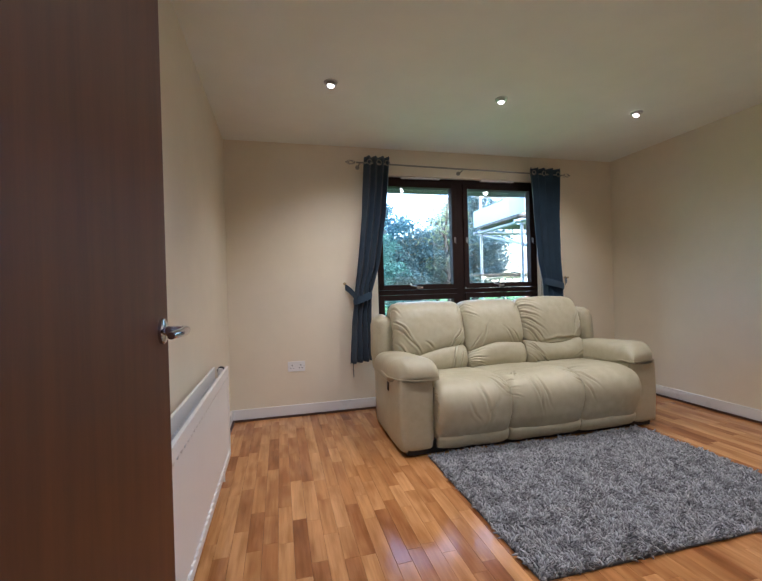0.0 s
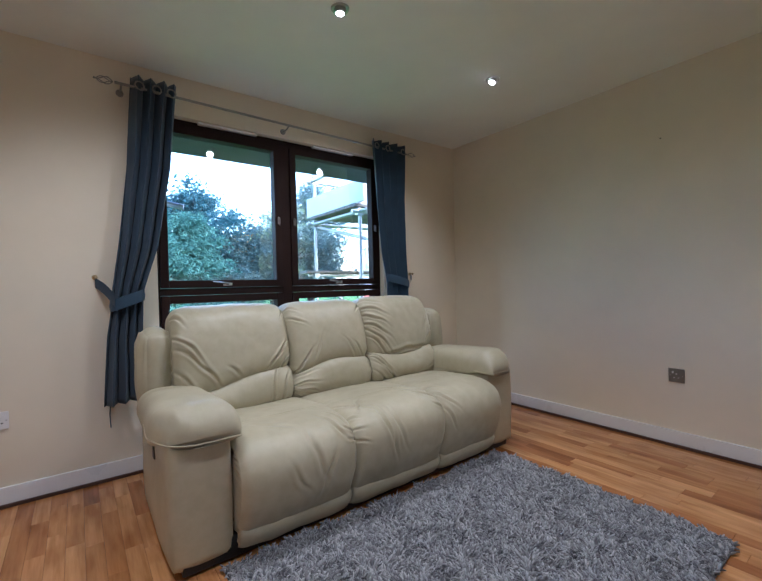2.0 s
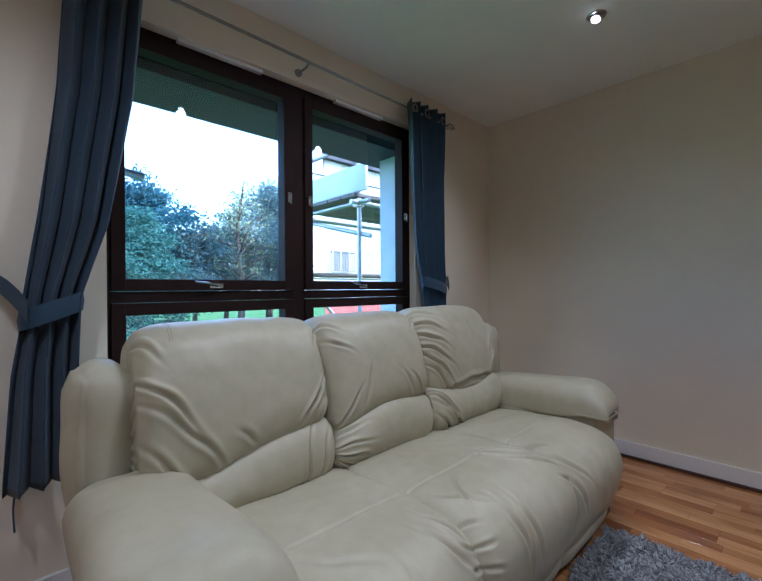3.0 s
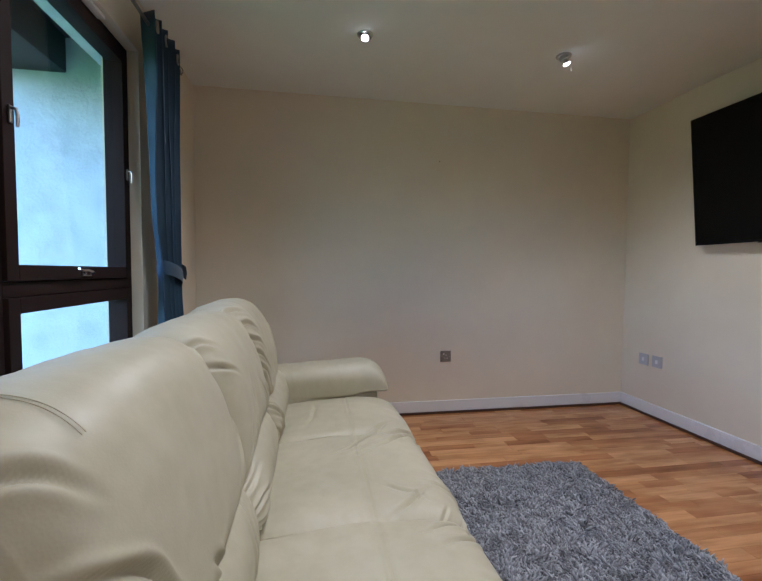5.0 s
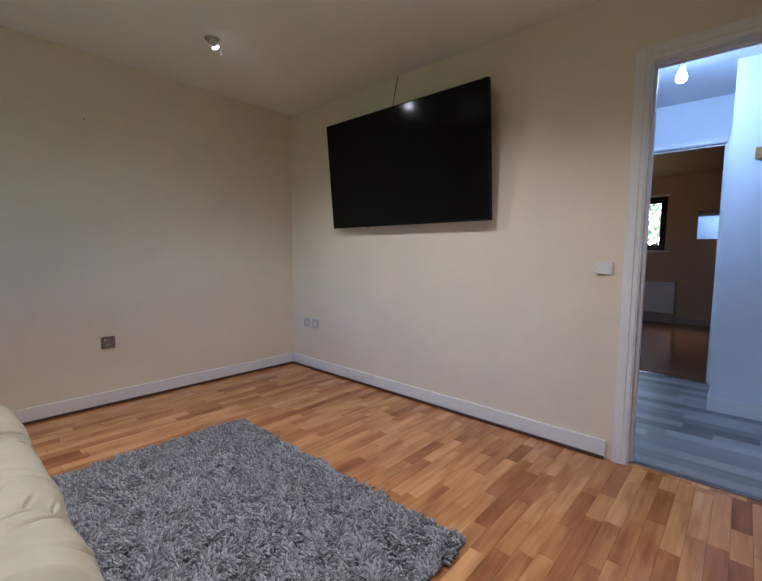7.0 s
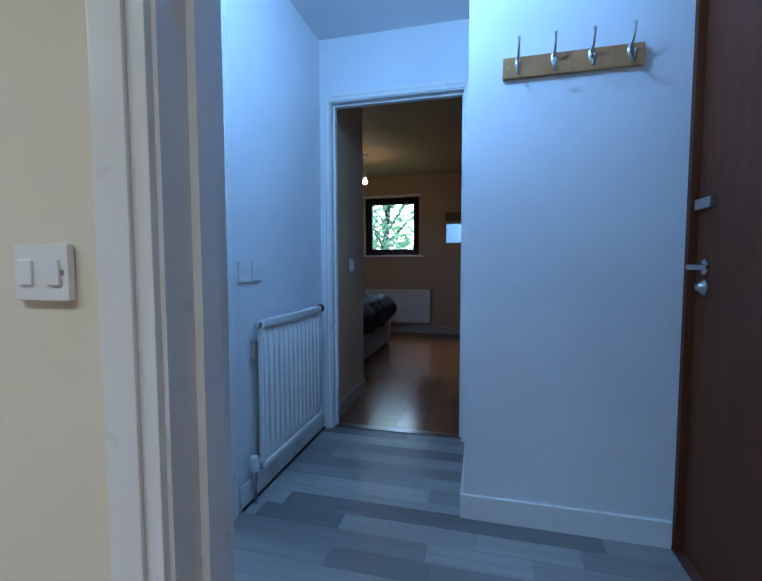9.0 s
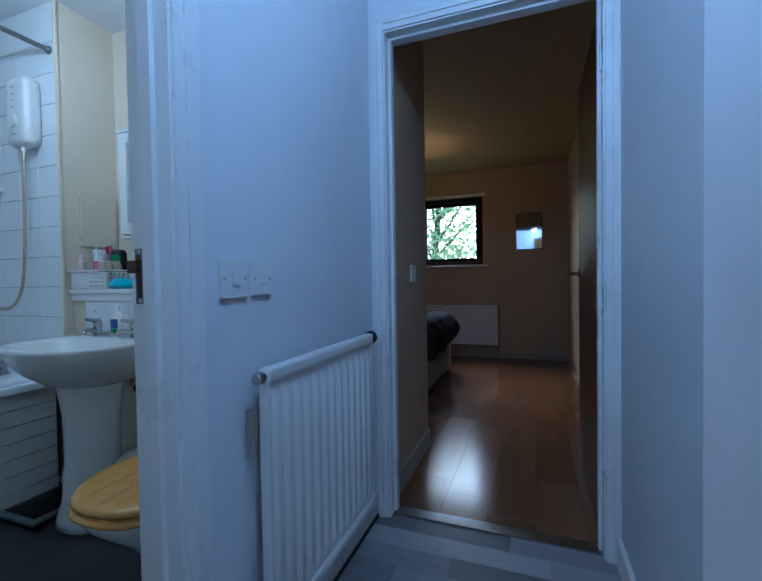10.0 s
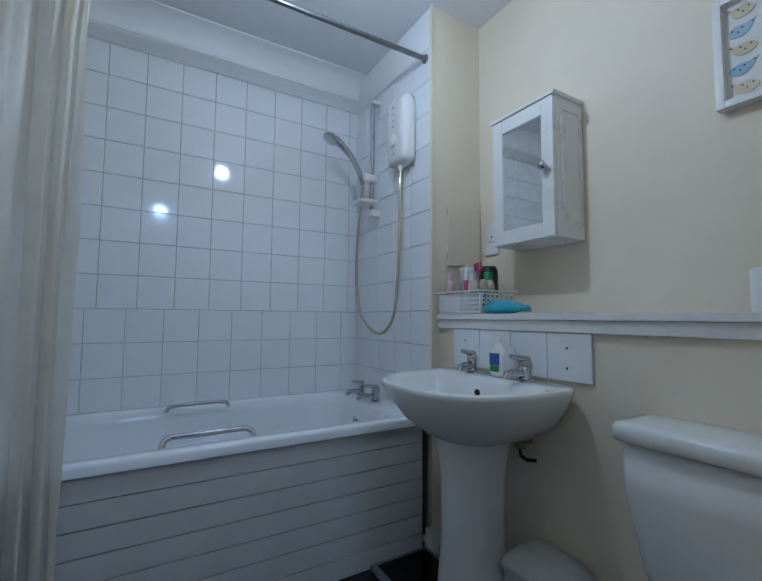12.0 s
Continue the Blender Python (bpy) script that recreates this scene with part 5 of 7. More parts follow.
hr = thing("column_radiator", (1.6, -1.49, 0.0), "white ribbed panel radiator on the hall wall", "radiator")
RY0, RY1, RZ0, RZ1 = -1.815, -1.175, 0.135, 0.785
sheet = bmesh.new()
rows = []
NC = 13
for i in range(NC * 12 + 1):
    t = i / (NC * 12)
    y = RY0 + 0.012 + (RY1 - RY0 - 0.024) * t
    ph = (t * NC) % 1.0
    rib = smoothstep(0.12, 0.30, ph) * (1 - smoothstep(0.70, 0.88, ph))
    col = []
    for z, k in ((RZ0 + 0.012, 0), (RZ0 + 0.04, 0), (RZ0 + 0.075, 1), (RZ1 - 0.085, 1), (RZ1 - 0.050, 0), (RZ1 - 0.02, 0)):
        col.append((1.582 - 0.012 * rib * k, y, z))
    rows.append(col)
rings(sheet, rows, False, False)
bmesh.ops.recalc_face_normals(sheet, faces=sheet.faces)
part("ribbed_panel", sheet, RADW, hr, "", True)
part("back_panel", boxes((1.588, 1.600, RY0 + 0.01, RY1 - 0.01, RZ0 + 0.01, RZ1 - 0.02), bevel=0.003), RADW, hr)
top = bmesh.new()
box(top, 1.569, 1.603, RY0, RY1, RZ1 - 0.036, RZ1, bevel=0.011, seg=4)
part("top_rail", top, RADW, hr)
part("bottom_rail", boxes((1.572, 1.602, RY0, RY1, RZ0, RZ0 + 0.028), bevel=0.009, seg=3), RADW, hr)
for yy in (RY0, RY1 - 0.012):
    part("end_strip", boxes((1.575, 1.602, yy, yy + 0.012, RZ0 + 0.01, RZ1 - 0.01), bevel=0.004), RADW, hr)
for yy in (-1.70, -1.29):
    part("wall_bracket", boxes((1.600, 1.634, yy, yy + 0.03, 0.22, 0.66), bevel=0.002), RADW, hr)
cap = bmesh.new()
lathe(cap, (1.587, RY1, 0.765), [(0.009, -0.01), (0.009, 0.006), (0.014, 0.008), (0.014, 0.026), (0.011, 0.029), (0.001, 0.029)], 16, "y")
part("bleed_plug", cap, STEEL, hr, "steel bleed plug")
cap = bmesh.new()
lathe(cap, (1.587, RY0, 0.768), [(0.010, 0.01), (0.012, -0.004), (0.023, -0.006), (0.025, -0.020), (0.018, -0.030), (0.001, -0.032)], 16, "y")
part("valve_cap", cap, BLACKP, hr, "black rubber cap")
trv = bmesh.new()
lathe(trv, (1.60, RY1 + 0.045, 0.0), [(0.0075, 0.0), (0.0075, 0.10), (0.014, 0.105), (0.014, 0.135), (0.010, 0.14)], 14)
tube(trv, [(1.60, RY1 + 0.045, 0.125), (1.596, RY1 - 0.01, 0.155)], 0.008, 10)
part("valve_body", trv, CHROME, hr, "chrome valve and pipe")
trv = bmesh.new()
lathe(trv, (1.60, RY1 + 0.045, 0.14), [(0.012, 0.0), (0.018, 0.006), (0.019, 0.055), (0.016, 0.066), (0.001, 0.068)], 18)
part("valve_head", trv, PLASTIC, hr, "white thermostatic head")
side = bmesh.new()
lathe(side, (1.610, RY1 + 0.014, 0.655), [(0.008, -0.03), (0.011, -0.026), (0.011, 0.03), (0.008, 0.036), (0.001, 0.037)], 16)
part("air_vent", side, STEEL, hr)

rail = thing("coat_rail", (0.375, -1.255, 1.70), "oak coat rail with four double metal hooks", "coat rack")
part("board", boxes((0.142, 0.607, -1.2545, -1.236, 1.700, 1.775), bevel=0.005), RAILW, rail)
for k in range(4):
    hx = 0.555 - k * 0.122
    hk = bmesh.new()
    ellipse(hk, (hx, -1.233, 1.752), 0.010, 0.005, 0.024, 14, 8)
    tube(hk, [(hx, -1.232, 1.757), (hx, -1.205, 1.770), (hx, -1.190, 1.800), (hx, -1.193, 1.822)], [0.0045, 0.0045, 0.004, 0.0055], 8)
    tube(hk, [(hx, -1.232, 1.735), (hx, -1.212, 1.705), (hx, -1.190, 1.700), (hx, -1.178, 1.715), (hx, -1.178, 1.726)], [0.0045, 0.0045, 0.0045, 0.0045, 0.006], 8)
    part("hook", hk, STEEL, rail, "steel double coat hook")
for sx in (0.165, 0.585):
    sc = bmesh.new()
    lathe(sc, (sx, -1.236, 1.737), [(0.004, 0.0), (0.004, 0.001), (0.001, 0.0014)], 10, "y")
    part("screw", sc, BRASS, rail)


def pendant(at, drop, label, bulb_mat, group=""):
    x, y = at
    root = thing("pendant_light", (x, y, H), label, "pendant light", group)
    ro = bmesh.new()
    lathe(ro, (x, y, H), [(0.038, 0.0), (0.038, -0.006), (0.030, -0.020), (0.012, -0.028), (0.004, -0.030)], 24)
    part("ceiling_rose", ro, PLASTIC, root)
    part("flex", tube(bmesh.new(), [(x, y, H - 0.025), (x + 0.002, y, H - drop * 0.5), (x, y, H - drop + 0.10)], 0.003, 8), PLASTIC, root)
    ho = bmesh.new()
    lathe(ho, (x, y, H - drop), [(0.006, 0.105), (0.014, 0.098), (0.019, 0.085), (0.019, 0.045), (0.016, 0.040)], 18)
    part("lamp_holder", ho, PLASTIC, root)
    bu = bmesh.new()
    lathe(bu, (x, y, H - drop), [(0.012, 0.042), (0.014, 0.030), (0.024, 0.012), (0.030, -0.008), (0.028, -0.024), (0.018, -0.036), (0.001, -0.040)], 24)
    b = part("bulb", bu, bulb_mat, root, "bare lit bulb", True)
    b.visible_shadow = False
    return root


pendant((0.967, -0.75), 0.20, "bare bulb hanging from a white ceiling rose in the hall", GLOW_COOL)
pendant((2.70, -1.10), 0.30, "bare bulb hanging from the bathroom ceiling", GLOW_COOL)
pendant((2.08, -4.45), 0.31, "bare amber bulb hanging from the bedroom ceiling", GLOW_BED)

fdoor = thing("front_door", (-0.03, -0.79, 0.0), "dark brown timber front door, shut", "door")
part("leaf", boxes((-0.075, -0.030, -1.225, -0.375, 0.008, 1.985), bevel=0.002), DOORW, fdoor)
part("frame", boxes((-0.11, -0.006, -1.2535, -1.227, 0, 2.015), (-0.11, -0.006, -0.373, -0.334, 0, 2.015), (-0.11, -0.006, -1.227, -0.373, 1.987, 2.015), bevel=0.003), DOORW, fdoor)
fl = bpy.data.objects["leaf.001"]
lever(fl, (-0.030, -1.165, 1.01), (1, 0, 0), (0, 1, 0))
lk = bmesh.new()
lathe(lk, (-0.030, -1.165, 0.945), [(0.026, 0.0), (0.026, 0.006), (0.020, 0.010), (0.012, 0.018), (0.010, 0.024), (0.001, 0.025)], 20, "x")
part("thumb_turn", lk, STEEL, fl, "steel thumb turn")
part("chain_bolt", boxes((-0.030, -0.012, -1.215, -1.12, 1.198, 1.232), bevel=0.004), STEEL, fl, "steel door bolt")

# ---- bathroom: bath ----
bath = thing("bath", (3.5, -0.9, 0.0), "white enamel bath with chrome grips and a boarded side", "bath")
BXA, BXB, BYA, BYB, BR = 3.135, X1 - 0.01, -1.694, -0.105, 0.545


def rounded(x0, x1, y0, y1, r, z, n=8):
    pts = []
    for cx, cy, a0 in ((x1 - r, y1 - r, 0), (x0 + r, y1 - r, 90), (x0 + r, y0 + r, 180), (x1 - r, y0 + r, 270)):
        for k in range(n + 1):
            a = radians(a0 + 90 * k / n)
            pts.append((cx + r * math.cos(a), cy + r * math.sin(a), z))
    return pts


tub = bmesh.new()
rings(tub, [
    rounded(BXA, BXB, BYA, BYB, 0.012, BR - 0.034), rounded(BXA, BXB, BYA, BYB, 0.012, BR - 0.012), rounded(BXA + 0.004, BXB - 0.003, BYA + 0.003, BYB - 0.003, 0.014, BR - 0.003), rounded(BXA + 0.014, BXB - 0.010, BYA + 0.01, BYB - 0.01, 0.02, BR),
    rounded(BXA + 0.055, BXB - 0.045, BYA + 0.13, BYB - 0.06, 0.10, BR - 0.001), rounded(BXA + 0.064, BXB - 0.054, BYA + 0.142, BYB - 0.07, 0.11, BR - 0.010), rounded(BXA + 0.075, BXB - 0.065, BYA + 0.155, BYB - 0.085, 0.12, BR - 0.05),
    rounded(BXA + 0.10, BXB - 0.09, BYA + 0.18, BYB - 0.18, 0.13, BR - 0.25), rounded(BXA + 0.13, BXB - 0.12, BYA + 0.21, BYB - 0.30, 0.14, BR - 0.36), rounded(BXA + 0.18, BXB - 0.17, BYA + 0.27, BYB - 0.36, 0.12, BR - 0.385)], False)
tub.faces.ensure_lookup_table()
tub.verts.ensure_lookup_table()
tub.faces.new([tub.verts[i] for i in range(len(tub.verts) - 36, len(tub.verts))])
bmesh.ops.recalc_face_normals(tub, faces=tub.faces)
part("tub", tub, ACRYLIC, bath, "", True)
for k in range(7):
    z1 = 0.5095 - k * 0.0725
    z0 = z1 - 0.069 if k < 6 else 0.004
    part("panel_board", boxes((3.148, 3.160, -1.652, -0.105, z0, z1), bevel=0.0014), PANEL, bath)
part("panel_backing", boxes((3.160, 3.168, -1.650, -0.106, 0.01, 0.5095)), DARKTRIM, bath, "dark gaps between boards")
part("corner_strip", boxes((3.146, 3.158, -1.664, -1.654, 0.07, 0.509), bevel=0.001), BLACKP, bath, "dark corner joint")
part("plinth_block", boxes((3.10, 3.149, -1.700, -1.664, 0.0, 0.09), bevel=0.002), GLOSSW, bath)


def grip(pts, r=0.0095):
    bm = bmesh.new()
    P = [Vector(p) for p in pts]
    for _ in range(2):
        Q = [P[0]]
        for a, b in zip(P, P[1:]):
            Q += [a * 0.75 + b * 0.25, a * 0.25 + b * 0.75]
        Q.append(P[-1])
        P = Q
    return tube(bm, P, r, 12)


part("hand_grip", grip([(3.79, -0.74, BR - 0.012), (3.765, -0.75, BR + 0.008), (3.765, -0.80, BR + 0.014), (3.765, -0.93, BR + 0.014), (3.765, -0.985, BR + 0.008), (3.79, -0.995, BR - 0.012)]), CHROME, bath, "chrome hand grip")
part("hand_grip", grip([(3.215, -0.70, BR - 0.012), (3.235, -0.71, BR + 0.016), (3.235, -0.76, BR + 0.017), (3.235, -0.92, BR + 0.017), (3.235, -0.975, BR + 0.016), (3.215, -0.985, BR - 0.012)]), CHROME, bath, "chrome hand grip")


def pillar_tap(root, at, reach, turn, name="tap"):
    """A pillar tap: stout body, low spout and a paddle lever."""
    bm = bmesh.new()
    lathe(bm, (0, 0, 0), [(0.023, 0.0), (0.024, 0.005), (0.017, 0.010), (0.0165, 0.038), (0.020, 0.043), (0.020, 0.060), (0.015, 0.068), (0.001, 0.070)], 18)
    tube(bm, [(0, 0.008, 0.024), (0, 0.05, 0.031), (0, reach, 0.027), (0, reach + 0.006, 0.014)], [0.013, 0.013, 0.011, 0.010], 12)
    tube(bm, [(0, -0.010, 0.070), (0, 0.02, 0.074), (0, 0.058, 0.082)], [0.011, 0.009, 0.0075], 10)
    bmesh.ops.transform(bm, matrix=Matrix.Translation(at) @ Euler((0, 0, turn)).to_matrix().to_4x4(), verts=bm.verts)
    return part(name, bm, CHROME, root, "chrome lever tap")


pillar_tap(bath, (3.625, -1.615, BR), 0.085, radians(8))
pillar_tap(bath, (3.475, -1.615, BR), 0.085, radians(-8))
ov = bmesh.new()
lathe(ov, (3.52, -1.535, 0.44), [(0.028, 0.0), (0.028, 0.006), (0.020, 0.010), (0.001, 0.011)], 20, "y")
part("overflow", ov, CHROME, bath, "chrome overflow plate")
part("plug_chain", tube(bmesh.new(), [(3.52, -1.60, BR + 0.004), (3.52, -1.56, BR - 0.03), (3.525, -1.535, 0.42), (3.55, -1.53, 0.45), (3.56, -1.56, BR + 0.002)], 0.0022, 6), STEEL, bath)

cove = bmesh.new()
rings(cove, [[(X1, y, H - 0.115)] + [(X1 - 0.105 + 0.098 * math.cos(a), y, H - 0.110 + 0.105 * math.sin(a)) for a in [math.pi / 2 * k / 10 for k in range(11)]] + [(X1 - 0.108, y, H), (X1, y, H)] for y in (-1.704, -0.10)], True)
bmesh.ops.recalc_face_normals(cove, faces=cove.faces)
setting("trim", cove, COVE, "white coved cornice over the bath", "cornice")
setting("trim", boxes((3.150, X1, -1.7038, -1.700, 2.174, H - 0.002), (X1 - 0.004, X1 - 0.0005, -1.698, -0.101, 2.174, H - 0.114)), COVE, "smooth white band above the bath tiles", "wall band")
setting("trim", boxes((3.139, 3.153, -1.706, -1.692, 0.56, H), bevel=0.002), BATHWALL, "cream corner bead at the tile edge", "corner bead")

# ---- shower ----
sh = thing("electric_shower", (3.37, -1.69, 1.67), "white electric shower box on the tiled wall", "shower")
sb = bmesh.new()
soft_box(sb, 3.250, 3.402, -1.696, -1.620, 1.665, 1.985, 0.03, 10, 0.006)
part("case", sb, PLASTIC, sh, "", True)
part("seam", boxes((3.2485, 3.4035, -1.672, -1.669, 1.675, 1.975), bevel=0.001), STEEL, sh)
kn = bmesh.new()
lathe(kn, (3.328, -1.616, 1.775), [(0.030, 0.0), (0.028, 0.012), (0.010, 0.016), (0.001, 0.016)], 20, "y")
part("control_knob", kn, PLASTIC, sh)
for z in (1.71, 1.84, 1.87, 1.90, 1.935):
    part("marking", boxes((3.315, 3.342, -1.6150, -1.6135, z, z + 0.006)), STEEL, sh, "faint control marking")
part("outlet", tube(bmesh.new(), [(3.32, -1.65, 1.672), (3.32, -1.65, 1.638)], 0.012, 12), PLASTIC, sh)
rs = thing("shower_riser", (3.64, -1.66, 1.5), "chrome shower riser rail with a hand shower and soap tray", "shower")
part("rail", tube(bmesh.new(), [(3.605, -1.655, 1.50), (3.605, -1.655, 2.095)], 0.0125, 14), CHROME, rs)
part("upper_bracket", boxes((3.582, 3.628, -1.696, -1.645, 2.09, 2.105), bevel=0.006, seg=3), PLASTIC, rs)
part("lower_bracket", boxes((3.582, 3.628, -1.696, -1.640, 1.475, 1.515), bevel=0.008, seg=3), PLASTIC, rs)
part("slider", boxes((3.582, 3.628, -1.675, -1.600, 1.660, 1.700), bevel=0.010, seg=3), PLASTIC, rs)
tr = bmesh.new()
soft_box(tr, 3.545, 3.665, -1.66, -1.56, 1.535, 1.555, 0.008, 6, 0.002)
part("soap_tray", tr, PLASTIC, rs, "", True)
hd = bmesh.new()
tube(hd, [(3.605, -1.600, 1.640), (3.613, -1.580, 1.712), (3.626, -1.545, 1.785), (3.640, -1.490, 1.845), (3.640, -1.450, 1.866)], [0.012, 0.014, 0.0155, 0.020, 0.026], 14)
hm = Matrix.Translation((3.640, -1.432, 1.866)) @ Euler((radians(28), 0, 0)).to_matrix().to_4x4()
fc = bmesh.new()
lathe(fc, (0, 0, 0), [(0.001, 0.018), (0.030, 0.015), (0.043, 0.0), (0.043, -0.010), (0.036, -0.014), (0.001, -0.014)], 22)
bmesh.ops.transform(fc, matrix=hm, verts=fc.verts)
part("hand_shower", hd, CHROME, rs, "chrome hand shower", True)
part("spray_face", fc, CHROME, rs, "chrome spray head", True)
hose = [(3.32, -1.65, 1.64), (3.315, -1.645, 1.55), (3.312, -1.64, 1.30), (3.318, -1.635, 1.10), (3.335, -1.63, 0.96), (3.395, -1.625, 0.885), (3.475, -1.62, 0.865), (3.57, -1.615, 0.90), (3.65, -1.61, 0.98), (3.685, -1.61, 1.10), (3.690, -1.61, 1.30), (3.650, -1.61, 1.50), (3.608, -1.602, 1.640)]
P = [Vector(p) for p in hose]
for _ in range(3):
    Q = [P[0]]
    for a, b in zip(P, P[1:]):
        Q += [a * 0.75 + b * 0.25, a * 0.25 + b * 0.75]
    Q.append(P[-1])
    P = Q
L = [0.0]
for a, b in zip(P, P[1:]):
    L.append(L[-1] + (b - a).length)
fine = []
for s in np.arange(0, L[-1], 0.004):
    fine.append(Vector([float(np.interp(s, L, [p[i] for p in P])) for i in range(3)]))
part("hose", tube(bmesh.new(), fine, [0.0082 if i % 2 else 0.0066 for i in range(len(fine))], 8), HOSEM, rs, "ribbed metal hose", True)

# ---- shower curtain ----
sr = thing("shower_rod", (3.183, -0.9, 2.12), "steel shower rod across the bath", "curtain rail")
part("rod", tube(bmesh.new(), [(3.183, -1.700, 2.12), (3.183, -0.101, 2.105)], 0.0115, 14), RODM, sr)
en = bmesh.new()
lathe(en, (3.183, -1.703, 2.12), [(0.020, 0.0), (0.020, 0.014), (0.014, 0.022)], 18, "y")
part("end_flange", en, RODM, sr)
sc = thing("shower_curtain", (3.17, -0.28, 0.2), "pearly translucent shower curtain drawn to the end", "shower curtain")
bm = bmesh.new()
grid = []
for j in range(81):
    f = j / 80
    z = 2.075 - (2.075 - 0.16) * f
    row = []
    for i in range(161):
        u = i / 160
        drift = 0.05 * noise.noise(Vector((u * 3.0, z * 0.7, 1.5)))
        v = u + drift * min(1.0, 0.25 + f)
        ph = 2 * math.pi * (5.2 * v + 1.6 * v * v + 0.55 * math.sin(7.0 * v))
        w = noise.noise(Vector((u * 7, z * 0.9, 4.0)))
        crumple = noise.noise(Vector((u * 16, z * 2.4, 9.0)))
        amp = 0.020 + 0.016 * w + 0.010 * f
        x = 3.128 + amp * math.sin(ph) + 0.006 * math.sin(2.7 * ph + 4 * z) + 0.007 * crumple
        x += 0.02 * w * f - 0.03 * smoothstep(0.0, 1.0, f) + 0.055 * (1 - smoothstep(0.0, 0.2, f))
        y = -0.468 + 0.008 * w + 0.355 * u + 0.012 * math.sin(2 * ph + 1.0) + 0.004 * crumple
        row.append(bm.verts.new((x, y, z)))
    grid.append(row)
for a, b in zip(grid, grid[1:]):
    for i in range(160):
        bm.faces.new((a[i], a[i + 1], b[i + 1], b[i]))
part("sheet", bm, SHOWERC, sc, "", True)
for k in range(8):
    y = -0.45 + k * 0.044
    part("ring", tube(bmesh.new(), [(3.183 + 0.020 * math.cos(a), y, 2.100 + 0.024 * math.sin(a)) for a in [2 * math.pi * q / 14 for q in range(14)]], 0.002, 6, True), STEEL, sc)

# ---- duct shelf, splashback ----
setting("trim", boxes((1.736, 3.147, -1.988, -1.724, 0.943, 0.965), bevel=0.004), GLOSSW, "white painted shelf on the pipe duct", "shelf")
setting("trim", boxes((1.736, 3.147, -1.7465, -1.733, 0.906, 0.9425), bevel=0.004), GLOSSW, "white moulding under the shelf", "moulding")
spl = thing("splashback", (2.75, -1.747, 0.762), "row of white glazed tiles above the basin", "splashback")
for k in range(4):
    x0 = 2.457 + k * 0.148
    part("tile", boxes((x0 + 0.0012, x0 + 0.1468, -1.7465, -1.737, 0.762, 0.9045), bevel=0.002), TILE, spl)
for sx in (2.535, 2.98):
    for sz in (0.80, 0.86) if sx < 2.6 else (0.86,):
        q = bmesh.new()
        lathe(q, (sx, -1.736, sz), [(0.004, 0.0), (0.003, 0.0015), (0.001, 0.002)], 8, "y")
        part("fixing", q, BLACKP, spl, "dark fixing screw")

# ---- basin ----
basin = thing("pedestal_basin", (2.755, -1.5, 0.0), "white ceramic pedestal basin with two chrome taps", "basin")
BZ = 0.752


def dee(w, y0, y1, z, n=40, sq=2.6):
    """A basin outline: square at the wall, bowed in front."""
    pts = []
    cy = y0 + (y1 - y0) * 0.30
    for k in range(n):
        a = 2 * math.pi * k / n
        c, s = math.cos(a), math.sin(a)
        e = 2.0 / (sq if s > 0 else 6.0)
        x = math.copysign(abs(c) ** e, c) * w / 2
        y = cy + math.copysign(abs(s) ** e, s) * ((y1 - cy) if s > 0 else (cy - y0))
        pts.append((2.755 + x, y, z))
    return pts


bowl = bmesh.new()
YB, YF = -1.734, -1.285
rings(bowl, [dee(0.20, YB + 0.06, YF - 0.19, BZ - 0.185), dee(0.30, YB + 0.02, YF - 0.13, BZ - 0.165), dee(0.42, YB, YF - 0.065, BZ - 0.115), dee(0.51, YB, YF - 0.02, BZ - 0.055), dee(0.545, YB, YF - 0.002, BZ - 0.018), dee(0.548, YB, YF, BZ - 0.006), dee(0.535, YB + 0.004, YF - 0.008, BZ), dee(0.505, YB + 0.10, YF - 0.030, BZ - 0.004), dee(0.485, YB + 0.115, YF - 0.042, BZ - 0.018), dee(0.42, YB + 0.135, YF - 0.075, BZ - 0.07), dee(0.30, YB + 0.16, YF - 0.12, BZ - 0.115), dee(0.12, YB + 0.20, YF - 0.19, BZ - 0.13)], True)
bmesh.ops.recalc_face_normals(bowl, faces=bowl.faces)
part("bowl", bowl, CERAMIC, basin, "", True)
ped = bmesh.new()


def ped_ring(w, d, z, cy=-1.56):
    return [(2.755 + w / 2 * math.copysign(abs(math.cos(a)) ** 0.7, math.cos(a)), cy + d / 2 * math.copysign(abs(math.sin(a)) ** 0.8, math.sin(a)), z) for a in [2 * math.pi * k / 32 for k in range(32)]]


rings(ped, [ped_ring(0.245, 0.25, 0.0), ped_ring(0.24, 0.245, 0.03), ped_ring(0.20, 0.21, 0.10), ped_ring(0.175, 0.185, 0.28), ped_ring(0.18, 0.19, 0.45), ped_ring(0.215, 0.23, 0.58), ped_ring(0.23, 0.25, 0.60)], True)
bmesh.ops.recalc_face_normals(ped, faces=ped.faces)
part("pedestal", ped, CERAMIC, basin, "", True)
pillar_tap(basin, (2.875, -1.675, BZ - 0.002), 0.07, radians(12))
pillar_tap(basin, (2.635, -1.675, BZ - 0.002), 0.07, radians(-12))
q = bmesh.new()
lathe(q, (2.755, -1.585, BZ - 0.045), [(0.011, 0.0), (0.011, 0.004), (0.006, 0.005)], 14, "y")
part("overflow", q, BLACKP, basin, "dark overflow hole")
vb = bmesh.new()
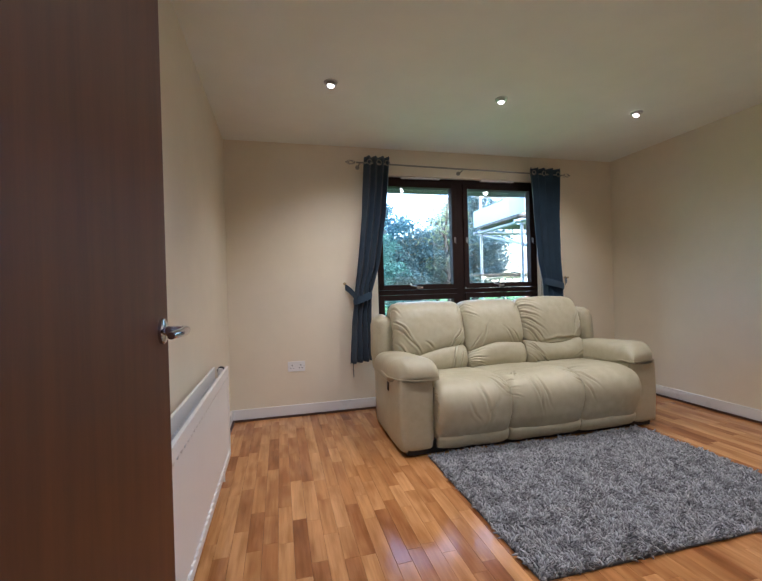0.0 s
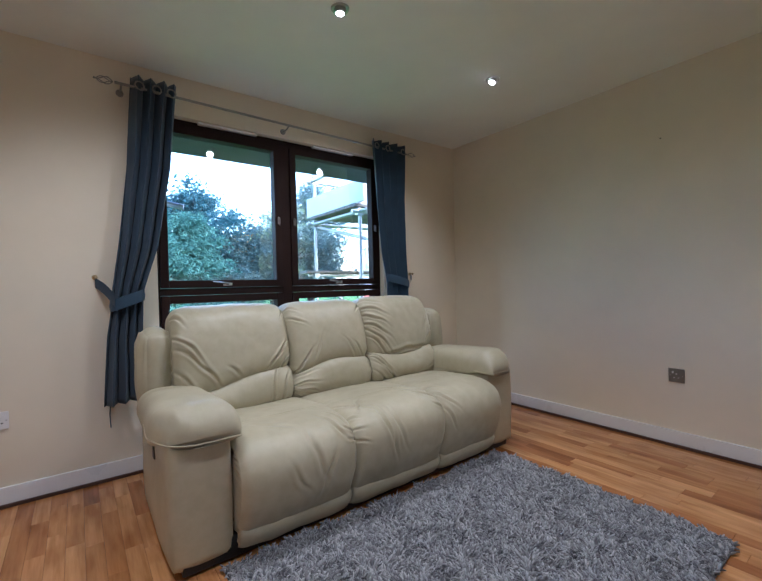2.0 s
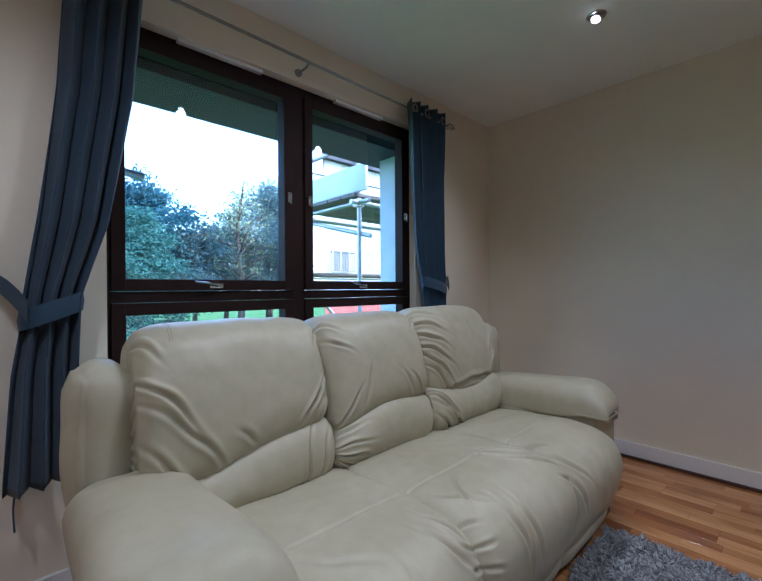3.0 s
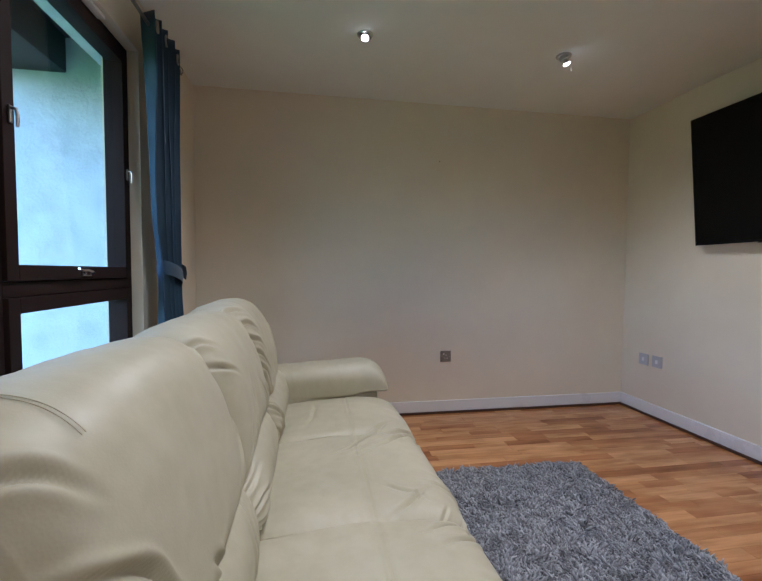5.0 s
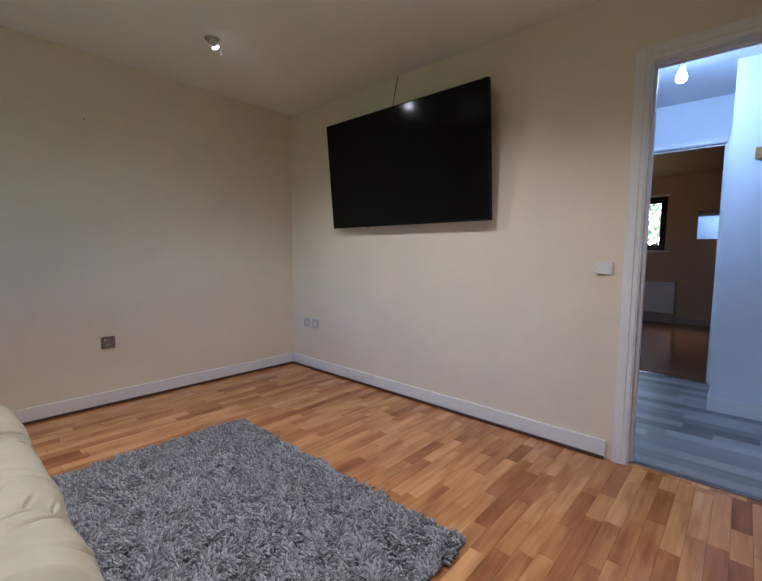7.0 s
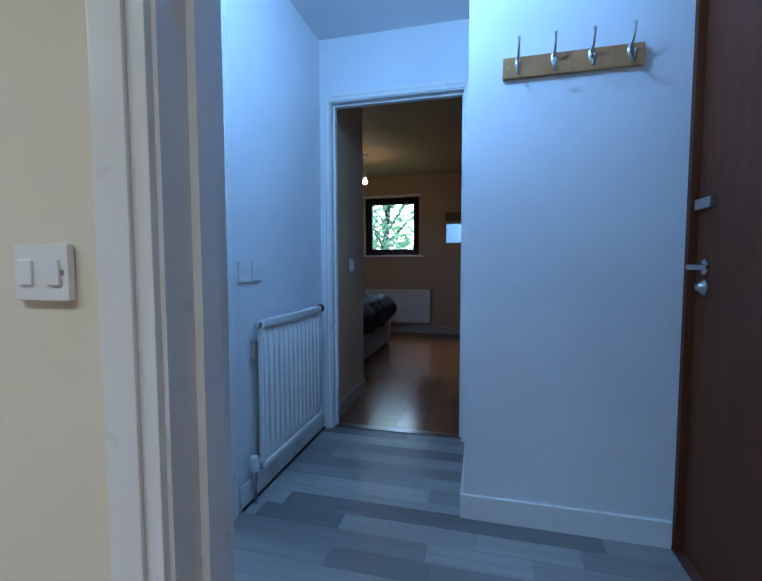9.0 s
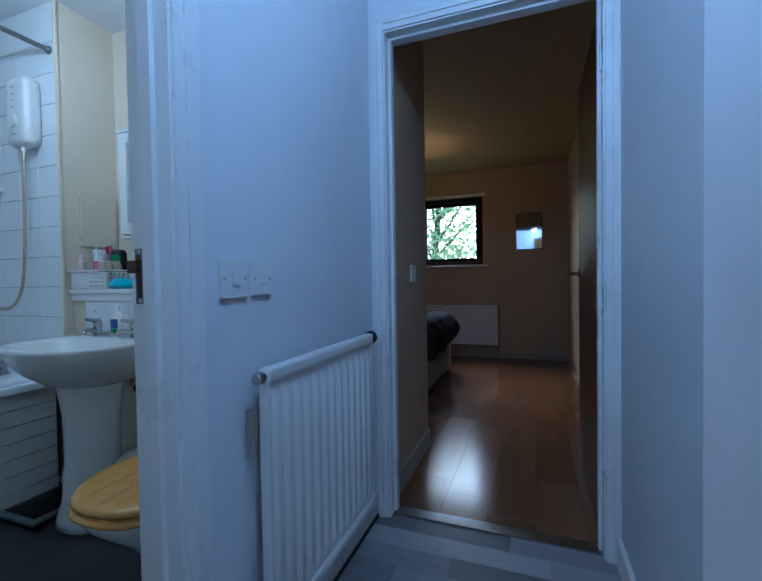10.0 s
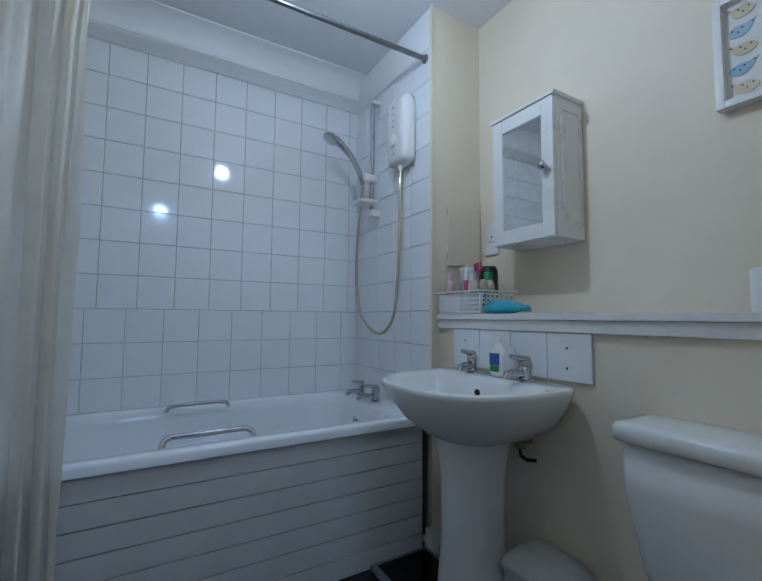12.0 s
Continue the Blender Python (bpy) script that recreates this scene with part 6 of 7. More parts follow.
tube(vb, [(2.685, -1.70, 0.60), (2.685, -1.70, 0.535)], 0.012, 12)
tube(vb, [(2.685, -1.70, 0.553), (2.685, -1.722, 0.553), (2.685, -1.746, 0.553)], [0.014, 0.012, 0.012], 12)
lathe(vb, (2.685, -1.70, 0.545), [(0.017, -0.012), (0.019, -0.008), (0.019, 0.010), (0.014, 0.014)], 8)
part("valve", vb, BRASS, basin, "tarnished brass isolating valve")
part("supply_pipe", tube(bmesh.new(), [(2.685, -1.70, 0.535), (2.683, -1.70, 0.51), (2.672, -1.715, 0.496), (2.66, -1.744, 0.492)], 0.006, 10), DARKTRIM, basin, "dark flexible pipe")

# ---- toilet ----
wc = thing("toilet", (2.045, -1.45, 0.0), "white toilet with a honey pine seat", "toilet")
WCX = 2.015


def oval(w, y0, y1, z, n=36, k=2.3):
    cy = (y0 + y1) / 2
    return [(WCX + w / 2 * math.copysign(abs(math.cos(a)) ** (2 / k), math.cos(a)), cy + (y1 - y0) / 2 * math.copysign(abs(math.sin(a)) ** (2 / k), math.sin(a)), z) for a in [2 * math.pi * i / n for i in range(n)]]


pan = bmesh.new()
rings(pan, [oval(0.215, -1.62, -1.195, 0.0), oval(0.21, -1.615, -1.20, 0.02), oval(0.175, -1.60, -1.235, 0.10), oval(0.18, -1.60, -1.235, 0.19), oval(0.27, -1.61, -1.16, 0.28), oval(0.345, -1.61, -1.075, 0.36), oval(0.36, -1.60, -1.06, 0.385), oval(0.36, -1.60, -1.06, 0.395)], True)
bmesh.ops.recalc_face_normals(pan, faces=pan.faces)
part("pan", pan, CERAMIC, wc, "", True)
for nm, z0, z1, w, ya, yb in (("seat", 0.396, 0.418, 0.37, -1.475, -1.045), ("seat_lid", 0.420, 0.444, 0.365, -1.480, -1.05)):
    s = bmesh.new()
    rings(s, [oval(w - 0.016, ya + 0.006, yb - 0.008, z0), oval(w, ya, yb, z0 + 0.007), oval(w, ya, yb, z1 - 0.009), oval(w - 0.014, ya + 0.006, yb - 0.007, z1 - 0.002), oval(w - 0.06, ya + 0.03, yb - 0.03, z1)], True)
    bmesh.ops.recalc_face_normals(s, faces=s.faces)
    part(nm, s, PINE, wc, "honey pine board", True)
part("lid_joint", boxes((WCX - 0.006, WCX - 0.003, -1.45, -1.085, 0.4435, 0.4445), (WCX + 0.060, WCX + 0.063, -1.45, -1.10, 0.4435, 0.4445)), RAILW, wc, "dark glue joint")
for dx in (-0.08, 0.08):
    q = bmesh.new()
    lathe(q, (WCX + dx, -1.495, 0.395), [(0.014, 0.0), (0.014, 0.030), (0.010, 0.036), (0.001, 0.037)], 14)
    part("seat_hinge", q, BRASS, wc)
CIX = 2.085
ci = bmesh.new()
rings(ci, [rounded(CIX - 0.185, CIX + 0.185, -1.744, -1.605, 0.035, 0.37), rounded(CIX - 0.195, CIX + 0.195, -1.745, -1.600, 0.035, 0.40), rounded(CIX - 0.225, CIX + 0.225, -1.745, -1.590, 0.035, 0.56), rounded(CIX - 0.228, CIX + 0.228, -1.745, -1.588, 0.035, 0.672)], True)
bmesh.ops.recalc_face_normals(ci, faces=ci.faces)
part("cistern", ci, CERAMIC, wc, "", True)
li = bmesh.new()
rings(li, [rounded(CIX - 0.236, CIX + 0.236, -1.746, -1.578, 0.03, 0.673), rounded(CIX - 0.240, CIX + 0.240, -1.746, -1.574, 0.032, 0.679), rounded(CIX - 0.240, CIX + 0.240, -1.746, -1.574, 0.032, 0.703), rounded(CIX - 0.233, CIX + 0.233, -1.742, -1.581, 0.03, 0.712), rounded(CIX - 0.21, CIX + 0.21, -1.73, -1.60, 0.03, 0.716)], True)
bmesh.ops.recalc_face_normals(li, faces=li.faces)
part("cistern_lid", li, CERAMIC, wc, "", True)
q = bmesh.new()
lathe(q, (WCX - 0.10, -1.588, 0.59), [(0.016, -0.004), (0.016, 0.004), (0.012, 0.012), (0.001, 0.014)], 16, "y")
part("flush_knob", q, BLACKP, wc, "dark flush lever boss")

# ---- bin, scales ----
bn = thing("pedal_bin", (2.56, -1.655, 0.0), "small milky plastic bin with a swing lid", "bin")
q = bmesh.new()


def rect(x0, x1, y0, y1, r, z):
    return rounded(x0, x1, y0, y1, r, z, 6)


rings(q, [rect(2.475, 2.645, -1.728, -1.588, 0.03, 0.0), rect(2.465, 2.655, -1.738, -1.578, 0.035, 0.10), rect(2.455, 2.662, -1.743, -1.570, 0.035, 0.215), rect(2.452, 2.665, -1.745, -1.567, 0.035, 0.225)], True)
bmesh.ops.recalc_face_normals(q, faces=q.faces)
part("bucket", q, BINP, bn, "", True)
q = bmesh.new()
rings(q, [rect(2.450, 2.667, -1.7455, -1.565, 0.035, 0.226), rect(2.455, 2.662, -1.742, -1.572, 0.035, 0.245), rect(2.475, 2.642, -1.725, -1.60, 0.035, 0.268), rect(2.505, 2.612, -1.70, -1.63, 0.03, 0.276)], True)
bmesh.ops.recalc_face_normals(q, faces=q.faces)
part("swing_lid", q, BINP, bn, "", True)
scl = thing("bathroom_scales", (3.01, -1.53, 0.0), "dark glass bathroom scales with a grey rim on the floor", "scales")
part("rim", boxes((2.895, 3.135, -1.66, -1.40, 0.012, 0.030), bevel=0.006, seg=3), paint("grey_scale_plastic", (0.12, 0.15, 0.16), 0.4), scl)
part("platform", boxes((2.918, 3.112, -1.637, -1.423, 0.030, 0.034), bevel=0.001), SCREEN, scl, "dark glass platform")
for dx in (2.91, 3.10):
    for dy in (-1.645, -1.43):
        part("foot", boxes((dx, dx + 0.02, dy, dy + 0.02, 0.0, 0.013), bevel=0.003), BLACKP, scl)

# ---- mirror cabinet ----
cab = thing("mirror_cabinet", (2.77, -1.9, 1.225), "white wall cabinet with a mirrored door", "cabinet")
CX0, CX1, CZ0, CZ1, CYB, CYF = 2.628, 2.908, 1.228, 1.724, -1.989, -1.840
for nm, row in (("side_panel", (CX0, CX0 + 0.014, CYB, CYF, CZ0, CZ1)), ("side_panel", (CX1 - 0.014, CX1, CYB, CYF, CZ0, CZ1)), ("bottom_panel", (CX0 + 0.014, CX1 - 0.014, CYB, CYF, CZ0, CZ0 + 0.014)), ("top_panel", (CX0 + 0.014, CX1 - 0.014, CYB, CYF, CZ1 - 0.014, CZ1)), ("back_panel", (CX0 + 0.014, CX1 - 0.014, CYB, CYB + 0.006, CZ0 + 0.014, CZ1 - 0.014))):
    part(nm, boxes(row, bevel=0.0015), GLOSSW, cab)
part("top_board", boxes((CX0 - 0.008, CX1 + 0.008, CYB, CYF + 0.022, CZ1 + 0.0005, CZ1 + 0.014), bevel=0.003), GLOSSW, cab)
part("side_bead", boxes((CX0 - 0.004, CX0, CYB + 0.022, CYB + 0.028, CZ0 + 0.04, CZ1 - 0.04), (CX0 - 0.004, CX0, CYF - 0.030, CYF - 0.024, CZ0 + 0.04, CZ1 - 0.04), (CX0 - 0.004, CX0, CYB + 0.028, CYF - 0.030, CZ1 - 0.046, CZ1 - 0.04), (CX0 - 0.004, CX0, CYB + 0.028, CYF - 0.030, CZ0 + 0.04, CZ0 + 0.046), bevel=0.001), GLOSSW, cab)
cd = part("door", boxes((CX0 + 0.002, CX0 + 0.050, CYF + 0.001, CYF + 0.017, CZ0 + 0.002, CZ1 - 0.002), (CX1 - 0.050, CX1 - 0.002, CYF + 0.001, CYF + 0.017, CZ0 + 0.002, CZ1 - 0.002), (CX0 + 0.050, CX1 - 0.050, CYF + 0.001, CYF + 0.017, CZ1 - 0.056, CZ1 - 0.002), (CX0 + 0.050, CX1 - 0.050, CYF + 0.001, CYF + 0.017, CZ0 + 0.002, CZ0 + 0.056), bevel=0.002), GLOSSW, cab)
part("mirror", boxes((CX0 + 0.046, CX1 - 0.046, CYF + 0.005, CYF + 0.009, CZ0 + 0.05, CZ1 - 0.05)), MIRROR, cd, "mirror glass", False)
q = bmesh.new()
lathe(q, (CX0 + 0.030, CYF + 0.017, 1.475), [(0.008, 0.0), (0.006, 0.012), (0.014, 0.019), (0.016, 0.027), (0.010, 0.034), (0.001, 0.036)], 16, "y")
part("knob", q, CHROME, cd, "chrome knob")
for dx in (0.05, 0.22):
    q = bmesh.new()
    lathe(q, (CX0 + dx, CYF - 0.03, CZ0), [(0.005, 0.001), (0.005, -0.001), (0.001, -0.0015)], 10)
    part("screw_cap", q, STEEL, cab)
hat = thing("access_hatch", (3.15, -1.88, 1.3), "cream painted access hatch in the wall", "hatch")
part("panel", boxes((3.138, 3.149, -1.975, -1.785, 1.18, 1.455), bevel=0.003), BATHWALL, hat)
part("hinge", boxes((3.140, 3.144, -1.79, -1.782, 1.40, 1.43), (3.140, 3.144, -1.79, -1.782, 1.21, 1.24), bevel=0.001), STEEL, hat)
plate("shaver_socket", (3.07, -1.99, 1.305), "y+", 0.075, 0.14, "white shaver socket beside the cabinet", "socket", PLASTIC, 1, "socket")

# ---- things on the shelf ----
SHZ = 0.965
bk = thing("storage_basket", (2.97, -1.80, SHZ), "white perforated plastic basket on the shelf", "basket")
BX_0, BX_1, BY_0, BY_1, BZT = 2.885, 3.125, -1.905, -1.725, SHZ + 0.085


def basket_wall(p0, p1, holes):
    """One side with a grid of holes cut as small openings."""
    bm = bmesh.new()
    p0, p1 = Vector(p0), Vector(p1)
    d = (p1 - p0)
    n = Vector((d.y, -d.x, 0)).normalized() * 0.002
    cols, rws = (holes * 2 + 1), 9
    zz = [SHZ + 0.004 + (BZT - SHZ - 0.008) * k / rws for k in range(rws + 1)]
    for c in range(cols):
        for r in range(rws):
            if c % 2 and r % 2:
                continue
            a, b = p0 + d * (c / cols), p0 + d * ((c + 1) / cols)
            vs = [bm.verts.new((q.x + s * n.x, q.y + s * n.y, z)) for s in (-1, 1) for q, z in ((a, zz[r]), (b, zz[r]), (b, zz[r + 1]), (a, zz[r + 1]))]
            for f in ((0, 1, 2, 3), (7, 6, 5, 4), (0, 4, 5, 1), (1, 5, 6, 2), (2, 6, 7, 3), (3, 7, 4, 0)):
                bm.faces.new([vs[i] for i in f])
    return bm


part("front", basket_wall((BX_0, BY_1, 0), (BX_1 - 0.125, BY_1, 0), 7), PLASTIC, bk, "", False)
part("label_panel", boxes((BX_1 - 0.125, BX_1, BY_1 - 0.002, BY_1 + 0.002, SHZ + 0.006, BZT - 0.004), bevel=0.001), PLASTIC, bk)
part("back", basket_wall((BX_0, BY_0, 0), (BX_1, BY_0, 0), 12), PLASTIC, bk, "", False)
part("end", basket_wall((BX_0, BY_0, 0), (BX_0, BY_1, 0), 7), PLASTIC, bk, "", False)
part("end", basket_wall((BX_1, BY_0, 0), (BX_1, BY_1, 0), 7), PLASTIC, bk, "", False)
part("base", boxes((BX_0, BX_1, BY_0, BY_1, SHZ + 0.001, SHZ + 0.005)), PLASTIC, bk)
part("rim", boxes((BX_0 - 0.010, BX_1 + 0.010, BY_1 - 0.003, BY_1 + 0.010, BZT, BZT + 0.006), (BX_0 - 0.010, BX_1 + 0.010, BY_0 - 0.010, BY_0 + 0.003, BZT, BZT + 0.006), (BX_0 - 0.010, BX_0 + 0.003, BY_0 + 0.003, BY_1 - 0.003, BZT, BZT + 0.006), (BX_1 - 0.003, BX_1 + 0.010, BY_0 + 0.003, BY_1 - 0.003, BZT, BZT + 0.006), bevel=0.002), PLASTIC, bk)


def pot(name, at, profile, material, label, category, cap=None, capmat=None, band=None):
    root = thing(name, at, label, category)
    q = bmesh.new()
    lathe(q, at, profile, 20)
    part("body", q, material, root, "", True)
    if cap:
        q = bmesh.new()
        lathe(q, at, cap, 18)
        part("cap", q, capmat, root)
    if band:
        z0, z1, r, m = band
        q = bmesh.new()
        lathe(q, at, [(r, z0), (r + 0.0008, z0 + 0.001), (r + 0.0008, z1 - 0.001), (r, z1)], 20)
        part("wrapper", q, m, root, "plain printed label band")
    return root


PINKP = paint("pink_plastic", (0.62, 0.10, 0.20), 0.35)
PALEP = paint("pale_pink_plastic", (0.72, 0.52, 0.52), 0.35)
GREENP = paint("green_cap_plastic", (0.03, 0.30, 0.08), 0.35)
TANP = paint("clear_amber_plastic", (0.42, 0.36, 0.28), 0.25)
BLUEP = paint("blue_label_film", (0.04, 0.10, 0.34), 0.4)
CLEARP = paint("frosted_plastic", (0.66, 0.64, 0.66), 0.3)
BZI = SHZ + 0.006
pot("hair_bottle", (3.098, -1.760, BZI), [(0.001, 0.0), (0.016, 0.001), (0.017, 0.05), (0.016, 0.12), (0.013, 0.135)], PALEP, "slim pale pink bottle standing in the basket", "bottle", [(0.012, 0.135), (0.011, 0.165), (0.001, 0.167)], PALEP, (0.05, 0.08, 0.0170, PINKP))
pot("plastic_jar", (3.062, -1.84, BZI), [(0.001, 0.0), (0.042, 0.001), (0.044, 0.17), (0.046, 0.19), (0.043, 0.191), (0.040, 0.05), (0.001, 0.04)], CLEARP, "frosted plastic beaker standing in the basket", "beaker")
pot("toothpaste_tube", (3.005, -1.770, BZI), [(0.001, 0.0), (0.012, 0.001), (0.013, 0.10), (0.009, 0.15), (0.004, 0.185)], PLASTIC, "slim white pump tube with a pink label", "tube", [(0.005, 0.185), (0.004, 0.20), (0.001, 0.201)], PLASTIC, (0.09, 0.13, 0.0128, PINKP))
pot("cream_tube", (2.968, -1.765, BZI), [(0.001, 0.0), (0.015, 0.001), (0.016, 0.11), (0.012, 0.13)], PLASTIC, "white dropper bottle standing in the basket", "bottle", [(0.008, 0.13), (0.006, 0.155), (0.001, 0.157)], PLASTIC)
pot("black_bottle", (2.962, -1.85, BZI), [(0.001, 0.0), (0.034, 0.002), (0.037, 0.10), (0.036, 0.17), (0.028, 0.188), (0.001, 0.190)], BLACKP, "rounded black bottle standing in the basket", "bottle")
pot("small_tub", (2.938, -1.752, BZI), [(0.001, 0.0), (0.020, 0.001), (0.020, 0.125), (0.001, 0.127)], TANP, "small tan tub standing in the basket", "tub")
pot("green_cap_bottle", (2.915, -1.80, BZI), [(0.001, 0.0), (0.024, 0.001), (0.025, 0.10), (0.018, 0.125), (0.012, 0.130)], TANP, "clear amber bottle with a green cap", "bottle", [(0.018, 0.128), (0.018, 0.158), (0.001, 0.160)], GREENP)
pot("small_bottle", (2.895, -1.752, BZI), [(0.001, 0.0), (0.011, 0.001), (0.014, 0.11), (0.010, 0.125), (0.001, 0.127)], TANP, "small brown bottle standing in the basket", "bottle")
rz = thing("hair_clip", (2.995, -1.83, BZI), "pink and black plastic hair clip standing in the basket", "hair clip")
part("loop", tube(bmesh.new(), [(2.99, -1.83, BZI + 0.02), (2.985, -1.83, BZI + 0.16), (2.995, -1.83, BZI + 0.205), (3.015, -1.83, BZI + 0.200), (3.025, -1.835, BZI + 0.17)], [0.008, 0.009, 0.010, 0.010, 0.006], 10), PINKP, rz)
part("grip", tube(bmesh.new(), [(3.02, -1.835, BZI + 0.02), (3.03, -1.835, BZI + 0.18)], [0.007, 0.007], 8), BLACKP, rz)
cl = bmesh.new()
soft_box(cl, 2.695, 2.878, -1.80, -1.7265, SHZ + 0.0005, SHZ + 0.026, 0.016, 22, 0.004, 0.02, 2.0)
for v in cl.verts:
    lift = max(0.0, v.co.z - SHZ - 0.004) / 0.03
    q3 = Vector((v.co.x * 24, v.co.y * 30, 2.0))
    v.co.z += lift * (0.020 * noise.noise(q3) + 0.016 * abs(noise.noise(q3 * 2.3)))
    v.co.y += 0.010 * lift * noise.noise(Vector((v.co.x * 30, v.co.z * 20, 5.0)))
solo("face_cloth", cl, CLOTHBLUE, "crumpled turquoise cloth lying on the shelf", "cloth", smooth=True)


def roll(x, y, z):
    root = thing("toilet_roll", (x, y, z), "white toilet roll standing on the shelf", "toilet roll", "spare toilet rolls")
    q = bmesh.new()
    lathe(q, (x, y, z), [(0.022, 0.002), (0.051, 0.0), (0.054, 0.004), (0.054, 0.096), (0.051, 0.100), (0.022, 0.098)], 28)
    part("paper", q, PAPER, root)
    q = bmesh.new()
    lathe(q, (x, y, z), [(0.020, 0.002), (0.022, 0.001), (0.022, 0.099), (0.020, 0.098), (0.019, 0.05)], 20)
    part("tube", q, RAILW, root, "card tube")


roll(2.085, -1.86, SHZ)
roll(1.955, -1.86, SHZ)
roll(2.02, -1.86, SHZ + 0.1003)
soap = thing("soap_bottle", (2.765, -1.69, BZ), "white oval bottle with a blue label on the basin", "bottle")
q = bmesh.new()
rings(q, [[(2.765 + a * math.cos(t), -1.69 + b * math.sin(t), BZ + z) for t in [2 * math.pi * k / 20 for k in range(20)]] for a, b, z in ((0.030, 0.018, 0.0), (0.034, 0.021, 0.006), (0.035, 0.022, 0.065), (0.031, 0.020, 0.092), (0.016, 0.014, 0.108), (0.013, 0.013, 0.112))], True)
bmesh.ops.recalc_face_normals(q, faces=q.faces)
part("body", q, PLASTIC, soap, "", True)
q = bmesh.new()
lathe(q, (2.765, -1.69, BZ + 0.112), [(0.013, 0.0), (0.013, 0.022), (0.010, 0.026), (0.001, 0.027)], 16)
part("cap", q, PLASTIC, soap)
q = bmesh.new()
rings(q, [[(2.765 + 0.0356 * math.cos(t), -1.69 + 0.0226 * math.sin(t), BZ + z) for t in [math.pi * (0.28 + 0.44 * k / 12) for k in range(13)]] for z in (0.038, 0.055, 0.078)], False, False)
part("label", q, BLUEP, soap, "blue printed label", True)
q = bmesh.new()
rings(q, [[(2.765 + 0.0356 * math.cos(t), -1.69 + 0.0226 * math.sin(t), BZ + z) for t in [math.pi * (0.30 + 0.40 * k / 12) for k in range(13)]] for z in (0.016, 0.028, 0.037)], False, False)
part("label", q, GREENP, soap, "green printed label", True)
soap2 = thing("soap_dispenser", (2.705, -1.685, BZ), "clear pump soap bottle on the basin", "bottle")
q = bmesh.new()
rings(q, [[(2.705 + a * math.cos(t), -1.685 + b * math.sin(t), BZ + z) for t in [2 * math.pi * k / 20 for k in range(20)]] for a, b, z in ((0.026, 0.018, 0.0), (0.030, 0.021, 0.006), (0.026, 0.020, 0.070), (0.012, 0.012, 0.088), (0.010, 0.010, 0.100))], True)
bmesh.ops.recalc_face_normals(q, faces=q.faces)
part("body", q, CLEARP, soap2, "", True)

# ---- framed picture ----
pc = thing("framed_picture", (2.02, -1.985, 1.66), "white box-framed print of pastel sea creatures shapes", "picture")
PX0, PX1, PZ0, PZ1 = 1.815, 2.222, 1.512, 1.818
part("frame", boxes((PX0, PX0 + 0.020, -1.988, -1.955, PZ0, PZ1), (PX1 - 0.020, PX1, -1.988, -1.955, PZ0, PZ1), (PX0 + 0.020, PX1 - 0.020, -1.988, -1.955, PZ1 - 0.020, PZ1), (PX0 + 0.020, PX1 - 0.020, -1.988, -1.955, PZ0, PZ0 + 0.020), bevel=0.002), GLOSSW, pc)
part("mount", boxes((PX0 + 0.020, PX1 - 0.020, -1.986, -1.976, PZ0 + 0.020, PZ1 - 0.020)), PAPER, pc)
cols = [paint("pastel_blue_print", (0.36, 0.54, 0.66), 0.7), paint("pastel_pink_print", (0.72, 0.42, 0.40), 0.7), paint("cream_print", (0.66, 0.58, 0.42), 0.7)]
for r in range(5):
    for c in range(5):
        m = cols[(r + 2 * c + r // 2) % 3]
        cx, cz = PX0 + 0.055 + c * 0.074, PZ0 + 0.050 + r * 0.052
        turn = -1.0 if (r + c) % 2 else 1.0
        pts = []
        for k in range(26):
            a = 2 * math.pi * k / 26
            u, v = math.cos(a), math.sin(a)
            tail = max(0.0, u)
            pts.append((cx + turn * 0.031 * u, -1.9752, cz + 0.019 * (v * (0.85 - 0.62 * tail ** 1.5) + 1.05 * tail ** 2.5 - 0.25)))
        q = bmesh.new()
        rings(q, [pts, [(x, -1.9735, z) for x, y, z in pts]], True)
        bmesh.ops.recalc_face_normals(q, faces=q.faces)
        shape = part("print_shape", q, m, pc, "pastel printed creature shape")
        q = bmesh.new()
        for du, dv in ((-0.6, 0.1), (-0.2, -0.35), (0.1, 0.15), (0.75, 0.45)):
            lathe(q, (cx + turn * 0.031 * du, -1.9735, cz + 0.019 * dv), [(0.0024, 0.0), (0.0022, 0.0005), (0.0004, 0.0006)], 8, "y")
        part("spots", q, DARKTRIM, shape, "small dark printed spots")

# ---- bedroom ----
bw = window_unit("window_2", BX0 + 0.003, BX1 - 0.003, BZ0 + 0.003, BZ1 - 0.003, BY - 0.10, "small dark brown bedroom window")
setting("window_sill", boxes((BX0 - 0.06, BX1 + 0.06, BY - 0.06, BY + 0.03, BZ0 - 0.022, BZ0 + 0.001), bevel=0.004), GLOSSW, "white bedroom window board", "window sill")
setting("trim", boxes((BX0 - 0.03, BX1 + 0.03, BY + 0.001, BY + 0.03, BZ1 + 0.005, BZ1 + 0.03), bevel=0.004), GLOSSW, "white rail above the bedroom window", "rail")
mi = thing("wall_mirror", (1.05, BY, 1.34), "small frameless wall mirror beside the bedroom window", "mirror")
part("backing", boxes((0.90, 1.20, BY + 0.001, BY + 0.012, 1.34, 1.78), bevel=0.002), BLACKP, mi)
